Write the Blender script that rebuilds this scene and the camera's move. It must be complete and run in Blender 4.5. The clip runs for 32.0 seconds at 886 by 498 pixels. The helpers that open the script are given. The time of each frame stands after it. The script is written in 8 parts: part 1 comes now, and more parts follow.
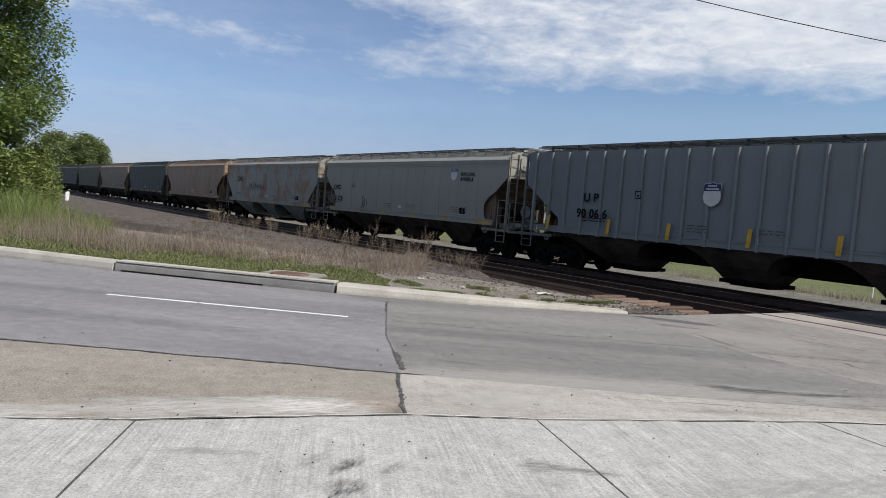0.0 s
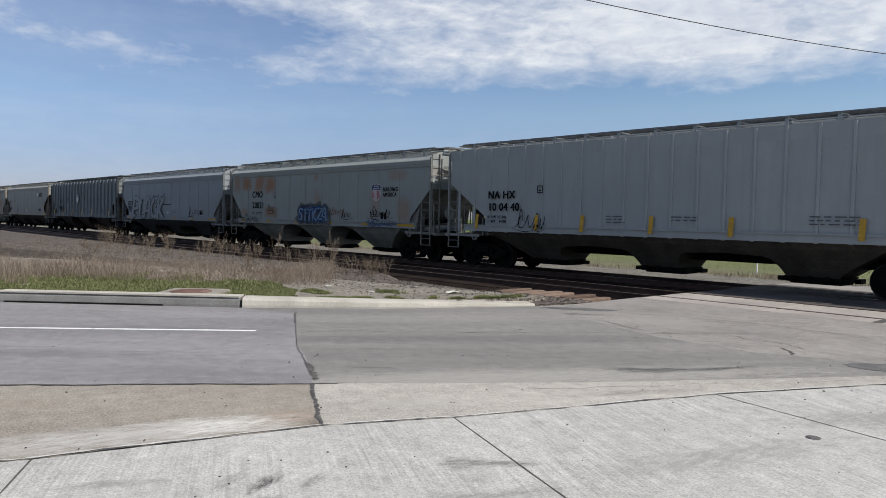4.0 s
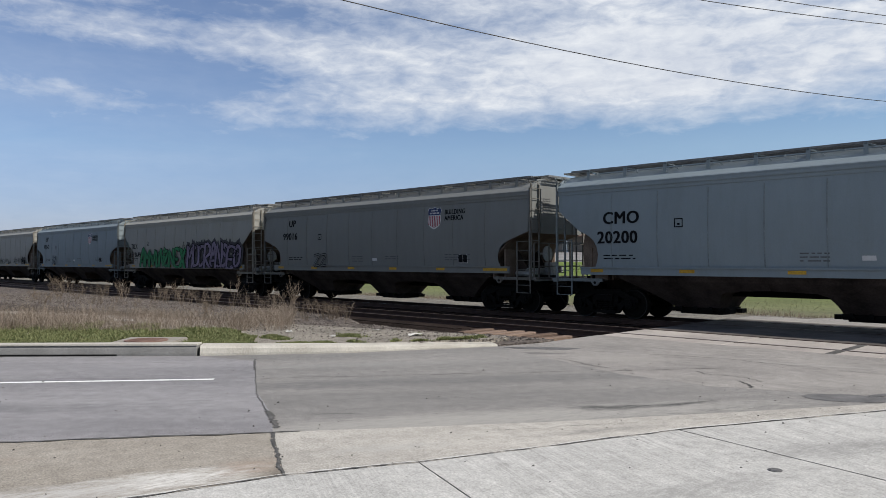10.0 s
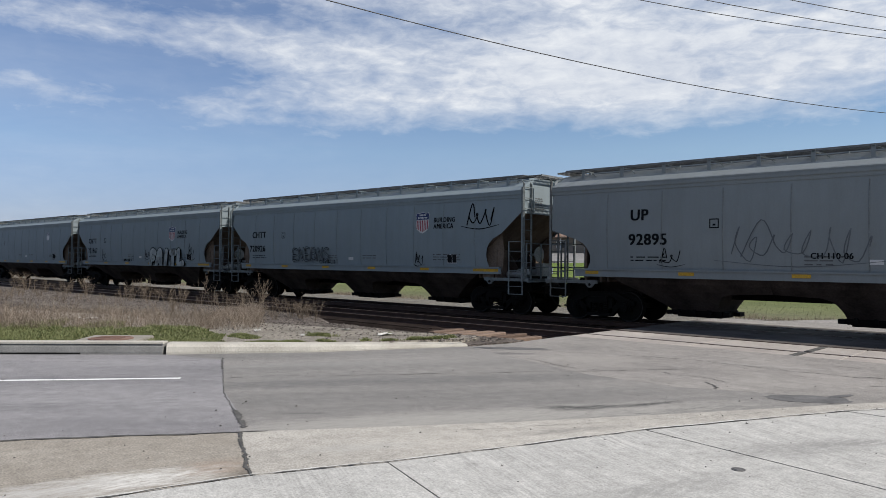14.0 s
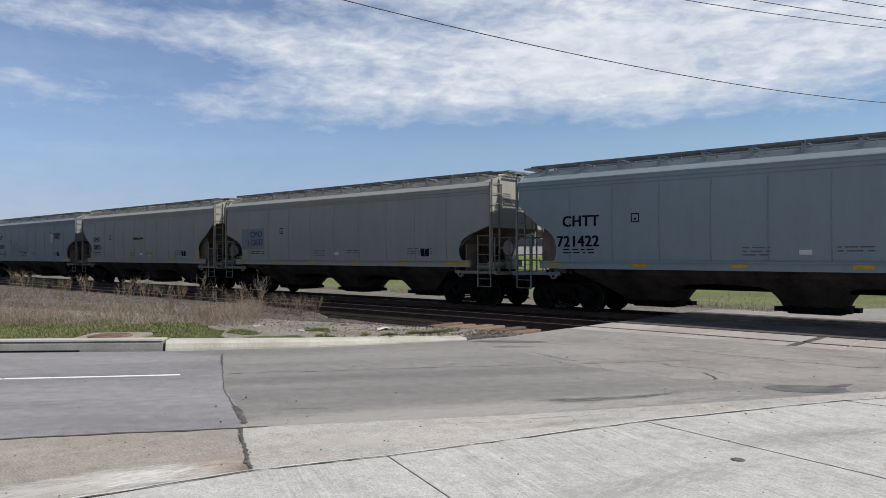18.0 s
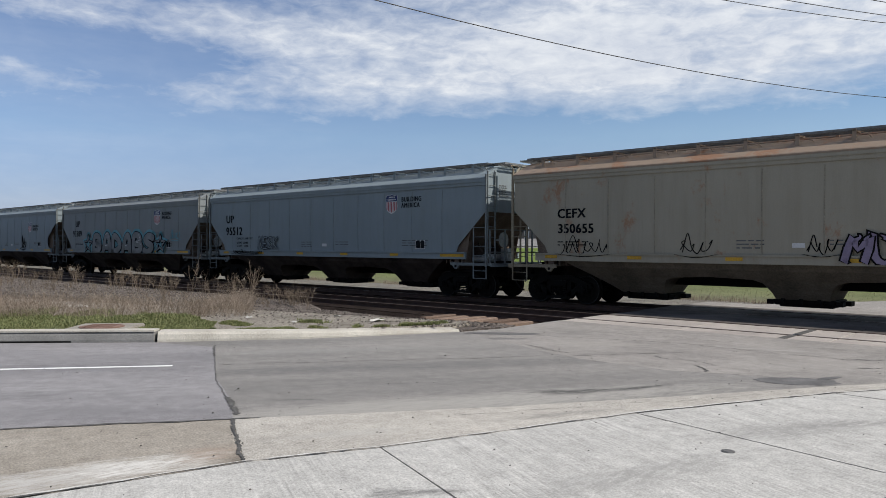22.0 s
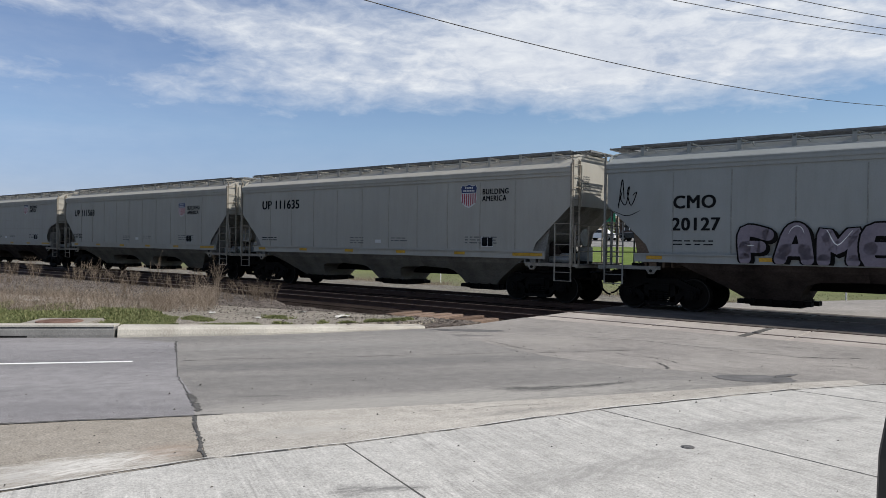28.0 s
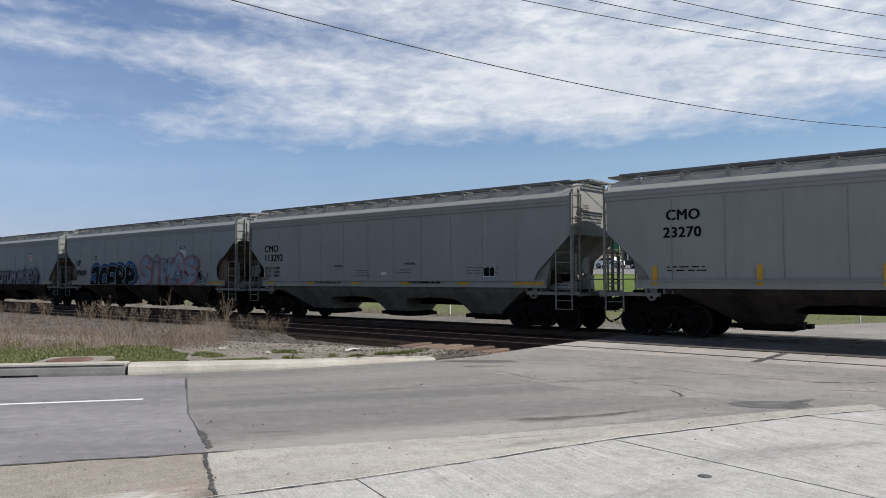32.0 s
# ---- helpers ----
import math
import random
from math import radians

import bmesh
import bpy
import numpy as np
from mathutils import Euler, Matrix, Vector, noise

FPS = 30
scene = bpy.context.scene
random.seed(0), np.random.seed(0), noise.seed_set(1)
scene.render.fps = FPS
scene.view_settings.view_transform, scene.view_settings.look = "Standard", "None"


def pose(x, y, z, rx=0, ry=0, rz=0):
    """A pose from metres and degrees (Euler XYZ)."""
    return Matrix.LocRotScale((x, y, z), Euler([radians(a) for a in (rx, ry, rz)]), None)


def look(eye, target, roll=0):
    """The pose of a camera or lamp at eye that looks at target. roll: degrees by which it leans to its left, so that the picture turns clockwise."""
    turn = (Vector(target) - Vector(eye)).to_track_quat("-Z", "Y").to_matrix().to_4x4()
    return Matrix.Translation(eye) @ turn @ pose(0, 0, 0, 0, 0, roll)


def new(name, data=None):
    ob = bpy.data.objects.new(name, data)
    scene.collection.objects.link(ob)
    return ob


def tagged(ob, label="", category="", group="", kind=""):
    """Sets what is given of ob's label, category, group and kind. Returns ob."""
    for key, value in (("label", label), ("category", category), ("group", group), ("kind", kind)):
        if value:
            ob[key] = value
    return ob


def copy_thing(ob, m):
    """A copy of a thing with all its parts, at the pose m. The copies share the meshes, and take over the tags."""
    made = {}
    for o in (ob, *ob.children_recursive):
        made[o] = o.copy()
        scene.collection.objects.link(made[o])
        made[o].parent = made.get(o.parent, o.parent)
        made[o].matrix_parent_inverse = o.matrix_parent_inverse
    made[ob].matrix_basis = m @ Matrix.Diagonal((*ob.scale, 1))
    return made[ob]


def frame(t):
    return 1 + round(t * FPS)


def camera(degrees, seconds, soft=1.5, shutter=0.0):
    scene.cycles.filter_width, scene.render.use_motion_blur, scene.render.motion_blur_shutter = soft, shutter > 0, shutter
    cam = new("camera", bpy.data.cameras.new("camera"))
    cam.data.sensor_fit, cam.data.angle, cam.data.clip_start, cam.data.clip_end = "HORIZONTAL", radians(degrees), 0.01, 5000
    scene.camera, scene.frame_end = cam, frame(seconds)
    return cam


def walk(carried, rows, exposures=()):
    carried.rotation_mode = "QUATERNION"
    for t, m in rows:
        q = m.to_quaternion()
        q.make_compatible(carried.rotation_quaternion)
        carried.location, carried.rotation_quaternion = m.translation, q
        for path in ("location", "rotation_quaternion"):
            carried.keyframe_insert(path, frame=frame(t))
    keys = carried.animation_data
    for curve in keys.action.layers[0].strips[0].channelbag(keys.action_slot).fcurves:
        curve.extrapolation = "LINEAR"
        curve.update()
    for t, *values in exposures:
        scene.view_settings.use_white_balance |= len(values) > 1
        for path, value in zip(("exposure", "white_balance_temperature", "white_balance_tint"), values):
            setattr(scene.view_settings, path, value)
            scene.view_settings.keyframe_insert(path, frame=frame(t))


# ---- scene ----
cam = camera(62.58, 32.0, soft=0.8)
EYE = (0.0, 0.0, 1.78)          # metres above the road, track along x


def camera_path():
    turns = [  # seconds, then the three turns in degrees
        (0, 87.08, -4.67, 55.27),  (0.5, 87.01, -4.92, 54.74),  (1, 86.92, -4.89, 54.30),  (1.5, 86.85, -4.42, 53.83),
        (2, 86.83, -3.66, 53.32),  (2.5, 86.88, -2.67, 52.48),  (3, 87.00, -1.92, 51.22),  (3.5, 87.26, -1.42, 49.49),
        (4, 87.67, -1.16, 47.75),  (4.5, 88.32, -1.03, 46.13),  (6.5, 90.99, -1.23, 44.44),  (7, 91.31, -1.18, 44.51),
        (7.5, 91.48, -0.90, 44.63),  (8, 91.58, -0.62, 44.79),  (8.5, 91.55, -0.31, 44.96),  (9, 91.39, -0.08, 45.05),
        (9.5, 91.17, 0.03, 44.94),  (10, 90.98, -0.00, 44.67),  (10.5, 90.87, 0.04, 44.28),  (11, 90.89, -0.02, 43.95),
        (11.5, 90.94, -0.02, 43.60),  (12, 90.98, -0.08, 43.28),  (12.5, 90.99, -0.18, 42.99),  (13, 90.98, -0.29, 42.74),
        (13.5, 90.97, -0.40, 42.51),  (14, 90.98, -0.57, 42.39),  (14.5, 91.01, -0.62, 42.29),  (16.5, 90.82, -0.16, 42.29),
        (17, 90.69, -0.03, 42.32),  (17.5, 90.57, 0.01, 42.30),  (18, 90.51, 0.01, 42.26),  (18.5, 90.44, 0.02, 42.18),
        (19, 90.37, -0.01, 42.08),  (19.5, 90.30, -0.07, 42.02),  (20, 90.22, -0.07, 41.97),  (20.5, 90.14, -0.04, 41.94),
        (21, 90.03, -0.06, 41.93),  (21.5, 89.96, -0.10, 41.87),  (22, 89.87, -0.21, 41.71),  (22.5, 89.76, -0.40, 41.43),
        (23, 89.61, -0.76, 41.03),  (23.5, 89.33, -1.07, 40.54),  (24, 88.96, -1.37, 40.12),  (24.5, 88.56, -1.56, 39.79),
        (25, 88.28, -1.74, 39.57),  (25.5, 88.14, -1.77, 39.39),  (27.5, 89.24, -1.14, 39.00),  (28, 89.63, -0.80, 39.08),
        (28.5, 90.03, -0.38, 39.26),  (29, 90.40, -0.03, 39.43),  (29.5, 90.83, 0.26, 39.58),  (30, 91.27, 0.48, 39.64),
        (30.5, 91.68, 0.60, 39.69),  (31, 91.94, 0.59, 39.71),  (31.5, 92.04, 0.52, 39.72),  (32, 92.06, 0.38, 39.77),
    ]
    walk(cam, [(t, pose(*EYE, rx, ry, rz)) for t, rx, ry, rz in turns])


camera_path()

# ---- light ----
SUN = Vector((0.66, 0.25, 0.71)).normalized()     # towards the sun
SUN_EL = math.asin(SUN.z)
SUN_AZ = math.atan2(SUN.x, SUN.y)
scene.view_settings.exposure = 0.0


def make_world():
    world = bpy.data.worlds.new("world")
    scene.world = world
    world.use_nodes = True
    nt = world.node_tree
    nt.nodes.clear()
    nd = lambda kind: nt.nodes.new(kind)
    out, bg = nd("ShaderNodeOutputWorld"), nd("ShaderNodeBackground")
    sky = nd("ShaderNodeTexSky")
    sky.sky_type = "NISHITA"
    sky.sun_disc = False
    sky.sun_elevation, sky.sun_rotation = SUN_EL, SUN_AZ
    sky.air_density, sky.dust_density, sky.ozone_density = 1.0, 0.25, 2.0
    bg.inputs["Strength"].default_value = 0.098
    co = nd("ShaderNodeTexCoord")
    sep = nd("ShaderNodeSeparateXYZ")
    nt.links.new(co.outputs["Generated"], sep.inputs[0])

    def mth(op, a, b=None, c=None, clamp=False):
        n = nd("ShaderNodeMath")
        n.operation, n.use_clamp = op, clamp
        for i, v in enumerate((a, b, c)):
            if v is None:
                continue
            if isinstance(v, (int, float)):
                n.inputs[i].default_value = v
            else:
                nt.links.new(v, n.inputs[i])
        return n.outputs[0]

    # clouds by bearing (left of +y) and height above the horizon, in radians
    az = mth("ARCTAN2", mth("MULTIPLY", sep.outputs[0], -1.0), sep.outputs[1])
    el = mth("ARCSINE", sep.outputs[2])
    com = nd("ShaderNodeCombineXYZ")
    nt.links.new(az, com.inputs[0])
    nt.links.new(mth("MULTIPLY", el, 1.75), com.inputs[1])

    def noise_at(scale, detail, rough, dist, off, stretch=(1, 1, 1), turn=0.0):
        m = nd("ShaderNodeMapping")
        m.inputs["Location"].default_value = off
        m.inputs["Rotation"].default_value = (0, 0, radians(turn))
        m.inputs["Scale"].default_value = stretch
        nt.links.new(com.outputs[0], m.inputs[0])
        n = nd("ShaderNodeTexNoise")
        n.inputs["Scale"].default_value = scale
        n.inputs["Detail"].default_value = detail
        n.inputs["Roughness"].default_value = rough
        n.inputs["Distortion"].default_value = dist
        nt.links.new(m.outputs[0], n.inputs["Vector"])
        return n.outputs["Fac"]

    def hump(a, b, wa, wb):
        """A soft spot in the sky: centre and half widths in degrees."""
        u = mth("DIVIDE", mth("SUBTRACT", az, radians(a)), radians(wa))
        v = mth("DIVIDE", mth("SUBTRACT", el, radians(b)), radians(wb))
        return mth("EXPONENT", mth("MULTIPLY", mth("ADD", mth("MULTIPLY", u, u), mth("MULTIPLY", v, v)), -1.0))

    big = noise_at(2.6, 3, 0.5, 0.2, (0.4, 0.2, 0), (1, 1.2, 1))
    mid = noise_at(8.5, 6, 0.58, 0.25, (0.9, 2.1, 0), (0.72, 1.30, 1), -4)
    fine = noise_at(34.0, 6, 0.6, 0.35, (3.1, 0.7, 0), (0.8, 1.15, 1), -4)
    edge = mth("MULTIPLY_ADD", az, -0.018, 0.196)
    bank = mth("MULTIPLY", mth("SUBTRACT", el, edge), 21.0)
    bank = mth("MINIMUM", mth("MAXIMUM", bank, -1.6), 0.80)
    high = mth("MULTIPLY", mth("SUBTRACT", el, 0.50), 3.0)
    bank = mth("SUBTRACT", bank, mth("MINIMUM", mth("MAXIMUM", high, 0.0), 0.75))
    s = mth("MULTIPLY_ADD", mth("SUBTRACT", big, 0.5), 0.9, bank)
    s = mth("MULTIPLY_ADD", mth("SUBTRACT", mid, 0.5), 1.7, s)
    s = mth("MULTIPLY_ADD", mth("SUBTRACT", fine, 0.5), 1.05, s)
    s = mth("SUBTRACT", s, mth("MULTIPLY", mth("SUBTRACT", az, 0.87), 0.9, clamp=True))
    s = mth("MULTIPLY_ADD", hump(66, 13.9, 13, 1.7), -1.25, s)
    s = mth("MULTIPLY_ADD", hump(51, 18.4, 10, 1.3), -0.6, s)
    s = mth("MULTIPLY_ADD", hump(74, 20.0, 15, 2.4), -0.6, s)
    s = mth("MULTIPLY_ADD", hump(30, 14.5, 18, 3.5), 0.6, s)
    s = mth("MULTIPLY_ADD", hump(67, 8.7, 9, 0.8), 0.55, s)
    cover = mth("MULTIPLY_ADD", s, 0.72, 0.135, clamp=True)
    veil = mth("MULTIPLY", mth("SUBTRACT", 0.13, mth("ABSOLUTE", mth("SUBTRACT", el, 0.05))), 1.15, clamp=True)
    cover = mth("MAXIMUM", cover, veil)
    # thin cirrus over the far end of the line
    wisp = noise_at(5.0, 5, 0.6, 0.4, (6.0, 1.0, 0), (0.55, 2.0, 1), -5)
    west = mth("MULTIPLY", mth("SUBTRACT", az, 0.62), 1.6, clamp=True)
    cirrus = mth("MULTIPLY", mth("MULTIPLY_ADD", wisp, 1.5, -0.32, clamp=True), mth("MULTIPLY", west, 0.26))
    cover = mth("MAXIMUM", cover, cirrus)
    cl = nd("ShaderNodeMix")
    cl.data_type = "RGBA"
    tone = nd("ShaderNodeMix")
    tone.data_type = "RGBA"
    tone.inputs[6].default_value = (5.3, 5.9, 7.1, 1)
    tone.inputs[7].default_value = (8.6, 8.9, 9.3, 1)
    nt.links.new(mth("MULTIPLY_ADD", mth("ADD", mid, fine), 1.5, -1.0, clamp=True), tone.inputs[0])
    nt.links.new(cover, cl.inputs[0])
    deep = nd("ShaderNodeMix")
    deep.data_type, deep.blend_type = "RGBA", "MULTIPLY"
    deep.inputs[0].default_value = 1.0
    deep.inputs[7].default_value = (0.92, 0.965, 1.085, 1)
    nt.links.new(sky.outputs[0], deep.inputs[6])
    low = nd("ShaderNodeMix")
    low.data_type, low.blend_type = "RGBA", "MULTIPLY"
    low.inputs[0].default_value = 1.0
    nt.links.new(deep.outputs[2], low.inputs[6])
    hz = mth("MULTIPLY_ADD", el, 2.6, 0.68)
    hz = mth("MINIMUM", mth("MAXIMUM", hz, 0.68), 1.06)
    hz = mth("MULTIPLY", hz, mth("MULTIPLY_ADD", mth("MULTIPLY", mth("SUBTRACT", az, 0.40), 1.5, clamp=True), -0.17, 1.04))      # duller away from the sun
    cz = nd("ShaderNodeCombineColor")
    nt.links.new(mth("MULTIPLY", hz, mth("MINIMUM", mth("MULTIPLY_ADD", el, 0.9, 0.86), 1.0)), cz.inputs[0])
    nt.links.new(mth("MULTIPLY", hz, mth("MINIMUM", mth("MULTIPLY_ADD", el, 0.8, 0.88), 1.0)), cz.inputs[1])
    nt.links.new(mth("POWER", hz, 0.55), cz.inputs[2])
    nt.links.new(cz.outputs[0], low.inputs[7])
    nt.links.new(low.outputs[2], cl.inputs[6])
    nt.links.new(tone.outputs[2], cl.inputs[7])
    nt.links.new(cl.outputs[2], bg.inputs["Color"])
    nt.links.new(bg.outputs[0], out.inputs["Surface"])


make_world()
sun = new("sun", bpy.data.lights.new("sun", "SUN"))
sun.data.energy, sun.data.angle, sun.data.color = 5.0, radians(0.6), (1.0, 0.945, 0.865)
sun.matrix_world = look((0, 0, 60), Vector((0, 0, 60)) - SUN)

# ---- materials ----
def mat(name, build, rough=0.8, metal=0.0):
    m = bpy.data.materials.new(name)
    m.use_nodes = True
    nt = m.node_tree
    bsdf = nt.nodes["Principled BSDF"]
    bsdf.inputs["Roughness"].default_value = rough
    bsdf.inputs["Metallic"].default_value = metal
    bsdf.inputs["Specular IOR Level"].default_value = 0.08 if rough > 0.7 else 0.4
    build(nt, bsdf)
    return m


def tex(nt, scale, detail=6, rough=0.6, stretch=(1, 1, 1), coord="Object", dist=0.0, turn=0.0, off=(0, 0, 0)):
    co = nt.nodes.new("ShaderNodeTexCoord")
    mp = nt.nodes.new("ShaderNodeMapping")
    if turn:      # stretched along a line at this bearing
        mp.vector_type = "TEXTURE"
        stretch = tuple(1 / k for k in stretch)
    mp.inputs["Scale"].default_value = stretch
    mp.inputs["Rotation"].default_value = (0, 0, radians(turn))
    mp.inputs["Location"].default_value = off
    nt.links.new(co.outputs[coord], mp.inputs[0])
    n = nt.nodes.new("ShaderNodeTexNoise")
    n.inputs["Scale"].default_value = scale
    n.inputs["Detail"].default_value = detail
    n.inputs["Roughness"].default_value = rough
    n.inputs["Distortion"].default_value = dist
    nt.links.new(mp.outputs[0], n.inputs["Vector"])
    return n.outputs["Fac"]


def ramp(nt, fac, stops):
    r = nt.nodes.new("ShaderNodeValToRGB")
    e = r.color_ramp.elements
    while len(e) < len(stops):
        e.new(0.5)
    for el, (p, c) in zip(e, stops):
        el.position = p
        el.color = (*c, 1) if len(c) == 3 else c
    nt.links.new(fac, r.inputs[0])
    return r.outputs[0]


def blend(nt, fac, a, b, mode="MIX"):
    m = nt.nodes.new("ShaderNodeMix")
    m.data_type, m.blend_type = "RGBA", mode
    for sock, v in ((0, fac), (6, a), (7, b)):
        if isinstance(v, (int, float)):
            m.inputs[sock].default_value = v
        elif isinstance(v, tuple):
            m.inputs[sock].default_value = (*v, 1)
        else:
            nt.links.new(v, m.inputs[sock])
    return m.outputs[2]


def bump(nt, bsdf, height, strength=0.3, dist=0.02):
    b = nt.nodes.new("ShaderNodeBump")
    b.inputs["Strength"].default_value, b.inputs["Distance"].default_value = strength, dist
    nt.links.new(height, b.inputs["Height"])
    nt.links.new(b.outputs[0], bsdf.inputs["Normal"])


def grey(v):
    return (v, v, v)


def mul(c, k):
    return tuple(min(1.0, x * k) for x in c)


def mottled(name, c1, c2, s1=0.6, s2=25.0, rough=0.85, bumpy=0.25, bdist=0.01, metal=0.0, speck=0.25, stretch=(1, 1, 1), turn=0.0):
    """Two-scale variation between two colours with a fine relief."""
    def build(nt, bsdf):
        a = tex(nt, s1, 6, 0.65, stretch, turn=turn)
        b = tex(nt, s2, 4, 0.7)
        col = ramp(nt, a, [(0.32, c1), (0.68, c2)])
        col = blend(nt, speck, col, ramp(nt, b, [(0.3, grey(0.0)), (0.7, grey(1.0))]), "OVERLAY")
        nt.links.new(col, bsdf.inputs["Base Color"])
        bump(nt, bsdf, b, bumpy, bdist)
    return mat(name, build, rough, metal)


def ground_mat(name, c1, c2, spots=(), s1=0.5, s2=45.0, lines=0.0, turn=0.0, stretch=(1, 1, 1), speck=0.42, bumpy=0.4):
    """Pavement: cloudy tone, fine grain, patchy broom or wheel lines along one way, and streaky stains (x, y, half length, half width, turn, colour, strength)."""
    def build(nt, bsdf):
        a = tex(nt, s1, 7, 0.65, stretch, turn=turn)
        g = tex(nt, s2, 3, 0.7)
        m = tex(nt, 5.0, 8, 0.78)
        col = ramp(nt, a, [(0.30, c1), (0.70, c2)])
        col = blend(nt, 0.40, col, ramp(nt, m, [(0.25, grey(0.18)), (0.75, grey(0.82))]), "OVERLAY")
        if lines:
            ln = tex(nt, 38, 4, 0.7, (0.02, 1, 1), turn=turn)
            where = tex(nt, 0.9, 4, 0.6, off=(4, 2, 0))
            col = blend(nt, ramp(nt, where, [(0.40, grey(lines * 0.15)), (0.68, grey(lines))]), col, ramp(nt, ln, [(0.35, grey(0.1)), (0.65, grey(0.9))]), "OVERLAY")
        col = blend(nt, speck, col, ramp(nt, g, [(0.3, grey(0.0)), (0.7, grey(1.0))]), "OVERLAY")
        pits = tex(nt, s2 * 0.45, 2, 0.5, off=(7, 3, 0))
        col = blend(nt, ramp(nt, pits, [(0.66, grey(0)), (0.72, grey(0.45))]), col, mul(c1, 0.45))
        for x, y, la, lb, rot, c, k in spots:
            co = nt.nodes.new("ShaderNodeTexCoord")
            mp = nt.nodes.new("ShaderNodeMapping")
            mp.vector_type = "TEXTURE"
            mp.inputs["Location"].default_value = (x, y, 0)
            mp.inputs["Rotation"].default_value = (0, 0, radians(rot))
            mp.inputs["Scale"].default_value = (la, lb, 100)
            nt.links.new(co.outputs["Object"], mp.inputs[0])
            le = nt.nodes.new("ShaderNodeVectorMath")
            le.operation = "LENGTH"
            nt.links.new(mp.outputs[0], le.inputs[0])
            n = tex(nt, 5.0, 8, 0.75, (0.35, 1.6, 1), turn=rot + 0.01, off=(x, y, 0))
            ad = nt.nodes.new("ShaderNodeMath")
            ad.operation = "MULTIPLY_ADD"
            nt.links.new(n, ad.inputs[0])
            ad.inputs[1].default_value = 2.2
            nt.links.new(le.outputs["Value"], ad.inputs[2])
            worn = ramp(nt, tex(nt, 16, 6, 0.8, (0.3, 1, 1), turn=rot + 18, off=(y, x, 0)), [(0.36, grey(0.15)), (0.56, grey(1.0))])
            mk = nt.nodes.new("ShaderNodeMath")
            mk.operation = "MULTIPLY"
            nt.links.new(spot_mask(nt, ad.outputs[0], k), mk.inputs[0])
            nt.links.new(worn, mk.inputs[1])
            col = blend(nt, mk.outputs[0], col, c)
        nt.links.new(col, bsdf.inputs["Base Color"])
        bump(nt, bsdf, g, bumpy, 0.008)
    return mat(name, build, 0.88)


def spot_mask(nt, value, k):
    m = nt.nodes.new("ShaderNodeMapRange")
    m.inputs["From Min"].default_value, m.inputs["From Max"].default_value = 2.00, 1.40
    m.inputs["To Min"].default_value, m.inputs["To Max"].default_value = 0.0, k
    nt.links.new(value, m.inputs["Value"])
    return m.outputs[0]


def random_tint(name, c1, c2, s2=18.0, rough=0.9, metal=0.0):
    """Every piece takes its own tone between two colours."""
    def build(nt, bsdf):
        oi = nt.nodes.new("ShaderNodeObjectInfo")
        col = ramp(nt, oi.outputs["Random"], [(0.0, c1), (1.0, c2)])
        b = tex(nt, s2, 5, 0.7, (0.25, 1, 1))
        col = blend(nt, 0.35, col, ramp(nt, b, [(0.3, grey(0.0)), (0.7, grey(1.0))]), "OVERLAY")
        nt.links.new(col, bsdf.inputs["Base Color"])
        bump(nt, bsdf, b, 0.4, 0.01)
    return mat(name, build, rough, metal)


def island_tint(name, c1, c2, rough=0.8, sheen=0.0, trans=0.0):
    def build(nt, bsdf):
        g = nt.nodes.new("ShaderNodeNewGeometry")
        col = ramp(nt, g.outputs["Random Per Island"], [(0.0, c1), (1.0, c2)])
        nt.links.new(col, bsdf.inputs["Base Color"])
        if trans:
            t = nt.nodes.new("ShaderNodeBsdfTranslucent")
            nt.links.new(col, t.inputs[0])
            mx = nt.nodes.new("ShaderNodeMixShader")
            mx.inputs[0].default_value = trans
            nt.links.new(bsdf.outputs[0], mx.inputs[1])
            nt.links.new(t.outputs[0], mx.inputs[2])
            nt.links.new(mx.outputs[0], nt.nodes["Material Output"].inputs["Surface"])
    return mat(name, build, rough)


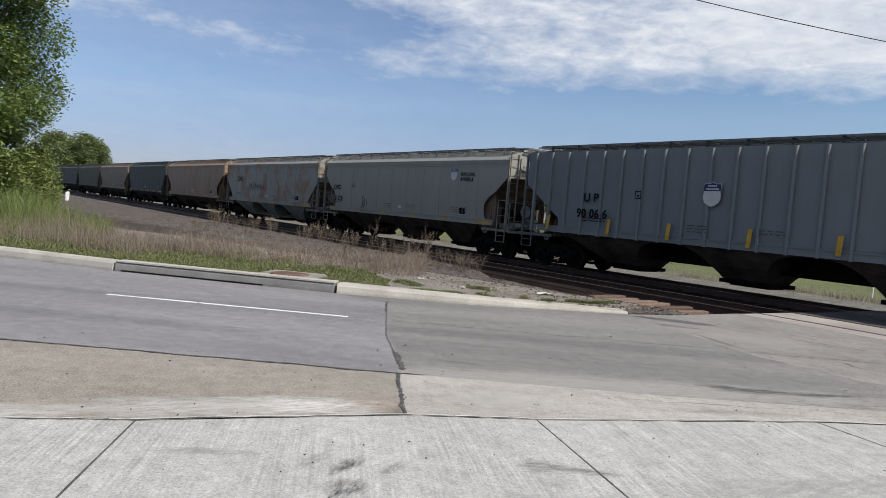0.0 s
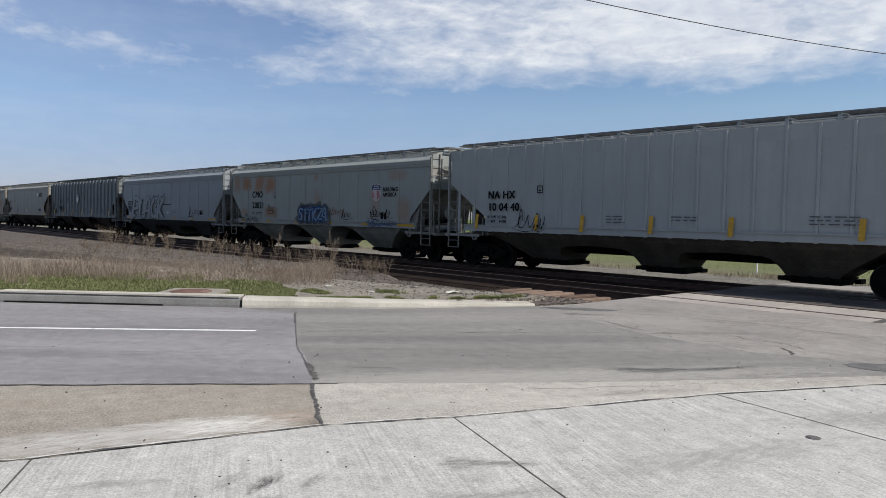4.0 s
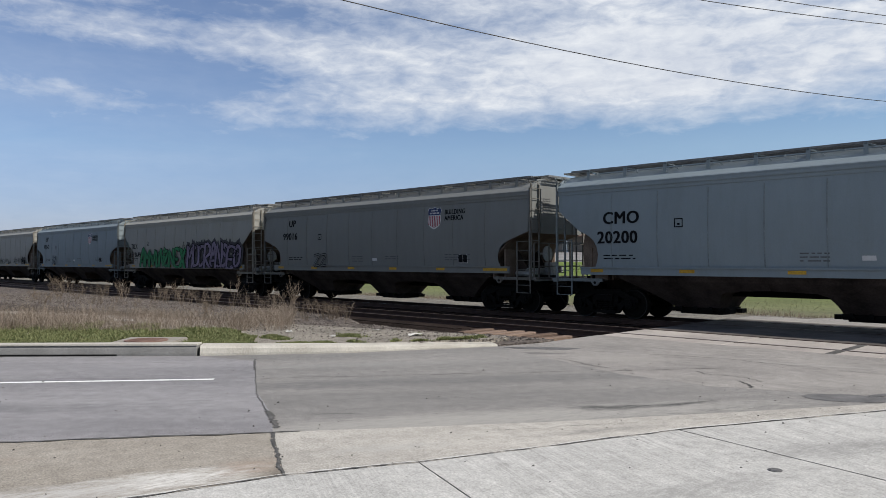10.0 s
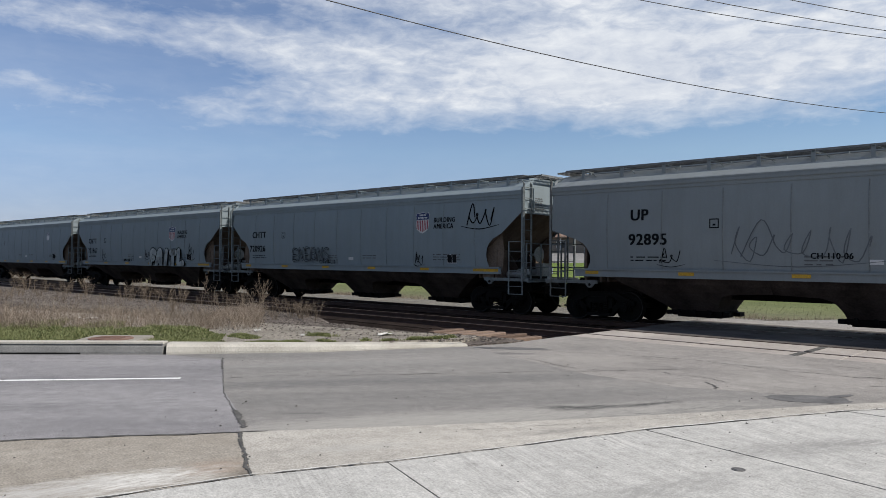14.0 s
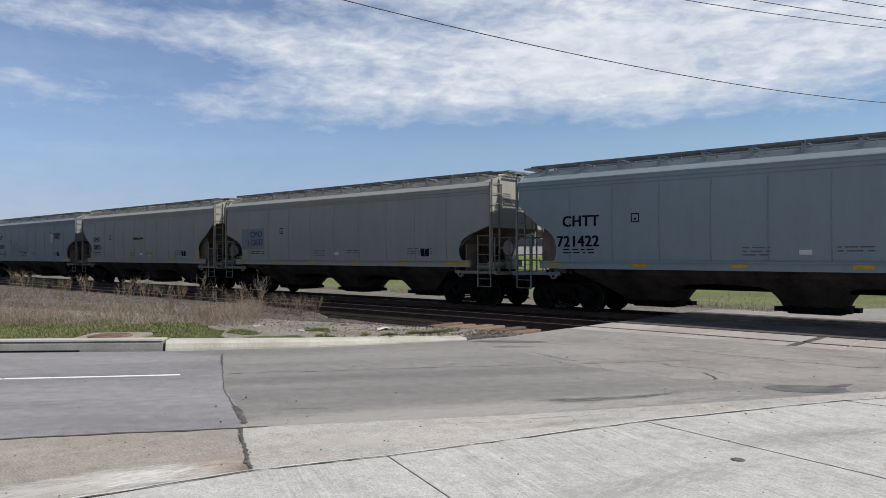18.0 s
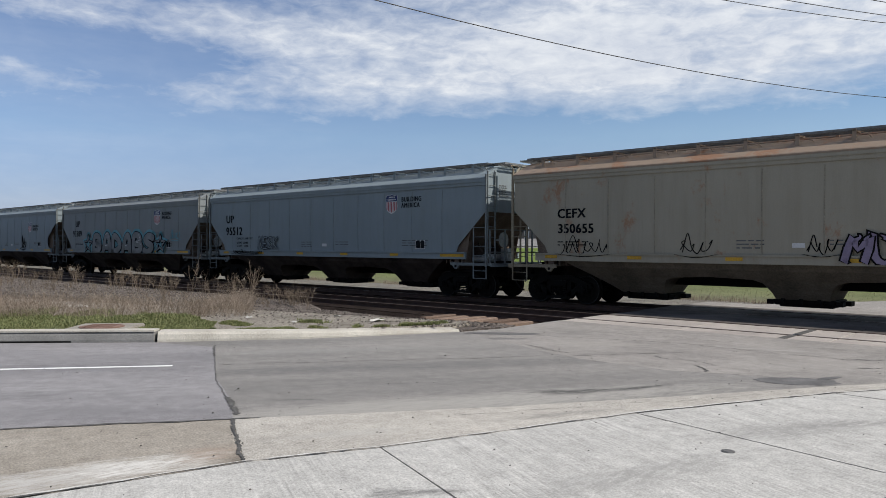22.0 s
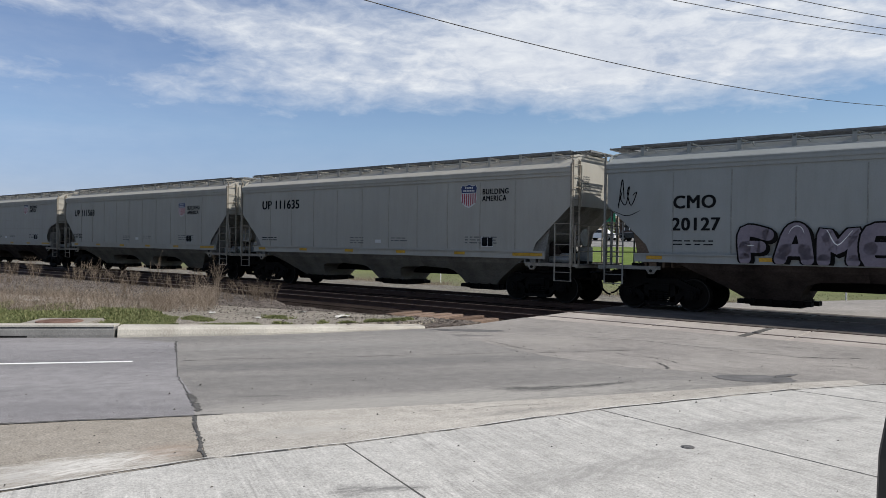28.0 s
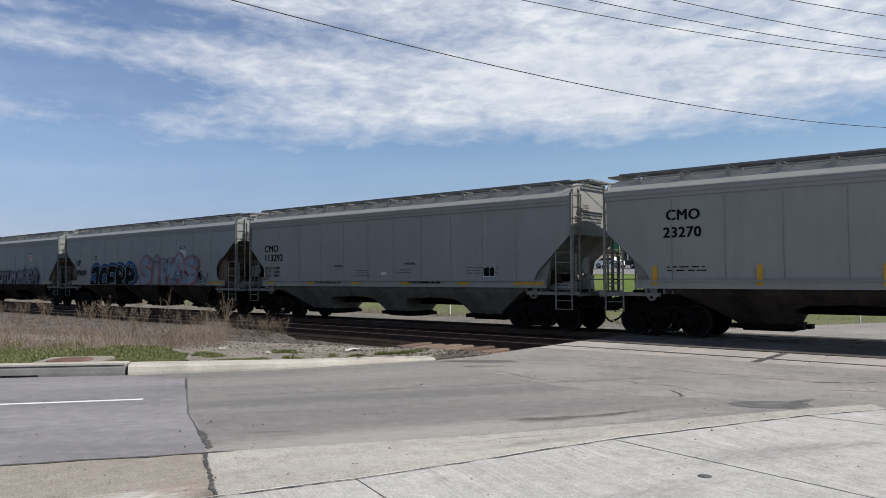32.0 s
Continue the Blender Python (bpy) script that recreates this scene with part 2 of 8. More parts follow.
def car_paint(name, base, rust=0.0, dirt=0.35, spots=()):
    """Weathered wagon paint: vertical streaks, soft panel dents, patches of rust (spots: x, z, half sizes, strength)."""
    def build(nt, bsdf):
        streak = tex(nt, 3.0, 6, 0.7, (1, 1, 0.12))
        runs = tex(nt, 9.0, 5, 0.75, (1, 1, 0.05), off=(3, 0, 1))
        cloud = tex(nt, 0.5, 5, 0.6)
        fine = tex(nt, 30, 3, 0.6)
        col = blend(nt, ramp(nt, cloud, [(0.3, grey(0)), (0.75, grey(1))]), mul(base, 0.90), mul(base, 1.05))
        dirtc = (base[0] * 0.62, base[1] * 0.58, base[2] * 0.52)
        col = blend(nt, ramp(nt, streak, [(0.44, grey(0)), (0.80, grey(dirt * 0.75))]), col, dirtc)
        col = blend(nt, ramp(nt, runs, [(0.52, grey(0)), (0.80, grey(dirt * 0.3))]), col, mul(dirtc, 0.8))
        col = blend(nt, 0.05, col, ramp(nt, fine, [(0.3, grey(0.1)), (0.7, grey(0.9))]), "OVERLAY")
        rusty = blend(nt, fine, (0.18, 0.082, 0.042), (0.32, 0.17, 0.092))
        if rust:
            rp = tex(nt, 0.8, 7, 0.75, (1, 1, 0.7), off=(rust * 37, 0, 0))
            rm = ramp(nt, rp, [(0.60 - 0.12 * rust, grey(0)), (0.68 - 0.12 * rust, grey(0.8))])
            col = blend(nt, rm, col, rusty)
        for x, z, hx, hz, k in spots:
            co = nt.nodes.new("ShaderNodeTexCoord")
            mp = nt.nodes.new("ShaderNodeMapping")
            mp.vector_type = "TEXTURE"
            mp.inputs["Location"].default_value = (x, 0, z)
            mp.inputs["Scale"].default_value = (hx, 1000, hz)
            nt.links.new(co.outputs["Object"], mp.inputs[0])
            p4 = nt.nodes.new("ShaderNodeVectorMath")      # a soft square
            p4.operation = "MULTIPLY"
            nt.links.new(mp.outputs[0], p4.inputs[0])
            nt.links.new(mp.outputs[0], p4.inputs[1])
            le = nt.nodes.new("ShaderNodeVectorMath")
            le.operation = "LENGTH"
            nt.links.new(p4.outputs[0], le.inputs[0])
            n = tex(nt, 3.5, 7, 0.7, (1, 1, 0.6), off=(x, 0, z))
            ad = nt.nodes.new("ShaderNodeMath")
            ad.operation = "MULTIPLY_ADD"
            nt.links.new(n, ad.inputs[0])
            ad.inputs[1].default_value = 1.9
            nt.links.new(le.outputs["Value"], ad.inputs[2])
            m = nt.nodes.new("ShaderNodeMapRange")
            m.inputs["From Min"].default_value, m.inputs["From Max"].default_value = 2.05, 1.05
            m.inputs["To Min"].default_value, m.inputs["To Max"].default_value = 0.0, k
            nt.links.new(ad.outputs[0], m.inputs["Value"])
            col = blend(nt, m.outputs[0], col, rusty)
        nt.links.new(col, bsdf.inputs["Base Color"])
        bump(nt, bsdf, cloud, 0.12, 0.03)
    return mat(name, build, 0.66)


def stony(name, c1, c2, scale):
    """Loose stones: every cell its own tone, rounded relief, large soft stains."""
    def build(nt, bsdf):
        co = nt.nodes.new("ShaderNodeTexCoord")
        vo = nt.nodes.new("ShaderNodeTexVoronoi")
        vo.inputs["Scale"].default_value = scale
        nt.links.new(co.outputs["Object"], vo.inputs["Vector"])
        sp = nt.nodes.new("ShaderNodeSeparateColor")
        nt.links.new(vo.outputs["Color"], sp.inputs[0])
        col = ramp(nt, sp.outputs[0], [(0.0, c1), (1.0, c2)])
        big = tex(nt, 0.9, 6, 0.7)
        col = blend(nt, 0.6, col, ramp(nt, big, [(0.3, grey(0.25)), (0.7, grey(0.75))]), "OVERLAY")
        nt.links.new(col, bsdf.inputs["Base Color"])
        inv = nt.nodes.new("ShaderNodeMath")
        inv.operation = "MULTIPLY"
        inv.inputs[1].default_value = -1.0
        nt.links.new(vo.outputs["Distance"], inv.inputs[0])
        bump(nt, bsdf, inv.outputs[0], 0.9, 0.03)
    return mat(name, build, 0.95)


def field_mat(name):
    """Straw and olive grass beside the line, mown green lawn further off."""
    def build(nt, bsdf):
        co = nt.nodes.new("ShaderNodeTexCoord")
        sp = nt.nodes.new("ShaderNodeSeparateXYZ")
        nt.links.new(co.outputs["Object"], sp.inputs[0])
        a = tex(nt, 0.25, 7, 0.7, (0.6, 1.2, 1))
        b = tex(nt, 6.0, 5, 0.7)
        dry = ramp(nt, a, [(0.3, (0.112, 0.116, 0.064)), (0.7, (0.182, 0.174, 0.112))])
        lawn = ramp(nt, a, [(0.3, (0.080, 0.125, 0.024)), (0.7, (0.148, 0.185, 0.055))])
        ad = nt.nodes.new("ShaderNodeMath")
        ad.operation = "MULTIPLY_ADD"
        nt.links.new(a, ad.inputs[0])
        ad.inputs[1].default_value = 14.0
        nt.links.new(sp.outputs[1], ad.inputs[2])
        m = nt.nodes.new("ShaderNodeMapRange")
        m.inputs["From Min"].default_value, m.inputs["From Max"].default_value = 36.0, 50.0
        nt.links.new(ad.outputs[0], m.inputs["Value"])
        col = blend(nt, m.outputs[0], dry, lawn)
        col = blend(nt, 0.35, col, ramp(nt, b, [(0.3, grey(0.1)), (0.7, grey(0.9))]), "OVERLAY")
        nt.links.new(col, bsdf.inputs["Base Color"])
        bump(nt, bsdf, b, 0.5, 0.03)
    return mat(name, build, 0.95)


MAT = {}
MAT["asphalt"] = ground_mat("asphalt", (0.187, 0.181, 0.186), (0.272, 0.263, 0.266), [(-12.6, -1.0, 9, 0.5, 54, (0.115, 0.114, 0.118), 0.6), (-14.2, 0.6, 9, 0.45, 52, (0.115, 0.114, 0.118), 0.5)], 0.45, 70, 0.10, 46, (0.3, 1.6, 1))
MAT["asphalt_worn"] = ground_mat("asphalt_worn", (0.205, 0.194, 0.182), (0.305, 0.287, 0.266), [(-6.9, 12.0, 1.6, 0.5, 30, (0.30, 0.285, 0.26), 0.6), (-4.2, 13.4, 2.0, 0.12, 15, (0.33, 0.32, 0.30), 0.6), (-8.6, 11.4, 0.8, 0.22, 38, (0.09, 0.09, 0.09), 0.8)], 0.6, 50, 0.06, 58)
MAT["asphalt_patch"] = mottled("asphalt_patch", (0.088, 0.087, 0.088), (0.165, 0.162, 0.16), 2.5, 70, 0.9, 0.4, 0.006)
MAT["concrete"] = ground_mat("concrete", (0.370, 0.363, 0.342), (0.453, 0.444, 0.419), [(-4.32, 2.36, 0.26, 0.10, -62, (0.05, 0.05, 0.05), 0.9), (-3.95, 2.16, 0.24, 0.16, -62, (0.06, 0.06, 0.06), 0.9), (-4.15, 2.62, 0.2, 0.08, -62, (0.16, 0.16, 0.155), 0.7), (-4.5, 2.2, 0.3, 0.09, -62, (0.2, 0.2, 0.195), 0.7), (-3.72, 3.70, 0.34, 0.17, 50, (0.12, 0.12, 0.117), 0.85), (-3.5, 3.95, 0.2, 0.10, 50, (0.09, 0.09, 0.088), 0.8), (-4.9, 1.6, 0.5, 0.1, 60, (0.2, 0.195, 0.185), 0.6), (-3.2, 3.3, 0.9, 0.18, 65, (0.19, 0.185, 0.175), 0.6), (-2.6, 5.4, 1.6, 0.3, 70, (0.25, 0.245, 0.232), 0.6), (-2.2, 7.6, 1.4, 0.35, 60, (0.23, 0.225, 0.215), 0.6), (-1.7, 8.4, 1.0, 0.2, 50, (0.21, 0.205, 0.195), 0.6)], 0.7, 60, 0.30, -27, (0.6, 1.3, 1), 0.26)
MAT["concrete_road"] = ground_mat("concrete_road", (0.163, 0.158, 0.152), (0.262, 0.250, 0.234), [(-4.85, 7.25, 4.3, 0.62, 57, (0.335, 0.322, 0.295), 0.9), (-5.9, 5.5, 2.6, 0.5, 57, (0.32, 0.308, 0.283), 0.8), (-8.6, 6.4, 4.5, 0.55, 55, (0.13, 0.128, 0.126), 0.75), (-6.9, 8.9, 4.0, 0.5, 55, (0.135, 0.133, 0.13), 0.6), (-9.7, 8.2, 4, 0.35, 55, (0.26, 0.254, 0.242), 0.5), (-4.85, 7.72, 0.62, 0.20, 42, (0.07, 0.07, 0.068), 1.0), (-4.62, 8.1, 0.6, 0.12, 55, (0.075, 0.075, 0.073), 1.0), (-4.3, 8.6, 0.7, 0.11, 66, (0.07, 0.07, 0.068), 1.0), (-6.9, 5.2, 0.4, 0.07, 50, (0.085, 0.085, 0.083), 0.6)], 0.35, 55, 0.10, 57, (0.25, 1.7, 1))
MAT["concrete_light"] = ground_mat("concrete_light", (0.323, 0.304, 0.272), (0.434, 0.411, 0.370), [(-5.3, 4.6, 0.9, 0.2, 60, (0.36, 0.35, 0.325), 0.6), (-4.2, 6.7, 1.2, 0.15, 62, (0.17, 0.165, 0.155), 0.5)], 0.6, 55, 0.08, 62, (0.4, 1.4, 1))
MAT["concrete_tan"] = ground_mat("concrete_tan", (0.240, 0.216, 0.182), (0.312, 0.286, 0.248), [(-5.78, 2.72, 0.95, 0.36, 66, (0.58, 0.565, 0.53), 1.0), (-6.05, 1.75, 1.2, 0.42, 69, (0.43, 0.415, 0.39), 1.0), (-6.35, 0.2, 1.3, 0.40, 72, (0.45, 0.435, 0.405), 1.0), (-6.75, -1.2, 1.4, 0.34, 72, (0.45, 0.435, 0.405), 0.9), (-5.66, 3.36, 0.42, 0.34, 60, (0.29, 0.215, 0.165), 0.55), (-5.30, 3.42, 0.16, 0.22, 60, (0.10, 0.085, 0.07), 0.6), (-7.6, 1.6, 0.9, 0.25, 55, (0.23, 0.175, 0.135), 0.35), (-6.5, -0.6, 1.5, 0.14, 72, (0.33, 0.315, 0.29), 0.6)], 0.6, 50, 0.08, 62, (0.4, 1.5, 1), 0.35)
MAT["kerb"] = mottled("kerb", (0.355, 0.332, 0.288), (0.487, 0.462, 0.410), 1.2, 40, 0.85, 0.25, 0.005)
# concrete toned down: the road face's weak light is in this grey
MAT["inlet"] = mottled("inlet", (0.155, 0.153, 0.147), (0.235, 0.231, 0.222), 1.2, 40, 0.85, 0.25, 0.005)
MAT["pad"] = mottled("pad", (0.22, 0.20, 0.17), (0.30, 0.28, 0.245), 2, 40, 0.9, 0.3, 0.005)
MAT["tar"] = mottled("tar", (0.055, 0.054, 0.052), (0.135, 0.130, 0.124), 6, 60, 0.8, 0.4, 0.006)
MAT["line_paint"] = mottled("line_paint", (0.70, 0.70, 0.68), (0.82, 0.82, 0.80), 3, 60, 0.7, 0.2, 0.003)
MAT["void"] = mottled("void", (0.008, 0.008, 0.008), (0.02, 0.02, 0.02), 3, 20, 0.95, 0.1)
MAT["soil"] = stony("soil", (0.165, 0.148, 0.122), (0.335, 0.306, 0.262), 34)
MAT["gravel"] = stony("gravel", (0.045, 0.038, 0.034), (0.195, 0.168, 0.150), 24)
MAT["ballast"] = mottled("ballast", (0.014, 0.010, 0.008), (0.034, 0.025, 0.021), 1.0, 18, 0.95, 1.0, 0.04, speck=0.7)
MAT["field"] = field_mat("field")
MAT["far_gravel"] = stony("far_gravel", (0.09, 0.084, 0.072), (0.24, 0.225, 0.195), 16)
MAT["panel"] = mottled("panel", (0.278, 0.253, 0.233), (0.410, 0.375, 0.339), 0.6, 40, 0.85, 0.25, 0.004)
# panel tone with the train's shadow put into the colour, for the far track
MAT["panel_shaded"] = mottled("panel_shaded", (0.06, 0.054, 0.05), (0.125, 0.114, 0.106), 0.7, 40, 0.9, 0.3, 0.004)
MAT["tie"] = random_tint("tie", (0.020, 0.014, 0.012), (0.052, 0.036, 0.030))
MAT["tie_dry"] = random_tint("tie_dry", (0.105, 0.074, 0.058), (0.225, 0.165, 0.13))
MAT["rail"] = mottled("rail", (0.032, 0.018, 0.014), (0.065, 0.037, 0.028), 3, 40, 0.7, 0.2, metal=0.2)
MAT["railtop"] = mottled("railtop", (0.085, 0.066, 0.056), (0.16, 0.135, 0.12), 4, 40, 0.5, 0.05, metal=0.4)
MAT["iron"] = mottled("iron", (0.15, 0.092, 0.072), (0.225, 0.15, 0.122), 5, 30, 0.8, 0.5, 0.01)
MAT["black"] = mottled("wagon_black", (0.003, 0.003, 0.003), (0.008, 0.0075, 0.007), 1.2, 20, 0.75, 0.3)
# underbody dirt, with the shade beneath the wagon darkened into it
MAT["shaded_grime"] = mottled("wagon_shaded_grime", (0.010, 0.008, 0.008), (0.066, 0.052, 0.046), 0.8, 18, 0.85, 0.2)
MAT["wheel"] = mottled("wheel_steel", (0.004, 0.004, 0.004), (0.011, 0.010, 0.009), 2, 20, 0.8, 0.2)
MAT["steel_grey"] = mottled("galvanised", (0.22, 0.23, 0.235), (0.33, 0.34, 0.34), 2, 25, 0.55, 0.2, metal=0.4)
MAT["grating"] = mottled("grating", (0.10, 0.103, 0.105), (0.20, 0.205, 0.205), 4, 25, 0.75, 0.2)
MAT["yellow"] = mottled("reflector_yellow", (0.36, 0.20, 0.012), (0.50, 0.29, 0.02), 3, 20, 0.5, 0.1)
MAT["ink"] = mottled("ink_black", (0.004, 0.005, 0.006), (0.010, 0.011, 0.013), 3, 20, 0.75, 0.1, speck=0.06)
MAT["ink_blue"] = mottled("ink_navy", (0.012, 0.02, 0.075), (0.02, 0.032, 0.11), 3, 20, 0.5, 0.1, speck=0.06)
MAT["ink_red"] = mottled("ink_red", (0.22, 0.02, 0.035), (0.32, 0.045, 0.06), 3, 20, 0.5, 0.1, speck=0.06)
MAT["ink_white"] = mottled("ink_white", (0.44, 0.44, 0.44), (0.54, 0.54, 0.54), 3, 20, 0.5, 0.1, speck=0.06)
MAT["ink_faint"] = mottled("ink_faint", (0.06, 0.062, 0.065), (0.10, 0.103, 0.106), 3, 20, 0.7, 0.1, speck=0.06)

MAT["stone"] = island_tint("stone", (0.032, 0.027, 0.024), (0.185, 0.163, 0.146), 0.9)
MAT["concrete_chip"] = mottled("concrete_chip", (0.42, 0.41, 0.38), (0.55, 0.54, 0.51), 3, 40, 0.9, 0.3, 0.004)
MAT["rim_glint"] = mottled("rim_glint", (0.008, 0.0075, 0.007), (0.024, 0.022, 0.02), 3, 20, 0.65, 0.2, metal=0.3)
MAT["grit"] = island_tint("grit", (0.02, 0.019, 0.018), (0.13, 0.12, 0.11), 0.9)
# ---- small mesh tools ----
def box(bm, x0, y0, z0, x1, y1, z1):
    v = [bm.verts.new(p) for p in ((x0, y0, z0), (x1, y0, z0), (x1, y1, z0), (x0, y1, z0), (x0, y0, z1), (x1, y0, z1), (x1, y1, z1), (x0, y1, z1))]
    for q in ((3, 2, 1, 0), (4, 5, 6, 7), (0, 1, 5, 4), (1, 2, 6, 5), (2, 3, 7, 6), (3, 0, 4, 7)):
        bm.faces.new([v[i] for i in q])
    return v


def rod(bm, a, b, r, n=6):
    a, b = Vector(a), Vector(b)
    d = (b - a).normalized()
    u = d.orthogonal().normalized()
    w = d.cross(u)
    rings = []
    for c in (a, b):
        rings.append([bm.verts.new(c + r * (math.cos(2 * math.pi * i / n) * u + math.sin(2 * math.pi * i / n) * w)) for i in range(n)])
    for i in range(n):
        j = (i + 1) % n
        bm.faces.new((rings[0][i], rings[0][j], rings[1][j], rings[1][i]))
    bm.faces.new(rings[0][::-1])
    bm.faces.new(rings[1])


def loft(bm, sections, cap=True):
    """Skin a list of closed rings of points."""
    rings = [[bm.verts.new(p) for p in s] for s in sections]
    for a, b in zip(rings, rings[1:]):
        n = len(a)
        for i in range(n):
            j = (i + 1) % n
            bm.faces.new((a[i], a[j], b[j], b[i]))
    if cap:
        bm.faces.new(rings[0][::-1])
        bm.faces.new(rings[-1])
    return rings


def disc(bm, c, axis, r, depth, n=24, r2=None):
    """A wheel-like disc round an axis along y ('y') or x or z, from c to c + depth."""
    k = "xyz".index(axis)
    ring = []
    for off, rr in ((0, r), (depth, r if r2 is None else r2)):
        s = []
        for i in range(n):
            a = 2 * math.pi * i / n
            p = [0, 0, 0]
            p[k] = off
            p[(k + 1) % 3] = rr * math.cos(a)
            p[(k + 2) % 3] = rr * math.sin(a)
            s.append(Vector(p) + Vector(c))
        ring.append(s)
    loft(bm, ring)


def mesh_of(name, bm, material):
    bmesh.ops.recalc_face_normals(bm, faces=bm.faces)
    me = bpy.data.meshes.new(name)
    bm.to_mesh(me)
    bm.free()
    me.materials.append(material)
    return me


def part(name, bm, material, parent=None, label=""):
    ob = new(name, mesh_of(name, bm, material))
    ob.parent = parent
    if label:
        tagged(ob, label)
    return ob


def shared(name, me, parent=None, label="", at=None):
    ob = new(name, me)
    ob.parent = parent
    if at is not None:
        ob.matrix_basis = at
    if label:
        tagged(ob, label)
    return ob


def slab(name, pts, top, depth, material, parent=None, label="", bev=0.0):
    """A flat slab with the outline pts (x, y), its top at z = top."""
    bm = bmesh.new()
    vs = [bm.verts.new((x, y, top)) for x, y in pts]
    f = bm.faces.new(vs)
    f.normal_update()
    if f.normal.z < 0:
        bmesh.ops.reverse_faces(bm, faces=[f])
    ret = bmesh.ops.extrude_face_region(bm, geom=[f])
    low = [e for e in ret["geom"] if isinstance(e, bmesh.types.BMVert)]
    bmesh.ops.translate(bm, verts=low, vec=(0, 0, -depth))
    bmesh.ops.triangulate(bm, faces=[g for g in bm.faces if len(g.verts) > 4])
    return part(name, bm, material, parent, label)


def ribbon(bm, pts, width, z, jitter=0.0, rnd=None):
    """A flat strip along a line on the ground; its width wanders."""
    prev = None
    for i, p in enumerate(pts):
        a, b = Vector(pts[max(0, i - 1)]), Vector(pts[min(len(pts) - 1, i + 1)])
        d = (b - a).normalized()
        n = Vector((-d.y, d.x))
        w = width * (1 + (rnd.uniform(-jitter, jitter) if rnd else 0)) / 2
        c = Vector(p)
        cur = [bm.verts.new((*(c + n * w), z)), bm.verts.new((*(c - n * w), z))]
        if prev:
            bm.faces.new((prev[0], prev[1], cur[1], cur[0]))
        prev = cur


def wander(a, b, steps, amount, rnd):
    a, b = Vector(a), Vector(b)
    d = (b - a)
    n = Vector((-d.y, d.x)).normalized()
    o = rnd.uniform(0, 90)

    def off(u):      # wavy at two scales, ends fixed
        return amount * min(1.0, 6 * u, 6 * (1 - u)) * (2.2 * noise.noise(Vector((o, u * d.length * 1.7, 0))) + 0.9 * noise.noise(Vector((o, u * d.length * 9.0, 4))))
    return [tuple(a + d * i / steps + n * off(i / steps)) for i in range(steps + 1)]


# ---- ground, road, kerb ----
RAIL_Y = {"near": 16.8, "far": 21.0}      # the two tracks' middles
GAUGE = 0.7525

KERB = [(-44, -20.5), (-30, -8.6), (-18.64, 1.2), (-16.25, 3.1), (-12.95, 6.55), (-11.4, 8.7), (-9.95, 11.7)]
EDGE = [(-13.5, -22), (-8.4, -7), (-6.6, -1.2), (-6.12, 0.45), (-5.77, 1.31), (-5.21, 3.40), (-4.7, 4.45), (-3.66, 7.23), (-2.37, 9.89), (-1.65, 11.0)]


def rise(y):
    """Height of the ground: flat by the tracks, a grassy bank behind them."""
    prof = [(-9999, -0.34), (29, -0.34), (44, 0.25), (72, 1.75), (88, 2.55), (96, 3.2), (130, 3.6), (9999, 4.0)]
    for (y0, z0), (y1, z1) in zip(prof, prof[1:]):
        if y <= y1:
            return z0 + (z1 - z0) * (y - y0) / (y1 - y0)


def build_ground():
    bm = bmesh.new()
    n = 28
    xs = [-2600, -900, -420, -220, -120] + [-100 + i * 8 for i in range(22)] + [120, 300, 900, 2600]
    ys = [-2000, -600, -200, -80] + [-40 + i * 8 for i in range(22)] + [180, 320, 700, 2600]
    vs = [[bm.verts.new((x, y, rise(y) + (0.06 * noise.noise(Vector((x * 0.07, y * 0.07, 0.3))) if 28 < y < 130 else 0))) for x in xs] for y in ys]
    for j in range(len(ys) - 1):
        for i in range(len(xs) - 1):
            bm.faces.new((vs[j][i], vs[j][i + 1], vs[j + 1][i + 1], vs[j + 1][i]))
    tagged(part("ground", bm, MAT["field"]), "flat ground of grass with bare patches", "ground", kind="structure")


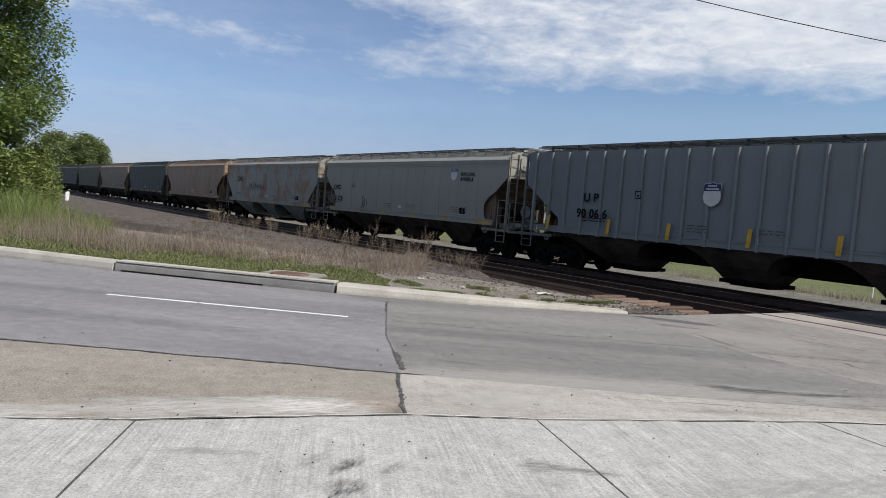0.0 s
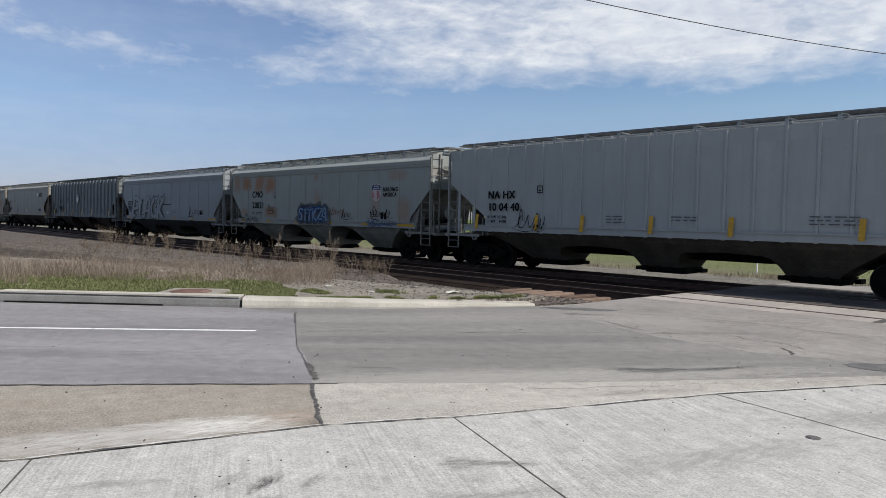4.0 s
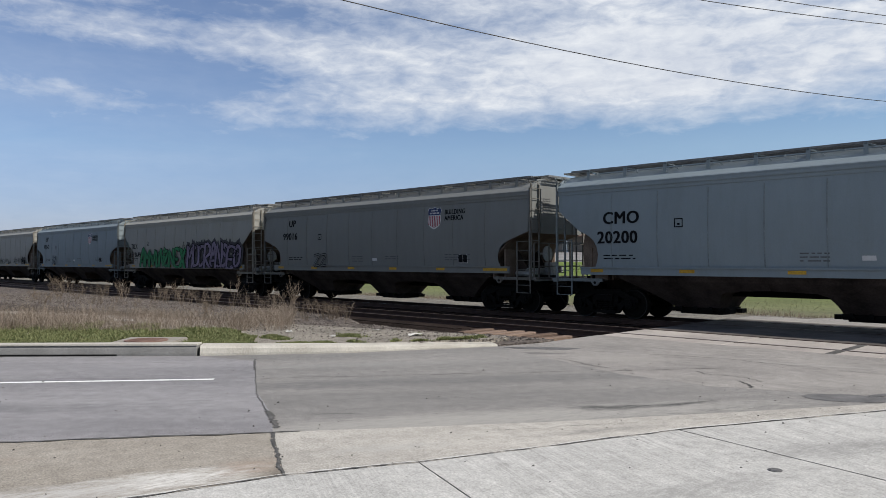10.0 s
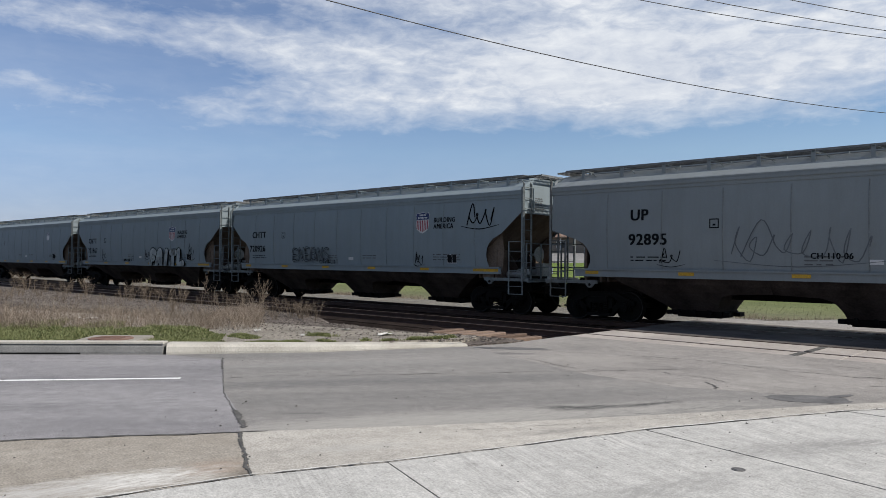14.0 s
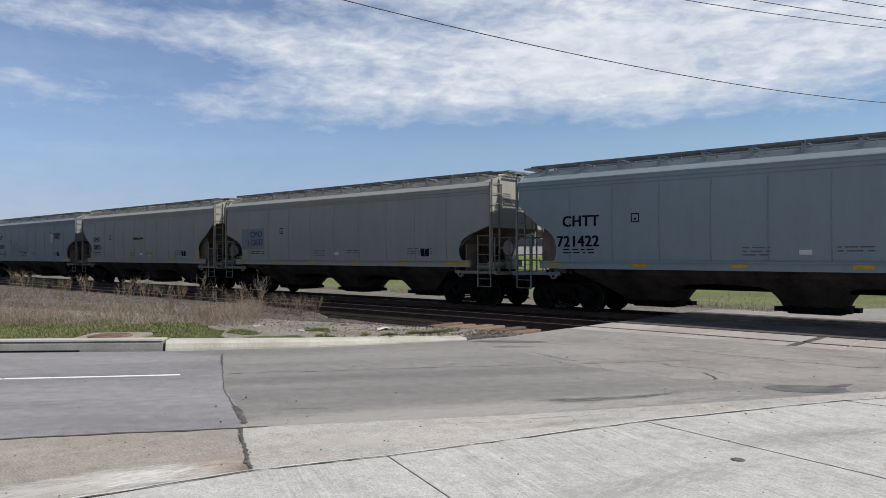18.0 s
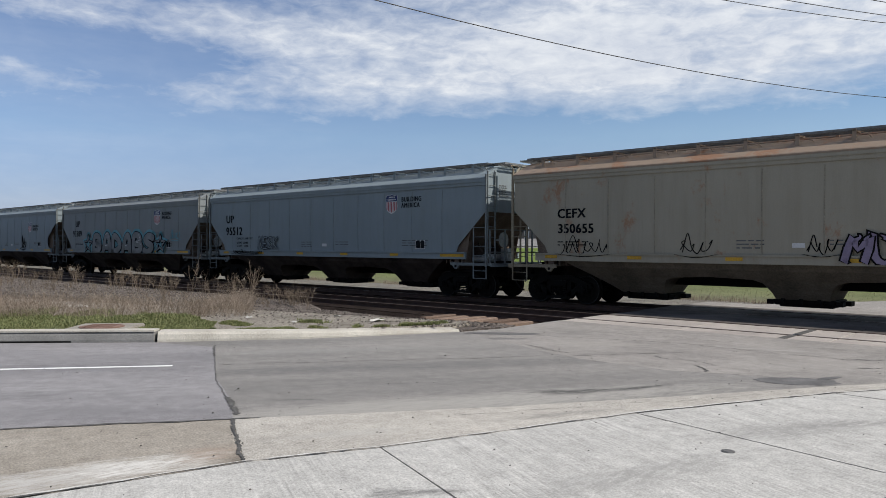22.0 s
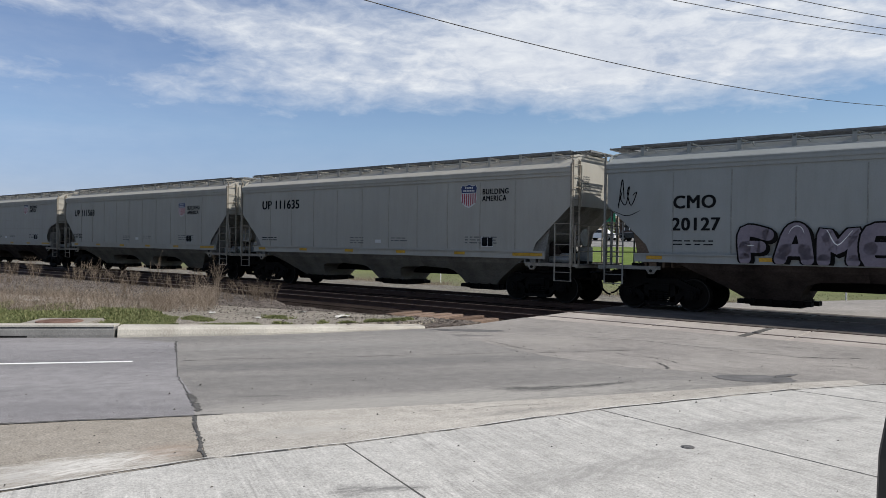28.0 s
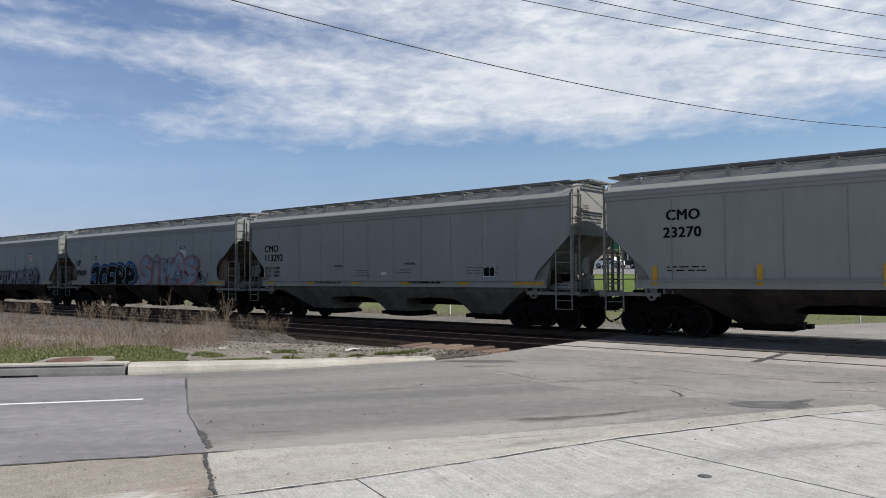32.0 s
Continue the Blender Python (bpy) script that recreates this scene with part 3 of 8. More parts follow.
def build_road():
    road = tagged(new("road"), "grey two-lane road with cracks and worn lines", "road", kind="structure")
    top, th = 0.0, 0.3
    crack = [(-11.55, 6.95), (-10.6, 6.35), (-8.9, 5.35), (-7.6, 4.75), (-6.62, 4.18)]
    joint = [(-19.5, -13.5), (-13.2, -5), (-9.2, 0.63), (-6.62, 4.18)]
    kb = [(-44, -20.5), (-30, -8.6), (-18.64, 1.2), (-16.25, 3.1), (-12.95, 6.55)]
    slab("asphalt_lane", kb + crack + joint[::-1][1:] + [(-30, -29)], top, th, MAT["asphalt"], road, "grey asphalt with fine long cracks")
    slab("old_apron", joint + [(-5.21, 3.40), (-5.77, 1.31), (-6.12, 0.45), (-6.6, -1.2), (-8.4, -7), (-13.5, -22)], top - 0.002, th, MAT["concrete_tan"], road, "brown-stained old concrete strip")
    # right of the crack: concrete carriageway, its bright gutter strip, and the rough crossing approach
    seam = [(-6.62, 4.18), (-4.9, 6.55), (-3.6, 8.6), (-2.45, 10.5), (-1.9, 11.3)]
    slab("gutter_strip", [(-6.62, 4.18), (-5.21, 3.40), (-4.7, 4.45), (-3.66, 7.23), (-2.37, 9.89), (-1.65, 11.0)] + seam[::-1][:-1], top + 0.002, th, MAT["concrete_light"], road, "pale worn concrete strip")
    rough_edge = [(-9.95, 11.7), (-8.0, 10.9), (-6.2, 10.2), (-4.6, 10.1), (-3.3, 10.6), (-2.45, 10.5)]
    slab("concrete_lane", [(-11.55, 6.95), (-12.95, 6.55), (-11.4, 8.7)] + rough_edge + [(-3.6, 8.6), (-4.9, 6.55)] + crack[::-1][:-1], top, th, MAT["concrete_road"], road, "grey concrete lane with darker wheel paths")
    slab("crossing_approach", rough_edge[::-1] + [(-9.7, 12.8), (-9.75, 15.24), (14, 15.24), (14, 8.2), (10.6, 9.04), (2.0, 11.19), (-0.9, 11.89), (-1.65, 11.0), (-1.9, 11.3)], top + 0.001, th, MAT["asphalt_worn"], road, "rough pale asphalt beside the rails")
    slab("road_beyond", [(-8.2, 24.2), (4.5, 24.2), (60, 105), (42, 112)], -0.03, th, MAT["asphalt_worn"], road)
    return road


def build_road_marks(road):
    rnd = random.Random(4)
    bm = bmesh.new()
    ribbon(bm, [(-12.75, 2.33), (-11.9, 3.37), (-11.05, 4.4), (-10.22, 5.42)], 0.11, 0.004)
    part("white_line", bm, MAT["line_paint"], road, "white painted lane line")

    def line(a, b, w, steps, amt, jit, z=0.005, m="tar", name="crack"):
        bm = bmesh.new()
        ribbon(bm, wander(a, b, steps * 2, amt, rnd), w * 0.52, z, jit * 0.75, rnd)
        part(name, bm, MAT[m], road)
    line((-19.5, -13.5), (-9.2, 0.63), 0.09, 40, 0.03, 0.5, name="tar_seam")
    line((-9.2, 0.63), (-6.45, 4.4), 0.085, 26, 0.02, 0.6, name="tar_seam")
    line((-11.75, 7.05), (-10.6, 6.35), 0.055, 24, 0.03, 0.95)
    line((-10.6, 6.35), (-8.9, 5.35), 0.019, 60, 0.022, 0.95)
    line((-8.9, 5.35), (-7.6, 4.72), 0.021, 50, 0.025, 0.95)
    line((-7.6, 4.72), (-6.75, 4.3), 0.11, 26, 0.035, 0.98)
    line((-6.62, 4.18), (-5.21, 3.40), 0.06, 30, 0.022, 0.9)
    line((-17.5, -0.2), (-11.75, 6.6), 0.02, 40, 0.03, 0.6)
    line((-14.5, 0.2), (-10.1, 5.75), 0.018, 60, 0.02, 0.7)
    line((-9.8, 5.95), (-5.2, 12.0), 0.03, 30, 0.06, 0.8)
    for a, b, w in (((-9.0, 12.1), (-5.9, 13.1), 0.03), ((-5.9, 13.1), (-2.9, 13.0), 0.035), ((-2.9, 13.0), (-2.2, 13.6), 0.05),
                    ((-8.2, 13.7), (-3.0, 14.2), 0.022), ((-5.4, 11.3), (-4.2, 11.0), 0.03), ((-4.5, 10.8), (-4.15, 10.35), 0.06), ((-7.9, 11.0), (-6.6, 10.6), 0.035),
                    ((-5.0, 5.9), (-3.0, 9.2), 0.009), ((-4.15, 7.9), (-3.2, 9.6), 0.008), ((-2.6, 12.2), (-1.2, 13.1), 0.03)):
        line(a, b, w, 22, 0.07, 0.9)
    # darker worn patches and skid marks
    def patch(c, rx, ry, turn, m, z=0.004):
        bm = bmesh.new()
        ring = []
        for i in range(36):
            a = 2 * math.pi * i / 36
            k = 1 + 0.22 * noise.noise(Vector((math.cos(a) * 1.7 + c[0], math.sin(a) * 1.7 + c[1], 0.1))) + rnd.uniform(-0.05, 0.05)
            p = Vector((rx * k * math.cos(a), ry * k * math.sin(a)))
            p.rotate(Matrix.Rotation(radians(turn), 2))
            ring.append(bm.verts.new((c[0] + p.x, c[1] + p.y, z)))
        bm.faces.new(ring)
        part("asphalt_patch", bm, MAT[m], road, "dark repair patch")
    patch((-2.95, 10.46), 0.56, 0.27, 32, "asphalt_patch")
    patch((-2.70, 10.95), 0.07, 0.26, -20, "asphalt_patch", 0.0065)
    patch((-9.1, 12.05), 0.8, 0.2, 38, "asphalt_patch")


def build_driveway():
    drive = tagged(new("pavement"), "pale brushed concrete driveway cut into slabs", "driveway", kind="structure")
    joints = [((-8.4, -7), (-2.0, -9.0)), ((-6.12, 0.0), (-2.0, -2.6)), ((-5.77, 1.31), (-1.5, -0.95)), ((-4.7, 4.45), (1.3, 2.05)), ((-3.66, 7.23), (4.0, 5.4)), ((-2.37, 9.89), (6.5, 9.3))]
    joints = [(a, tuple(Vector(a) + (Vector(b) - Vector(a)).normalized() * 13.0)) for a, b in joints]
    outer = [[], [(-6.6, -1.2)], [(-6.12, 0.45)], [(-5.21, 3.40)], [], []]
    g = 0.008
    for i in range(len(joints) - 1):
        (a0, a1), (b0, b1) = joints[i], joints[i + 1]
        mid = outer[i + 1]
        up = Vector((b0[0] - a0[0], b0[1] - a0[1])).normalized() * g
        pts = [(a0[0] + up.x, a0[1] + up.y), *mid, (b0[0] - up.x, b0[1] - up.y), (b1[0] - up.x, b1[1] - up.y), (a1[0] + up.x, a1[1] + up.y)]
        pts = [(x + 0.012, y - 0.004) for x, y in pts]
        slab("slab", pts, 0.006, 0.3, MAT["concrete"], drive)
    slab("slab", [(-2.36, 9.90), (-1.64, 11.0), (-0.9, 11.9), (2.0, 11.2), (10.6, 9.05)], 0.006, 0.3, MAT["concrete"], drive)
    slab("joint_bed", [(-8.3, -7.1), (-6.4, 0.2), (-5.1, 3.4), (-3.6, 7.1), (-1.7, 10.8), (9.5, 9), (7.5, 2), (5.0, -7), (3.5, -10.5)], -0.02, 0.28, MAT["void"], drive, "dark joints between slabs")
    # dirt-filled saw cuts
    cut_rnd = random.Random(19)
    for a, b in joints[1:]:
        bm = bmesh.new()
        ribbon(bm, wander(a, b, 60, 0.002, cut_rnd), 0.012, 0.0085, 0.35, cut_rnd)
        part("joint_line", bm, MAT["tar"], drive)
    # a black seam along the edge
    rnd = random.Random(9)
    bm = bmesh.new()
    pts = []
    for a, b in zip(EDGE, EDGE[1:]):
        pts += wander(a, b, 14, 0.02, rnd)[:-1]
    pts += wander(EDGE[-1], (-0.9, 11.9), 14, 0.02, rnd)
    ribbon(bm, pts, 0.019, 0.012, 0.9, rnd)
    part("edge_seam", bm, MAT["tar"], drive)
    bm = bmesh.new()
    ribbon(bm, [(x - 0.03, y + 0.012) for x, y in pts], 0.026, 0.009, 0.98, rnd)
    part("chipped_edge", bm, MAT["concrete_chip"], drive, "pale chipped concrete edge")
    cap = tagged(new("drain_cap"), "small dark round cap set in the driveway", "drain cap")
    cap.matrix_basis = pose(-2.37, 6.41, 0.006)
    bm = bmesh.new()
    disc(bm, (0, 0, -0.05), "z", 0.058, 0.056, 20)
    disc(bm, (0, 0, 0.006), "z", 0.042, 0.004, 20)
    part("lid", bm, MAT["asphalt_patch"], cap)
    return drive


MANHOLE = (-14.50, 6.27)


def build_kerb():
    """The kerb beyond the road: a rounded run, a square inlet block, a run that sinks to the ground."""
    def run(name, pts, hs, width, m, label):
        bm = bmesh.new()
        secs = []
        for i, (p, h) in enumerate(zip(pts, hs)):
            a, b = Vector(pts[max(0, i - 1)]), Vector(pts[min(len(pts) - 1, i + 1)])
            d = (b - a).normalized()
            n = Vector((-d.y, d.x))      # away from the road
            prof = [(0, -0.3), (0.0, h * 0.25), (0.02, h * 0.75), (0.06, h), (width, h + 0.006), (width, -0.3)]
            secs.append([(p[0] + n.x * u, p[1] + n.y * u, z) for u, z in prof])
        loft(bm, secs)
        return tagged(part(name, bm, MAT[m]), label, "kerb", kind="structure")

    def resample(pts, k):
        out = []
        for a, b in zip(pts, pts[1:]):
            out += [tuple(Vector(a).lerp(Vector(b), i / k)) for i in range(k)]
        return out + [pts[-1]]
    p = resample([(-44, -20.5), (-30, -8.6), (-18.64, 1.2), (-16.3, 3.06)], 4)
    run("kerb_1", p, [0.20] * len(p), 0.32, "kerb", "tan weathered concrete kerb")
    p = resample([(-16.25, 3.1), (-12.98, 6.52)], 3)
    block = run("kerb_2", p, [0.19] * len(p), 0.30, "inlet", "grey storm inlet kerb block with dark throat")
    d = (Vector(p[-1]) - Vector(p[0])).normalized()
    n = Vector((-d.y, d.x))
    slab("inlet_top", [tuple(Vector(p[0]) + n * 0.02), tuple(Vector(p[-1]) + n * 0.02), tuple(Vector(p[-1]) + n * 0.34), tuple(Vector(p[0]) + n * 0.34)], 0.222, 0.03, MAT["kerb"], block, "pale concrete top")
    p = resample([(-12.94, 6.57), (-11.4, 8.7), (-10.55, 10.4), (-9.95, 11.7)], 3)
    run("kerb_3", p, [0.19 - 0.14 * i / (len(p) - 1) for i in range(len(p))], 0.42, "kerb", "pale concrete kerb that sinks to the road")
    bm = bmesh.new()
    d = (Vector((-12.98, 6.52)) - Vector((-16.25, 3.1))).normalized()
    n = Vector((-d.y, d.x))
    a, b = Vector((-16.15, 3.2)) - n * 0.006, Vector((-14.0, 5.45)) - n * 0.006
    for q in ((a, b),):
        vs = [bm.verts.new((*q[0], 0.004)), bm.verts.new((*q[1], 0.004)), bm.verts.new((*q[1], 0.035)), bm.verts.new((*q[0], 0.035))]
        bm.faces.new(vs)
    tagged(part("inlet_throat", bm, MAT["void"]), "dark open throat of the storm inlet", "drain", kind="structure")
    # manhole on a square concrete pad behind the inlet
    pad = tagged(new("manhole"), "rusty round manhole cover in a square concrete pad", "manhole")
    pad.matrix_basis = pose(*MANHOLE, 0.185, 0, 0, 46.3)
    bm = bmesh.new()
    box(bm, -0.60, -0.58, -0.3, 0.60, 0.58, 0.02)
    bmesh.ops.bevel(bm, geom=bm.edges[:], offset=0.02, segments=2, affect="EDGES")
    part("pad", bm, MAT["pad"], pad)
    bm = bmesh.new()
    disc(bm, (0, -0.12, 0.015), "z", 0.41, 0.02, 32)
    disc(bm, (0, -0.12, 0.03), "z", 0.355, 0.012, 32)
    for i in range(5):
        box(bm, -0.28, -0.38 + 0.12 * i, 0.042, 0.28, -0.34 + 0.12 * i, 0.048)
    part("cover", bm, MAT["iron"], pad, "rusty iron cover")


# ---- verge, ballast, tracks ----
def shoulder_height(x, f):
    """Height of the gravel from its foot (0) to the ties (1): a hollow by the crossing, a ridge further along the line."""
    low = (-0.10, 0.08, 0.03, -0.20, -0.42, -0.46)
    ridge = (-0.10, 0.09, 0.07, 0.055, 0.035, -0.09)
    w = min(1.0, max(0.0, (-17.8 - x) / 2.4))
    w = w * w * (3 - 2 * w)
    k = min(4.999, max(0.0, f * 4.5 + 0.5))
    i = int(k)
    mix = [a + (b - a) * w for a, b in zip(low, ridge)]
    return mix[i] + (mix[i + 1] - mix[i]) * (k - i)


def build_verge():
    strip = [(-44, -20.1), (-30, -8.2), (-18.8, 1.5), (-16.45, 3.35), (-13.2, 6.8), (-11.75, 8.95), (-10.3, 11.9)]
    inner = [(-10.4, 12.6), (-14.0, 11.6), (-19.0, 10.2), (-27, 7.5), (-40, 0.5), (-60, -10)]
    slab("verge", strip + inner, 0.12, 0.4, MAT["soil"])
    tagged(bpy.data.objects["verge"], "bare soil verge behind the kerb", "verge", kind="structure")
    # shoulder of gravel that climbs to the ballast
    bm = bmesh.new()
    rows = []
    for i in range(60):
        x = -10.2 - i * i * 0.065
        near = 12.4 - 0.24 * (-10.2 - x) ** 0.9 if x > -60 else 12.4 - 0.24 * 49.8 ** 0.9
        line = []
        for k in range(13):
            f = k / 12
            y = near + (15.3 - near) * f
            z = (shoulder_height(x, f) if k else -0.4) + (0.05 * noise.noise(Vector((x * 0.9, y * 0.9, 2.0))) if k else 0)
            line.append(bm.verts.new((x, y, z)))
        rows.append(line)
    for a, b in zip(rows, rows[1:]):
        for k in range(12):
            bm.faces.new((a[k], a[k + 1], b[k + 1], b[k]))
    tagged(part("gravel_shoulder", bm, MAT["gravel"]), "grey gravel shoulder beside the track", "gravel", kind="structure")
    slab("gravel_corner", [(-10.33, 11.55), (-9.93, 11.72), (-9.71, 12.8), (-9.74, 13.4), (-10.3, 12.9), (-11.0, 12.5), (-12.0, 12.3), (-12.0, 11.2)], 0.035, 0.35, MAT["gravel"])
    tagged(bpy.data.objects["gravel_corner"], "loose gravel at the end of the kerb", "gravel", kind="structure")
    slab("far_shoulder", [(-700, 23.0), (500, 23.0), (500, 27.5), (-700, 27.5)], -0.20, 0.3, MAT["far_gravel"])
    tagged(bpy.data.objects["far_shoulder"], "pale gravel strip beyond the tracks", "gravel", kind="structure")


def build_litter():
    """White scraps of paper and plastic on the verge."""
    rnd = random.Random(14)
    for x, y, r in ((-16.44, 7.93, 0.20), (-14.59, 9.63, 0.10), (-20.2, 8.06, 0.22), (-11.91, 11.16, 0.16), (-13.38, 11.26, 0.10), (-18.1, 6.3, 0.08), (-13.0, 9.7, 0.07)):
        bm = bmesh.new()
        rows = [[bm.verts.new((r * (i / 4 - 0.5) * 2 + rnd.uniform(-0.2, 0.2) * r, r * (j / 3 - 0.5) * 1.2 + rnd.uniform(-0.2, 0.2) * r, 0.02 + 0.35 * r * rnd.random())) for i in range(5)] for j in range(4)]
        for p, q in zip(rows, rows[1:]):
            for i in range(4):
                bm.faces.new((p[i], p[i + 1], q[i + 1], q[i]))
        m = tagged(part("litter", bm, MAT["concrete_chip"]), "crumpled white scrap of litter on the verge", "litter", "litter on the verge")
        m.matrix_basis = pose(x, y, 0.115, 0, 0, rnd.uniform(0, 360))


def build_stones():
    """Loose stones on the shoulder, and specks of grit on the pavements."""
    rnd = random.Random(77)
    shape = [(1, 0, 0), (-1, 0, 0), (0, 1, 0), (0, -1, 0), (0, 0, 1)]
    tris = [(0, 2, 4), (2, 1, 4), (1, 3, 4), (3, 0, 4)]

    def scatter(name, spots, material, label):
        verts, faces = [], []
        for x, y, z, r in spots:
            a, i = rnd.uniform(0, 6.28), len(verts)
            sx, sy, sz = r * rnd.uniform(0.7, 1.3), r * rnd.uniform(0.6, 1.1), r * rnd.uniform(0.6, 1.0)
            c, s = math.cos(a), math.sin(a)
            verts += [(x + c * px * sx - s * py * sy, y + s * px * sx + c * py * sy, z + pz * sz) for px, py, pz in shape]
            faces += [tuple(i + k for k in t) for t in tris]
        me = bpy.data.meshes.new(name)
        me.from_pydata(verts, [], faces)
        me.materials.append(material)
        tagged(new(name, me), label, "stones", kind="stuff")

    spots = []
    while len(spots) < 34000:
        x = -10.0 - 34 * rnd.random() ** 1.2
        near = 12.4 - 0.24 * max(0.0, -10.2 - x) ** 0.9
        u = rnd.random() ** 0.7
        y = near - (0.5 if x < -17 else 2.6) + (15.6 - near + (0 if x < -17 else 2.1)) * u
        if y < 8.2 + 1.55 * (x + 11.9) + 0.5 and x > -16:
            continue
        if y < near and rnd.random() < 0.8 or y > 14.3 and x > -15 and rnd.random() < 0.6:
            continue
        base = shoulder_height(x, (y - near) / (15.3 - near)) - 0.005 if y > near + 0.1 else 0.115
        spots.append((x, y, base + 0.05 * noise.noise(Vector((x * 0.9, y * 0.9, 2.0))) * (1 if y > near + 0.1 else 0), rnd.uniform(0.015, 0.045)))
    scatter("loose_stones", spots, MAT["stone"], "grey loose track stones on the shoulder")
    spots = []
    while len(spots) < 420:
        x, y = rnd.uniform(-13, 3), rnd.uniform(1.0, 13.5)
        if y < 13.0 and x > -12 + 0.0 * y and x < -1.6 + 0.35 * y:
            spots.append((x, y, 0.006, rnd.uniform(0.005, 0.013) * (1.6 if rnd.random() < 0.08 else 1)))
    scatter("grit", spots, MAT["grit"], "scattered grit and pebbles on the pavement")


def rail_mesh(length):
    bm = bmesh.new()
    prof = [(-0.07, -0.165), (0.07, -0.165), (0.07, -0.15), (0.012, -0.13), (0.012, -0.045), (0.036, -0.035), (0.036, -0.006), (0.028, 0.0), (-0.028, 0.0), (-0.036, -0.006), (-0.036, -0.035), (-0.012, -0.045), (-0.012, -0.13), (-0.07, -0.15)]
    loft(bm, [[(x, y, z) for y, z in prof] for x in (0, length)])
    me = mesh_of("rail", bm, MAT["rail"])
    me.materials.append(MAT["railtop"])
    for p in me.polygons:
        if p.normal.z > 0.9 and p.center.z > -0.004:
            p.material_index = 1
    return me


def build_tracks():
    me = rail_mesh(1250)
    tie = bmesh.new()
    box(tie, -0.115, -1.3, -0.36, 0.115, 1.3, -0.17)
    bmesh.ops.bevel(tie, geom=tie.edges[:], offset=0.012, segments=1, affect="EDGES")
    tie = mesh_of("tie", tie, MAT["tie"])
    end = bmesh.new()
    box(end, -0.115, -0.88, -0.52, 0.115, 0.42, -0.115)
    bmesh.ops.bevel(end, geom=end.edges[:], offset=0.018, segments=1, affect="EDGES")
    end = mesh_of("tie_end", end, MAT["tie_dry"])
    for name, yc in RAIL_Y.items():
        tr = tagged(new("railway_track"), "rusty steel rails on dark wooden ties", "track", "railway tracks", kind="structure")
        for s in (-1, 1):
            shared("rail", me, tr, at=pose(-720, yc + s * GAUGE, 0))
        bm = bmesh.new()
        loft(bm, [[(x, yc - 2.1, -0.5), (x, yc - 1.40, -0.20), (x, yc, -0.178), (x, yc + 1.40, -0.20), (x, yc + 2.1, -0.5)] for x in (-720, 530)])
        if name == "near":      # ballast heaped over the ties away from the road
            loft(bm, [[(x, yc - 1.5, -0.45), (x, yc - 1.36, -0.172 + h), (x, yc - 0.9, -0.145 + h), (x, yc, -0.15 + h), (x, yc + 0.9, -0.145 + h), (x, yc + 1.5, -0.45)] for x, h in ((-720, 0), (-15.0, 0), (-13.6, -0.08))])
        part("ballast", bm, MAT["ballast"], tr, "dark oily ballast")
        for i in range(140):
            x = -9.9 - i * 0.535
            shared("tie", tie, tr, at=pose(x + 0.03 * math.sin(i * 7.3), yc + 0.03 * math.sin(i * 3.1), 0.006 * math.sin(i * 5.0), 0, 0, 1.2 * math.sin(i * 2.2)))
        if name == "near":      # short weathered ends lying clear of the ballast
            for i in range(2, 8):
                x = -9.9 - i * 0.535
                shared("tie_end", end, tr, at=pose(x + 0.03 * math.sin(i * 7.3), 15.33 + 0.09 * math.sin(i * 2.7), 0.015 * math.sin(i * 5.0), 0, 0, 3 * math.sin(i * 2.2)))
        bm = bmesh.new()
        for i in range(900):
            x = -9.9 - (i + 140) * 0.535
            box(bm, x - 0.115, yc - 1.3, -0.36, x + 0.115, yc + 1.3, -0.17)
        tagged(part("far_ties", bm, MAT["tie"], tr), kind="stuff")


def build_crossing():
    cr = tagged(new("level_crossing"), "concrete level crossing panels between rusty rails", "crossing", kind="structure")
    for yc in RAIL_Y.values():
        for y0, y1 in ((yc - 1.55, yc - GAUGE - 0.06), (yc - GAUGE + 0.13, yc + GAUGE - 0.13), (yc + GAUGE + 0.06, yc + 1.55)):
            for k in range(7):
                bm = bmesh.new()
                x = -9.75 + k * 3.0
                box(bm, x + 0.012, y0, -0.3, x + 2.988, y1, -0.004 - 0.002 * (k % 2))
                bmesh.ops.bevel(bm, geom=bm.edges[:], offset=0.01, segments=1, affect="EDGES")
                part("panel", bm, MAT["panel"] if y1 < 18 else MAT["panel_shaded"], cr)
    for yc in RAIL_Y.values():
        bm = bmesh.new()
        box(bm, -4.68, yc - 1.54, -0.05, -4.52, yc - GAUGE - 0.08, 0.003)
        box(bm, -4.65, yc - GAUGE + 0.14, -0.05, -4.50, yc + GAUGE - 0.14, 0.003)
        part("rubber_strip", bm, MAT["tar"], cr, "dark rubber joint across the panels")
    slab("filler", [(-9.7, 18.36), (14, 18.36), (14, 19.44), (-9.7, 19.44)], -0.01, 0.3, MAT["panel_shaded"], cr)
    slab("filler", [(-9.7, 22.56), (14, 22.56), (14, 24.3), (-9.7, 24.3)], -0.02, 0.3, MAT["asphalt_worn"], cr)


build_ground()
road = build_road()
build_road_marks(road)
build_driveway()
build_kerb()
build_verge()
build_stones()
build_litter()
build_tracks()
build_crossing()
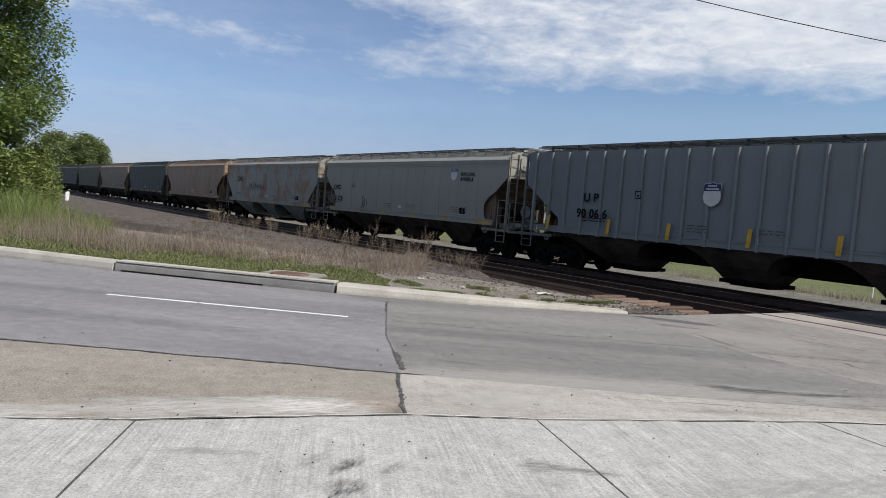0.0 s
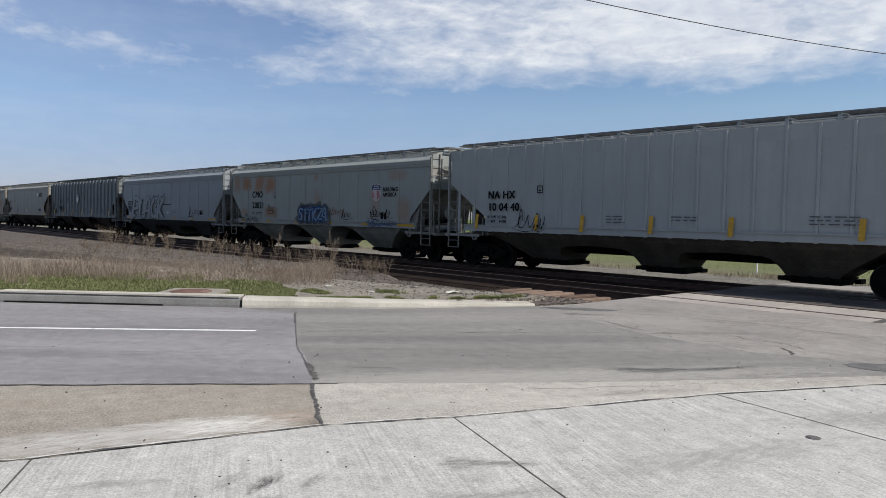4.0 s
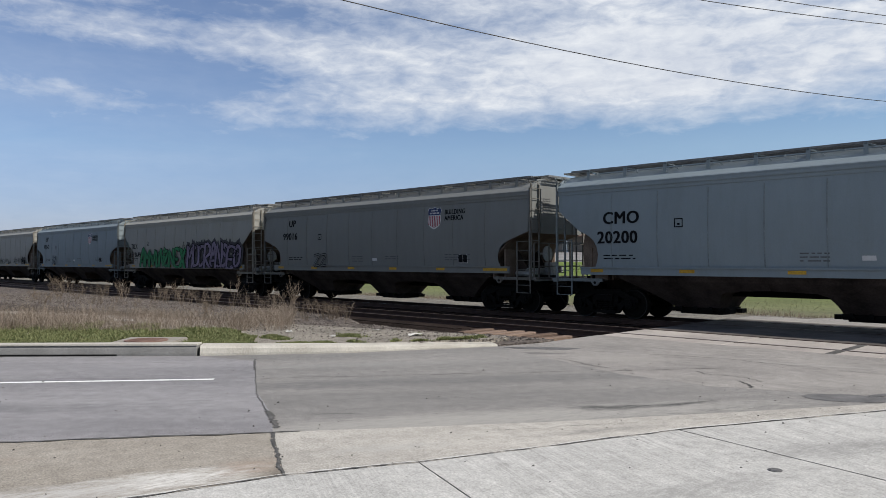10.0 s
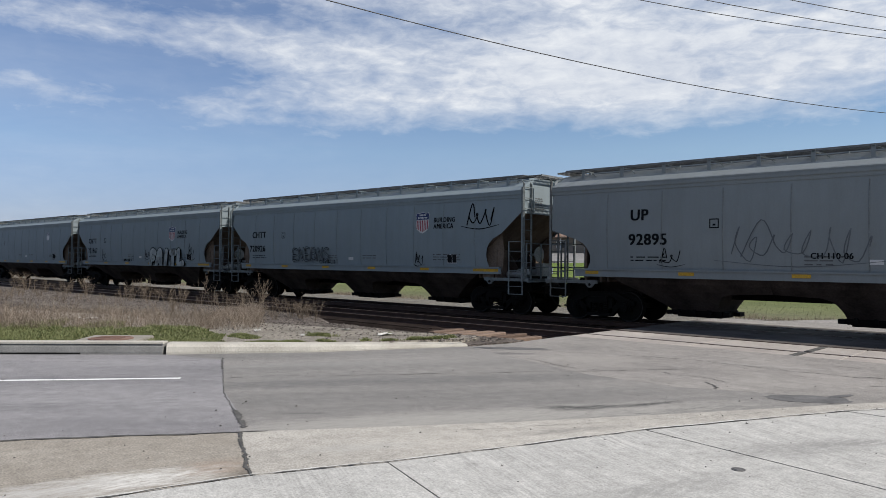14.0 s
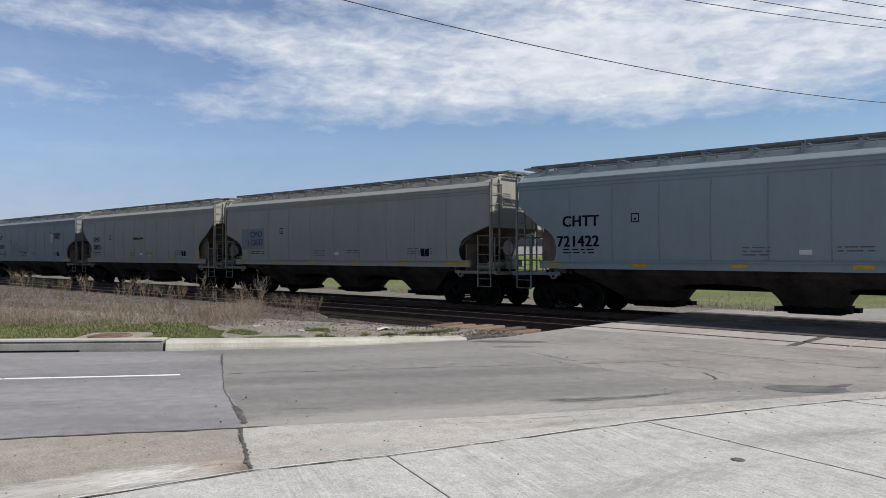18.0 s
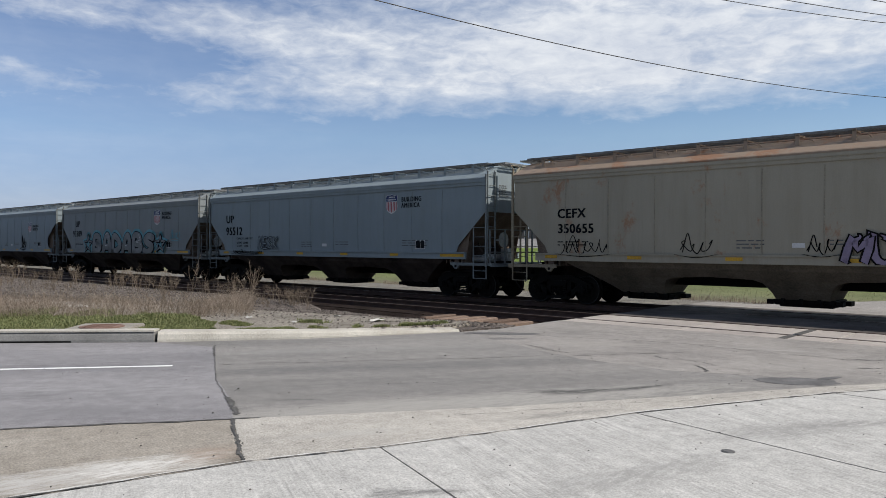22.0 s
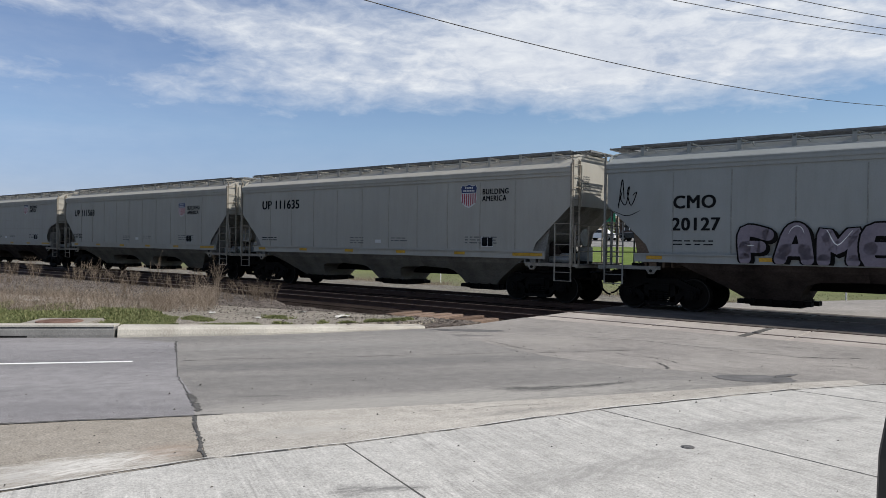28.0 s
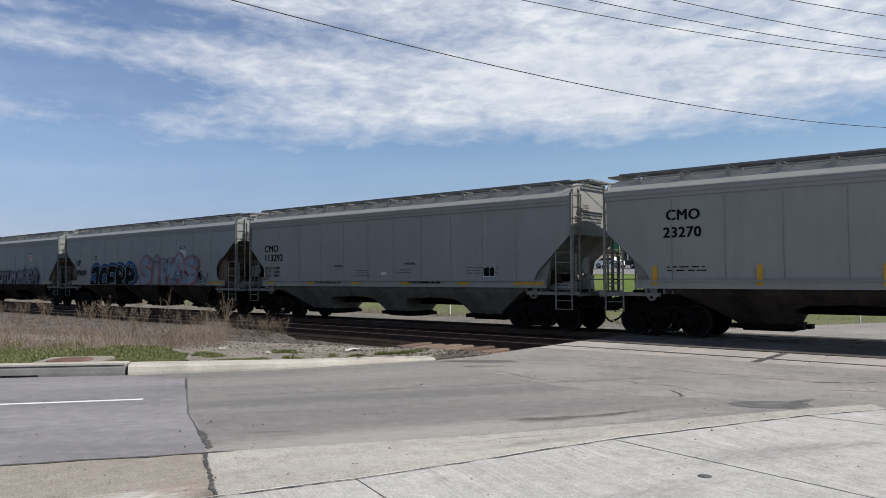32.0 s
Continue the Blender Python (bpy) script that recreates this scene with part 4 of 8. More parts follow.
# ---- the grain train ----
SPEED = 13.857            # metres a second towards -x
SIDE = 1.6                # half width
SILL, EAVE, CROWN = 1.40, 4.16, 4.68
DECK = 1.22
PAINT = {}
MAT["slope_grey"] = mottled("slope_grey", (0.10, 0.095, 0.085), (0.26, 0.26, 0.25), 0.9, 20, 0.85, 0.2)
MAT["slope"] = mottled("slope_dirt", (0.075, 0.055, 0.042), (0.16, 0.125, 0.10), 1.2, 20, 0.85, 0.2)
CACHE = {}
# wagon paints for the hoppers, toned down by the shade under the body
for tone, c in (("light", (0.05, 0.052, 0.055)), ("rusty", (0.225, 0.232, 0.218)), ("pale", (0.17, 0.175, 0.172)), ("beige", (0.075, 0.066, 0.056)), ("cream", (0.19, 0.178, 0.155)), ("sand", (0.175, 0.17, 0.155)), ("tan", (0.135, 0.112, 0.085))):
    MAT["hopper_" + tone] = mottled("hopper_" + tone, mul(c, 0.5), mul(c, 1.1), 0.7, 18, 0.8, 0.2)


TONES = {"grey": (0.220, 0.238, 0.240), "blue": (0.223, 0.261, 0.276), "warm": (0.185, 0.187, 0.175), "stone": (0.268, 0.28, 0.27), "white": (0.345, 0.36, 0.355), "pale": (0.298, 0.314, 0.312), "light": (0.276, 0.299, 0.316), "tan": (0.325, 0.29, 0.222), "cream": (0.375, 0.355, 0.31), "beige": (0.308, 0.297, 0.264), "slate": (0.185, 0.203, 0.208),
         "brown": (0.215, 0.175, 0.132), "dark": (0.050, 0.060, 0.056), "sand": (0.280, 0.276, 0.258), "rusty": (0.29, 0.305, 0.288), "rusted": (0.30, 0.30, 0.272), "orange": (0.29, 0.215, 0.155), "olive": (0.071, 0.071, 0.053)}
# rust on the pale wagon: along and up from the middle of its side, half sizes, strength
RUST_SPOTS = [(-8.1, 3.55, 0.45, 0.55, 0.7), (-6.95, 3.55, 0.65, 0.42, 0.95), (-5.5, 3.5, 0.6, 0.5, 0.95), (-4.3, 3.45, 0.65, 0.5, 0.95), (-4.2, 1.98, 0.75, 0.32, 0.85), (0.35, 2.2, 0.30, 0.95, 0.6), (0.2, 3.7, 0.25, 0.2, 0.5), (5.0, 2.4, 0.4, 0.8, 0.35), (7.0, 2.1, 0.5, 0.6, 0.5), (6.6, 3.6, 0.7, 0.25, 0.4), (-7.2, 2.0, 0.5, 0.25, 0.5)]


def paint(key):
    if key not in PAINT:
        r, g, b = TONES[key]
        PAINT[key] = car_paint("wagon_paint_" + key, (r * 0.885, g * 0.91, b * 0.935), {"rusted": 0.85, "orange": 0.7, "brown": 0.5, "tan": 0.18}.get(key, 0.0), {"tan": 0.6, "brown": 0.7}.get(key, 0.4), RUST_SPOTS if key == "rusty" else ())
    return PAINT[key]


def cached(key, build, material):
    k = (key, material.name)
    if k not in CACHE:
        bm = bmesh.new()
        build(bm)
        CACHE[k] = mesh_of(key if isinstance(key, str) else key[0], bm, material)
    return CACHE[k]


def side_y(z, bulge):
    """Half width at height z: straight, or a shallow barrel."""
    u = (z - SILL) / (EAVE - SILL)
    return SIDE - 0.06 * max(0.0, 1 - bulge) - bulge * 0.10 * (1 - math.sin(math.pi * min(1, max(0, 0.12 + 0.76 * u))))


def end_cut(style):
    """Outline of the side sheet's end: (distance in from the end, height), from the sill up."""
    if style == "round":
        return [(1.38, SILL + 0.18), (1.48, 1.80), (1.51, 2.02), (1.47, 2.24), (1.37, 2.42), (1.22, 2.56), (1.03, 2.66), (0.84, 2.74), (0.04, 3.42), (0.04, 3.6)]
    if style == "low":
        return [(1.28, SILL + 0.18), (1.40, 1.80), (1.40, 2.02), (1.32, 2.22), (1.16, 2.38), (0.92, 2.50), (0.45, 2.66), (0.04, 2.80), (0.04, 3.0)]
    if style == "slant":
        return [(1.35, SILL + 0.18), (1.22, 1.86), (0.04, 2.98), (0.04, 3.2)]
    return [(1.95, SILL + 0.18), (1.95, 1.9), (0.04, 3.15), (0.04, 3.35)]


def side_sheet(bm, half, style, bulge, s):
    cut = end_cut(style)
    # columns between the two cut lines at shared heights
    hs = sorted({round(z, 3) for _, z in cut} | {round(SILL + 0.18 + i * (EAVE - SILL - 0.18) / 10, 3) for i in range(11)})

    def inset(z):
        if z <= cut[0][1]:
            return cut[0][0]
        for (d0, z0), (d1, z1) in zip(cut, cut[1:]):
            if min(z0, z1) <= z <= max(z0, z1) and abs(z1 - z0) > 1e-6:
                return d0 + (d1 - d0) * (z - z0) / (z1 - z0)
        return cut[-1][0]
    rows = []
    for z in hs:
        d = inset(z)
        y = s * side_y(z, bulge)
        rows.append([bm.verts.new((-half + d + (2 * half - 2 * d) * i / 12, y, z)) for i in range(13)])
    for a, b in zip(rows, rows[1:]):
        for i in range(12):
            bm.faces.new((a[i], a[i + 1], b[i + 1], b[i]))


def knee_of(style):
    return {"round": 3.40, "low": 2.74}.get(style, 3.0)


def end_wall_mesh(bm, style):
    """Upper end wall with a rounded head, facing +x."""
    w = SIDE - 0.09
    n = 12
    ring = [(w, knee_of(style))] + [(w * math.cos(a), EAVE + (CROWN - EAVE - 0.06) * math.sin(a) ** 0.85) for a in [math.pi * i / n for i in range(n + 1)]] + [(-w, knee_of(style))]
    loft(bm, [[(x, y, z) for y, z in ring] for x in (-0.05, -0.01)])
    for y in (-0.95, 0.95):
        box(bm, -0.01, y - 0.04, knee_of(style), 0.05, y + 0.04, EAVE + 0.1)


def end_stencil_mesh(bm):
    """Small unreadable stencilling on the end wall, as bars."""
    rnd = random.Random(6)
    for i in range(6):
        y = -0.85
        while y < -0.42:
            w = rnd.uniform(0.05, 0.14)
            bm.faces.new([bm.verts.new((0.004, a, b)) for a, b in ((y, 3.95 - 0.07 * i), (y + w, 3.95 - 0.07 * i), (y + w, 3.92 - 0.07 * i), (y, 3.92 - 0.07 * i))])
            y += w + 0.04


def slope_sheet_mesh(bm, style):
    """Inclined end sheet that follows the cut of the sides."""
    w = SIDE - 0.08
    line = {"low": [(0.03, 2.78), (0.92, 2.50), (1.40, 2.06), (2.0, 1.34)], "round": [(0.03, 3.44), (0.92, 2.76), (1.76, 2.10), (2.4, 1.34)], "slant": [(0.03, 3.0), (1.22, 1.90), (1.9, 1.34)], "cut": [(0.03, 3.17), (1.95, 1.92), (2.4, 1.34)]}[style]
    for (d0, z0), (d1, z1) in zip(line, line[1:]):
        loft(bm, [[(-d0, y, z0), (-d1, y, z1), (-d1 - 0.03, y, z1 + 0.03), (-d0 - 0.03, y, z0 + 0.03)] for y in (-w, w)])


def end_web_mesh(bm, style):
    """Uprights and a bulkhead under the slope sheet."""
    for s in (-1, 1):
        for d, z1 in ((1.70, 1.85), (1.18, 2.2)):
            box(bm, -d - 0.03, min(s * 0.85, s * 1.44), DECK, -d + 0.03, max(s * 0.85, s * 1.44), z1)
    box(bm, -1.95, -1.4, DECK, -1.9, 1.4, 1.66)
    if style == "round":
        for s in (-1, 1):
            web = [(-1.76, DECK), (-1.76, 2.1), (-1.66, 2.3), (-1.42, 2.56), (-0.95, 2.72), (-0.86, 2.2), (-0.92, 1.5), (-1.0, 1.3), (-1.08, 1.5), (-1.16, 1.3), (-1.24, 1.5), (-1.32, DECK)]
            loft(bm, [[(x, y, z) for x, z in web] for y in (s * 1.38, s * 1.41)])
    if style == "slant":      # side webs below the cut, with notched feet
        for s in (-1, 1):
            web = [(-1.5, DECK), (-1.5, 1.6), (-1.24, 1.88), (-0.78, 2.3), (-0.9, 1.75), (-0.98, 1.3), (-1.06, 1.55), (-1.14, 1.3), (-1.22, 1.55), (-1.3, DECK)]
            loft(bm, [[(x, y, z) for x, z in web] for y in (s * 1.42, s * 1.45)])


def roof_mesh(bm, half, bulge, inset=0.0):
    y0 = side_y(EAVE, bulge) - inset
    prof = [(-y0 - 0.05, EAVE - 0.05), (-y0 - 0.06, EAVE + 0.0), (-y0 - 0.03, EAVE + 0.03), (-1.32, EAVE + 0.17), (-0.95, EAVE + 0.33), (-0.55, EAVE + 0.45), (0, CROWN)]
    prof = prof + [(-y, z) for y, z in prof[-2::-1]]
    lo = [(y, z - 0.02) for y, z in prof[::-1]]
    secs = loft(bm, [[(x, y, z) for y, z in prof + lo] for x in (-half, half)], cap=False)
    m = len(prof)
    for ring in secs:
        for i in range(m - 1):
            bm.faces.new((ring[i], ring[i + 1], ring[2 * m - 2 - i], ring[2 * m - 1 - i]))


def eave_mesh(bm, half, bulge):
    """Lip and band along the top of both sides."""
    y0 = side_y(EAVE, bulge)
    for s in (-1, ):
        box(bm, -half, s * (y0 + 0.04) - 0.03, EAVE - 0.14, half, s * (y0 + 0.04) + 0.03, EAVE - 0.05)
        if bulge:
            box(bm, -half, s * (y0 + 0.015) - 0.03, EAVE - 0.25, half, s * (y0 + 0.015) + 0.03, EAVE - 0.14)


def rib_mesh(bm, depth):
    box(bm, -0.05, -depth, SILL - 0.05, 0.05, 0.03, 4.40)
    bmesh.ops.bevel(bm, geom=[e for e in bm.edges if abs(e.verts[0].co.z - e.verts[1].co.z) > 1], offset=min(0.02, depth * 0.4), segments=1, affect="EDGES")


def seam_mesh(bm, bulge):
    """A weld seam that follows the barrel of the side."""
    n = 12
    prev = None
    for i in range(n + 1):
        z = SILL + 0.22 + (EAVE - SILL - 0.55) * i / n
        y = -side_y(z, bulge) - 0.004
        cur = [bm.verts.new((-0.016, y, z)), bm.verts.new((0.0, y - 0.014, z)), bm.verts.new((0.016, y, z))]
        if prev:
            bm.faces.new((prev[0], prev[1], cur[1], cur[0]))
            bm.faces.new((prev[1], prev[2], cur[2], cur[1]))
        prev = cur


HOPPER = {      # half width along the track, half width across, height, from the sill down to the outlet
    "skirt": [(2.30, 1.50, 1.44), (2.30, 1.37, 1.20), (2.30, 1.17, 0.99), (1.16, 1.12, 0.945), (0.92, 1.06, 0.87), (0.80, 0.92, 0.72), (0.72, 0.80, 0.58), (0.68, 0.66, 0.44)],
    "arch": [(2.30, 1.52, 1.44), (2.30, 1.50, 1.38), (1.80, 1.46, 1.33), (1.44, 1.40, 1.24), (1.16, 1.30, 1.08), (0.92, 1.08, 0.82), (0.76, 0.82, 0.58), (0.70, 0.66, 0.44)],
    "vee": [(2.30, 1.50, 1.44), (2.30, 1.46, 1.34), (1.90, 1.44, 1.31), (1.44, 1.25, 1.02), (1.02, 0.95, 0.70), (0.76, 0.80, 0.52), (0.70, 0.66, 0.44)],
}


def hopper_mesh(bm, outer, kind, k):
    """One bay: outlet below, arched valleys to its neighbours; an end bay (outer = -1 or 1) slopes up to the bolster."""
    rings = []
    for near, y, z in HOPPER[kind]:
        far = 0.68 + 1.77 * ((z - 0.44) / 1.0) ** 1.15
        a = far if outer < 0 else near * k
        b = far if outer > 0 else near * k
        rings.append([(-a, -y, z), (b, -y, z), (b, y, z), (-a, y, z)])
    loft(bm, rings)


def gate_mesh(bm):
    """Outlet frame with its sliding gate, rack and stepped end brackets."""
    box(bm, -0.74, -0.62, 0.36, 0.74, 0.62, 0.44)
    box(bm, -0.72, -0.56, 0.29, 0.72, 0.56, 0.36)
    box(bm, -0.62, -0.46, 0.24, 0.66, 0.46, 0.29)
    for x in (-0.92, 0.76):
        box(bm, x, -0.58, 0.30, x + 0.16, -0.30, 0.42)
        box(bm, x + 0.02, 0.20, 0.28, x + 0.18, 0.56, 0.40)
    for x in (-0.52, -0.08, 0.36):
        box(bm, x, -0.70, 0.33, x + 0.09, -0.60, 0.47)
    rod(bm, (-0.46, -0.78, 0.40), (-0.46, 0.78, 0.40), 0.045, 8)
    rod(bm, (0.46, -0.78, 0.40), (0.46, 0.78, 0.40), 0.045, 8)


def ladder_mesh(bm, z0, z1, w):
    """Stiles of an end ladder; they bend over the roof's edge and meet in a grab iron."""
    for s in (-1, 1):
        y = s * w / 2
        box(bm, -0.026, y - 0.020, z0, 0.026, y + 0.020, z1)
        rod(bm, (0, y, z1 - 0.02), (-0.10, y, z1 + 0.12), 0.018, 6)
    rod(bm, (-0.10, -w / 2, z1 + 0.12), (-0.10, w / 2, z1 + 0.12), 0.018, 6)


def rungs(ladder, heights, w, at, tone):
    me = cached(("rung", w), lambda bm: rung_mesh(bm, w), tone)
    for z in heights:
        shared("rung", me, ladder, at=pose(0, 0, z) @ at)


LADDER_RUNGS = (0.72, 0.98, 1.50, 1.82, 2.14, 2.46)


def stiles_mesh(bm):
    """Side ladder by the platform: flat stiles from the stirrup up."""
    for x in (0.0, -0.56):
        box(bm, x - 0.020, -0.012, 0.71, x + 0.020, 0.012, 2.48)
    rod(bm, (-0.58, -0.004, 0.72), (0.02, -0.004, 0.72), 0.0135, 6)


def rung_mesh(bm, w):
    rod(bm, (-w / 2 - 0.02, 0, 0), (w / 2 + 0.02, 0, 0), 0.0125, 6)


def end_rail_mesh(bm):
    for y in (-1.46, -0.62, 0.62, 1.46):
        box(bm, -0.02, y - 0.02, DECK, 0.02, y + 0.02, 2.40)
    for z in (1.62, 2.40):
        rod(bm, (0, -1.47, z), (0, 1.47, z), 0.0165, 6)


def platform_mesh(bm):
    box(bm, -1.35, -1.5, DECK - 0.05, 0.12, 1.5, DECK)
    box(bm, 0.02, -1.5, DECK - 0.10, 0.12, 1.5, DECK)
    for s in (-1, 1):
        box(bm, -1.75, s * 1.5 - 0.04, DECK - 0.07, 0.12, s * 1.5 + 0.04, DECK + 0.03)
        # jacking pad with a round eye
        loft(bm, [[(-1.66, y, DECK + 0.05), (-1.36, y, DECK + 0.0), (-1.36, y, DECK - 0.09), (-1.44, y, DECK - 0.19), (-1.56, y, DECK - 0.19), (-1.66, y, DECK - 0.07)] for y in (s * 1.5 - 0.03, s * 1.5 + 0.045)])


def eye_mesh(bm):
    disc(bm, (-1.5, -1.56, DECK - 0.10), "y", 0.042, 0.05, 14)


def stub_mesh(bm):
    """The centre sill under the slope sheet, with shear plates."""
    box(bm, -2.6, -0.28, 0.72, 0.1, 0.28, 1.16)
    for s in (-1, 1):
        loft(bm, [[(-2.5, s * 0.55 - 0.02, 1.1), (-0.75, s * 0.55 - 0.02, 1.18), (-1.45, s * 0.55 - 0.02, 2.2), (-2.2, s * 0.55 - 0.02, 1.6)], [(-2.5, s * 0.55 + 0.02, 1.1), (-0.75, s * 0.55 + 0.02, 1.18), (-1.45, s * 0.55 + 0.02, 2.2), (-2.2, s * 0.55 + 0.02, 1.6)]])


def coupler_mesh(bm):
    box(bm, 0.0, -0.09, 0.72, 0.42, 0.09, 0.96)
    loft(bm, [[(0.34, -0.2, 0.66), (0.34, 0.17, 0.66), (0.34, 0.17, 1.0), (0.34, -0.2, 1.0)], [(0.62, -0.13, 0.68), (0.62, 0.14, 0.68), (0.62, 0.14, 0.98), (0.62, -0.13, 0.98)]])
    # slack air hose
    pts = [(0.15, -0.35, 0.78)] + [(0.15 + 0.46 * i / 6, -0.35, 0.74 - 0.42 * math.sin(math.pi * i / 12)) for i in range(7)]
    for a, b in zip(pts, pts[1:]):
        rod(bm, a, b, 0.03, 6)


def rigging_mesh(bm):
    """Brake beams, levers and pipes hung under the end platform; a black block fills in the shade between."""
    box(bm, -1.15, -1.05, 0.80, -0.10, 1.05, 1.10)
    box(bm, -0.62, -1.25, 0.92, -0.52, 1.25, 1.14)
    rod(bm, (-0.2, -1.30, 1.02), (-1.5, -1.30, 0.96), 0.035, 6)
    rod(bm, (0.12, -0.8, 0.98), (0.12, 0.8, 0.98), 0.03, 6)
    for y in (-0.62, 0.5):
        rod(bm, (0.1, y, 1.1), (0.14, y, 0.62), 0.026, 6)


def brake_mesh(bm):
    disc(bm, (-0.30, -0.35, 2.05), "x", 0.27, 0.03, 20)
    rod(bm, (-0.3, -0.35, 2.05), (-0.6, -0.35, 2.05), 0.04)
    rod(bm, (-0.85, -0.7, 1.40), (-0.85, 0.2, 1.40), 0.16, 12)
    box(bm, -0.75, 0.1, 1.25, -0.45, 0.5, 1.75)
    rod(bm, (-1.2, -0.9, 1.36), (-0.5, -0.9, 1.36), 0.10, 10)


def side_frame_mesh(bm):
    """Cast truck frame: top chord, two slanting legs, columns round the springs, axle boxes with round caps."""
    t = (-0.085, 0.085)
    loft(bm, [[(x, y, z) for x, z in ((-1.16, 0.50), (-1.16, 0.64), (-0.92, 0.72), (-0.52, 0.90), (0.52, 0.90), (0.92, 0.72), (1.16, 0.64), (1.16, 0.50), (0.80, 0.56), (0.46, 0.72), (-0.46, 0.72), (-0.80, 0.56))] for y in t])
    for s in (-1, 1):
        loft(bm, [[(s * x, y, z) for x, z in ((0.86, 0.60), (0.66, 0.60), (0.26, 0.30), (0.26, 0.17), (0.44, 0.17))] for y in t])
        box(bm, s * 0.38 - 0.07, t[0], 0.25, s * 0.38 + 0.07, t[1], 0.76)
        box(bm, s * 0.89 - 0.17, -0.12, 0.34, s * 0.89 + 0.17, 0.10, 0.62)
        disc(bm, (s * 0.89, -0.20, 0.457), "y", 0.125, 0.10, 16)
        disc(bm, (s * 0.89, -0.225, 0.457), "y", 0.07, 0.03, 10)
    box(bm, -0.40, -0.13, 0.16, 0.40, 0.13, 0.25)
    for k in (-0.2, 0.0, 0.2):
        for z in (0.27, 0.33, 0.39, 0.45, 0.51):      # coil springs
            disc(bm, (k, -0.02, z), "z", 0.085, 0.032, 8)
    box(bm, -0.30, -0.16, 0.56, 0.30, 0.10, 0.74)


def wheel_mesh(bm):
    rr = 0.457
    for (r0, y0), (r1, y1) in (((rr, -0.07), (rr, 0.05)), ((rr + 0.028, 0.05), (rr + 0.025, 0.08))):
        disc(bm, (0, y0, 0), "y", r0, y1 - y0, 28, r1)
    disc(bm, (0, -0.09, 0), "y", 0.36, 0.03, 28, 0.40)
    disc(bm, (0, -0.14, 0), "y", 0.12, 0.08, 16)


# a flat, paler ring that paints the glint along the wheel's rim
def wheel_ring(bm):
    n = 28
    for i in range(n):
        a, b = 2 * math.pi * i / n, 2 * math.pi * (i + 1) / n
        vs = [(0.452, a), (0.452, b), (0.425, b), (0.425, a)]
        bm.faces.new([bm.verts.new((r * math.cos(t), -0.094, r * math.sin(t))) for r, t in vs])


def bracket_mesh(bm):
    """Angle post on the roof's slope with a foot and a bent brace under the walkway."""
    box(bm, -0.05, -0.018, -0.08, 0.05, 0.018, 0.33)
    box(bm, -0.035, -0.018, 0.28, 0.035, 0.55, 0.315)
    box(bm, -0.075, -0.05, -0.10, 0.075, 0.03, -0.07)
    rod(bm, (0.03, 0.0, 0.30), (0.26, 0.10, 0.22), 0.012, 5)
    rod(bm, (0.26, 0.10, 0.22), (0.40, 0.24, 0.04), 0.012, 5)


def board_mesh(bm, length):
    """Running board: an open steel grating between two edge angles."""
    for y in (-0.29, 0.29):
        box(bm, -length / 2, y - 0.012, -0.058, length / 2, y + 0.012, 0.0)
    for y in (-0.2, -0.1, 0.0, 0.1, 0.2):
        box(bm, -length / 2, y - 0.011, -0.030, length / 2, y + 0.011, -0.004)
    n = int(length / 0.075)
    for i in range(n):
        x = -length / 2 + (i + 0.5) * length / n
        box(bm, x - 0.011, -0.28, -0.026, x + 0.011, 0.28, -0.006)


def hatch_mesh(bm, length):
    loft(bm, [[(x, -0.3, 0), (x, -0.26, 0.09), (x, 0.26, 0.09), (x, 0.3, 0)] for x in (-length / 2, length / 2)])
    n = int(length / 1.4)
    for i in range(n + 1):
        x = -length / 2 + i * length / n
        box(bm, x - 0.04, -0.34, -0.02, x + 0.04, 0.34, 0.12)


def truck(parent, x):
    tr = new("truck")
    tr.parent = parent
    tr.matrix_basis = pose(x, 0, 0)
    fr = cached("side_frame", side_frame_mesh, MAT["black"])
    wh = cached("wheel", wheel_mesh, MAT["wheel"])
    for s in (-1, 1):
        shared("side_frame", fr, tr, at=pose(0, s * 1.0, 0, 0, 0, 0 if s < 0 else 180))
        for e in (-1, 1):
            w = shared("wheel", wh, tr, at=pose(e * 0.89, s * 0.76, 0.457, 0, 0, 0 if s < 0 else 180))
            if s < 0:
                shared("rim", cached("wheel_rim", wheel_ring, MAT["rim_glint"]), tr, at=pose(e * 0.89, s * 0.76, 0.457))
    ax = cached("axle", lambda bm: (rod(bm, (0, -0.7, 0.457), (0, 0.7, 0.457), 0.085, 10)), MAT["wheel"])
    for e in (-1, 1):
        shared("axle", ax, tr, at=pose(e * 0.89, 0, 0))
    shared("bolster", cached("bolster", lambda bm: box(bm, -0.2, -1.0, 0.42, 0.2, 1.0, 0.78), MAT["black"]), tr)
    return tr


# ---- writing and graffiti on the sides ----
def wrap(bm, bulge, lift, ribs=0.0):
    """Lay a flat drawing (x, z) on the near side of the body."""
    for v in bm.verts:
        z = v.co.z
        if z < SILL + 0.168:        # over the sill's face, then its lip
            y = SIDE + 0.002
        elif z < SILL + 0.216:
            y = SIDE + 0.042
        else:
            y = side_y(z, bulge)
        v.co.y = -y - lift - ribs


def drape(bm, bulge, lift):
    """Lay spray paint over sill and side in one smooth sheet."""
    top = SIDE - 0.06 * max(0.0, 1 - bulge) + 0.004
    for v in bm.verts:
        u = min(1.4, max(0.0, (v.co.z - SILL) / 1.7))
        v.co.y = -((SIDE + 0.052) * (1 - u) + top * u) - lift


